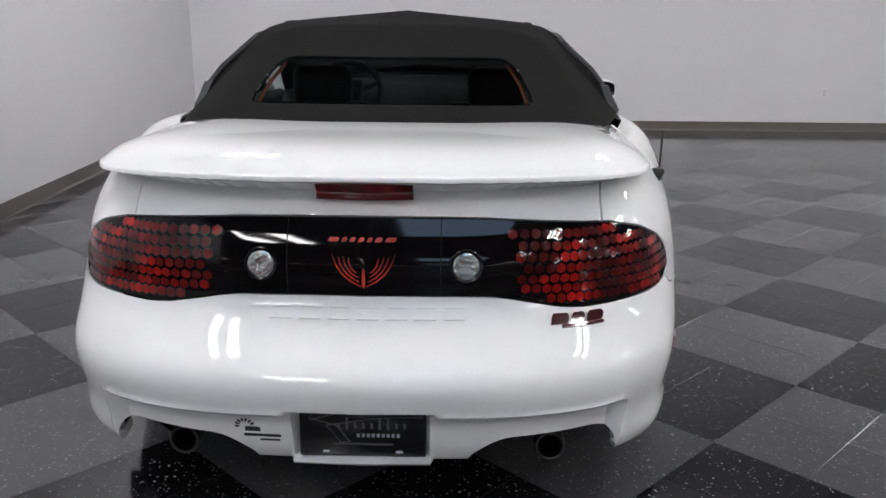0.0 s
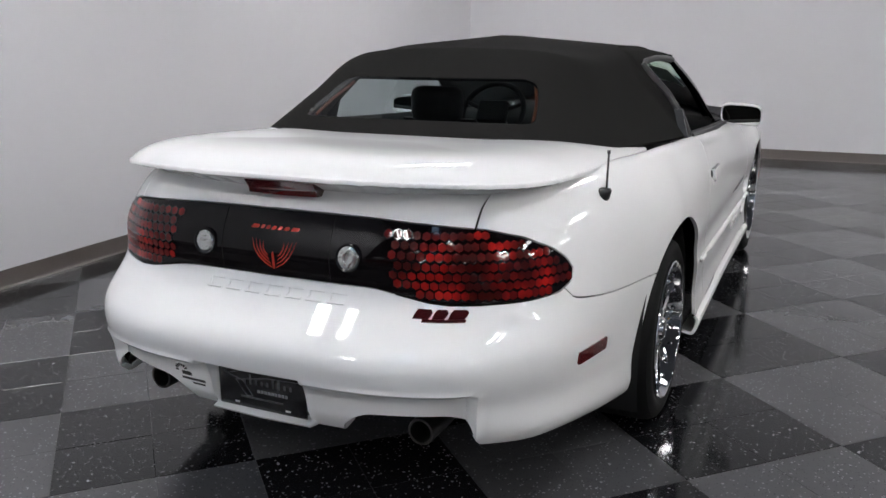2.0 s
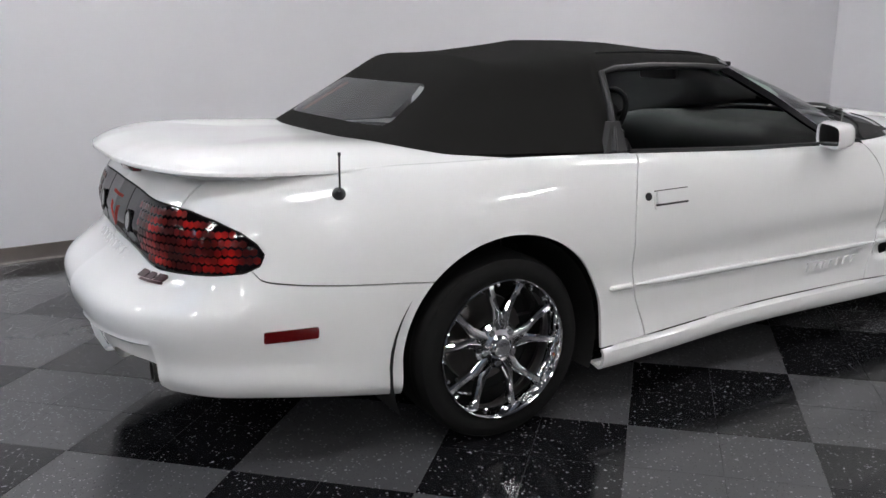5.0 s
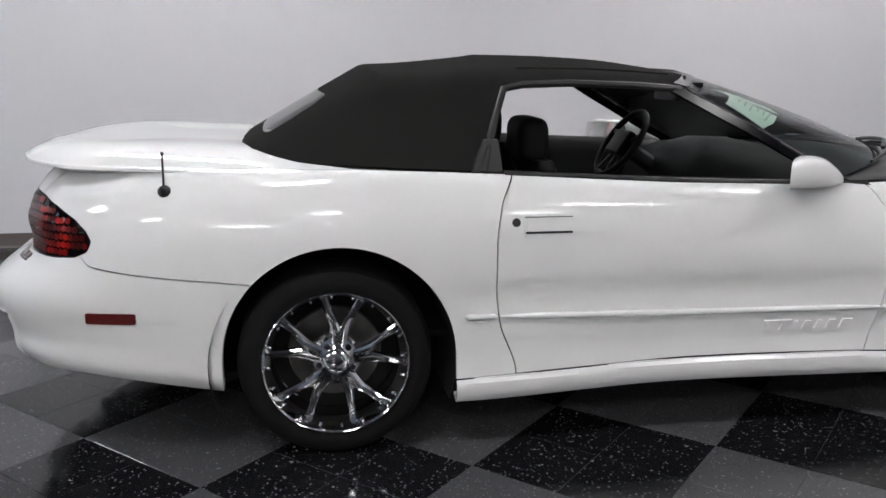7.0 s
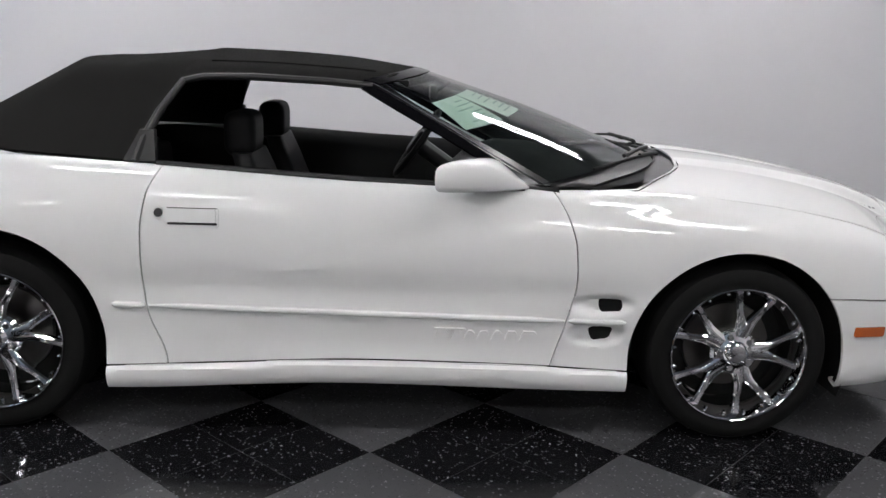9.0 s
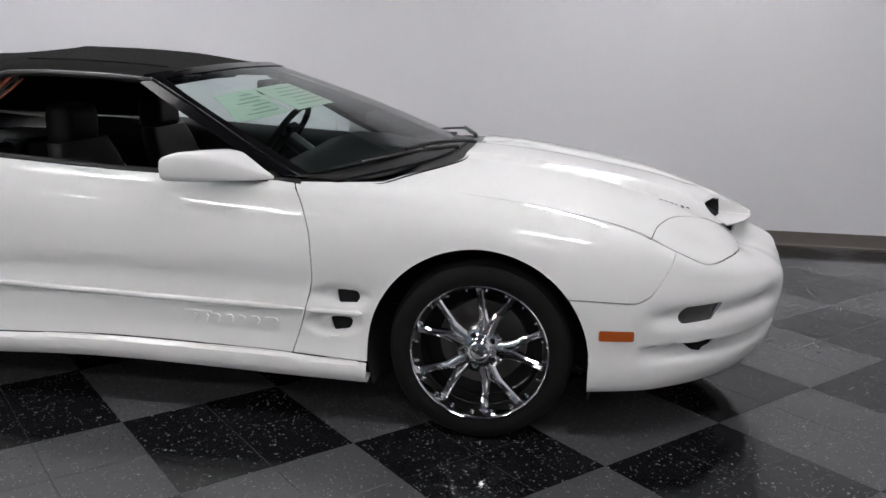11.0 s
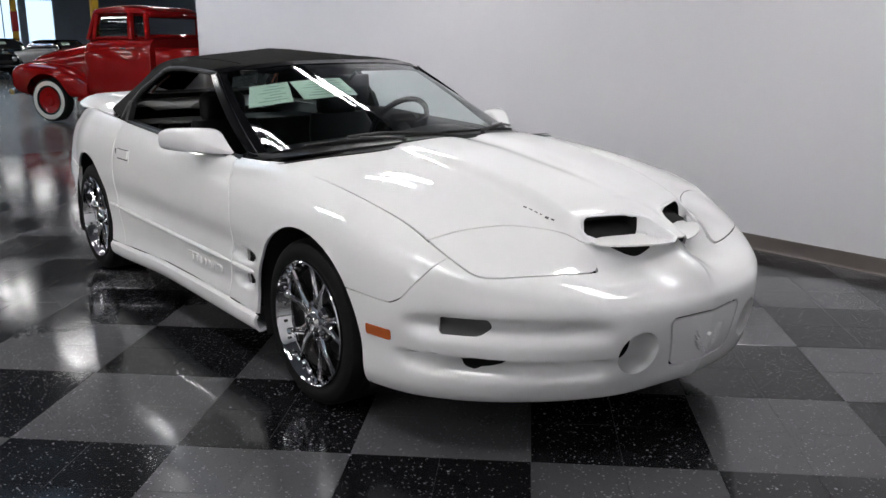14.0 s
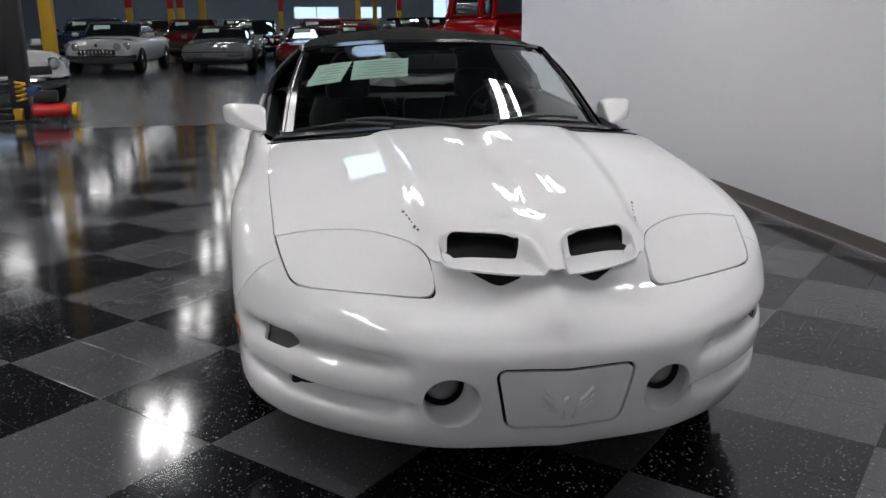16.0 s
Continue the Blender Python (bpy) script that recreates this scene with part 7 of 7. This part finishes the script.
floor = tagged(part("floor_tiled", box((HALL_X1 - WALL_X, WALL_Y - FLOOR_EDGE, 0.004), ((HALL_X1 + WALL_X) / 2, (WALL_Y + FLOOR_EDGE) / 2, -0.0035)), M_JOINT, smooth=0),
               "polished black and grey checkered tile floor, tiles laid diagonally", "floor", kind="structure")
T_ORIGIN = (1.065, -0.88)
tile_dark, tile_light = tile_mesh("tile", M_TILE_D), tile_mesh("tile", M_TILE_L)
DIAG = TILE / math.sqrt(2)
near_tiles, far_tiles = [], {0: ([], []), 1: ([], [])}
for i in range(-40, 41):
    for j in range(-40, 41):
        # centre of the tile whose corner is the lattice point (i, j)
        cx = T_ORIGIN[0] + (i + 0.5 - (j + 0.5)) * DIAG
        cy = T_ORIGIN[1] + (i + 0.5 + j + 0.5) * DIAG
        if cx < WALL_X - DIAG or cx > 13 or cy > WALL_Y + DIAG or cy < FLOOR_EDGE - DIAG:
            continue
        edge = cx < WALL_X + DIAG or cy > WALL_Y - DIAG or cy < FLOOR_EDGE + DIAG
        dark = (i + j + 1) % 2
        near_tiles.append((edge, math.hypot(cx - 1.2, cy - 0.0), cx, cy, dark))
near_tiles.sort(key=lambda r: (r[0], r[1]))
singles = 0
for edge, far, cx, cy, dark in near_tiles:
    if not edge and singles < 300:
        ob = place(new("tile", tile_dark if dark else tile_light), floor, pose(cx, cy, 0.0, 0, 0, 45))
        singles += 1
    else:
        vs, fs = far_tiles[dark]
        me = tile_dark
        k = len(vs)
        mm = pose(cx, cy, 0.0, 0, 0, 45)
        vs += [tuple(mm @ v.co) for v in me.vertices]
        fs += [tuple(i + k for i in f.vertices) for f in me.polygons]
for dark, (vs, fs) in far_tiles.items():
    for axis, limit, sign in ((0, WALL_X + 0.001, -1), (1, WALL_Y - 0.001, 1), (1, FLOOR_EDGE, -1)):
        vs, fs, _ = split(vs, fs, lambda p, a=axis, l=limit, s=sign: s * (p[:, a] - l))
    tagged(part("tiles", (vs, fs), M_TILE_D if dark else M_TILE_L, floor, smooth=0), kind="stuff")
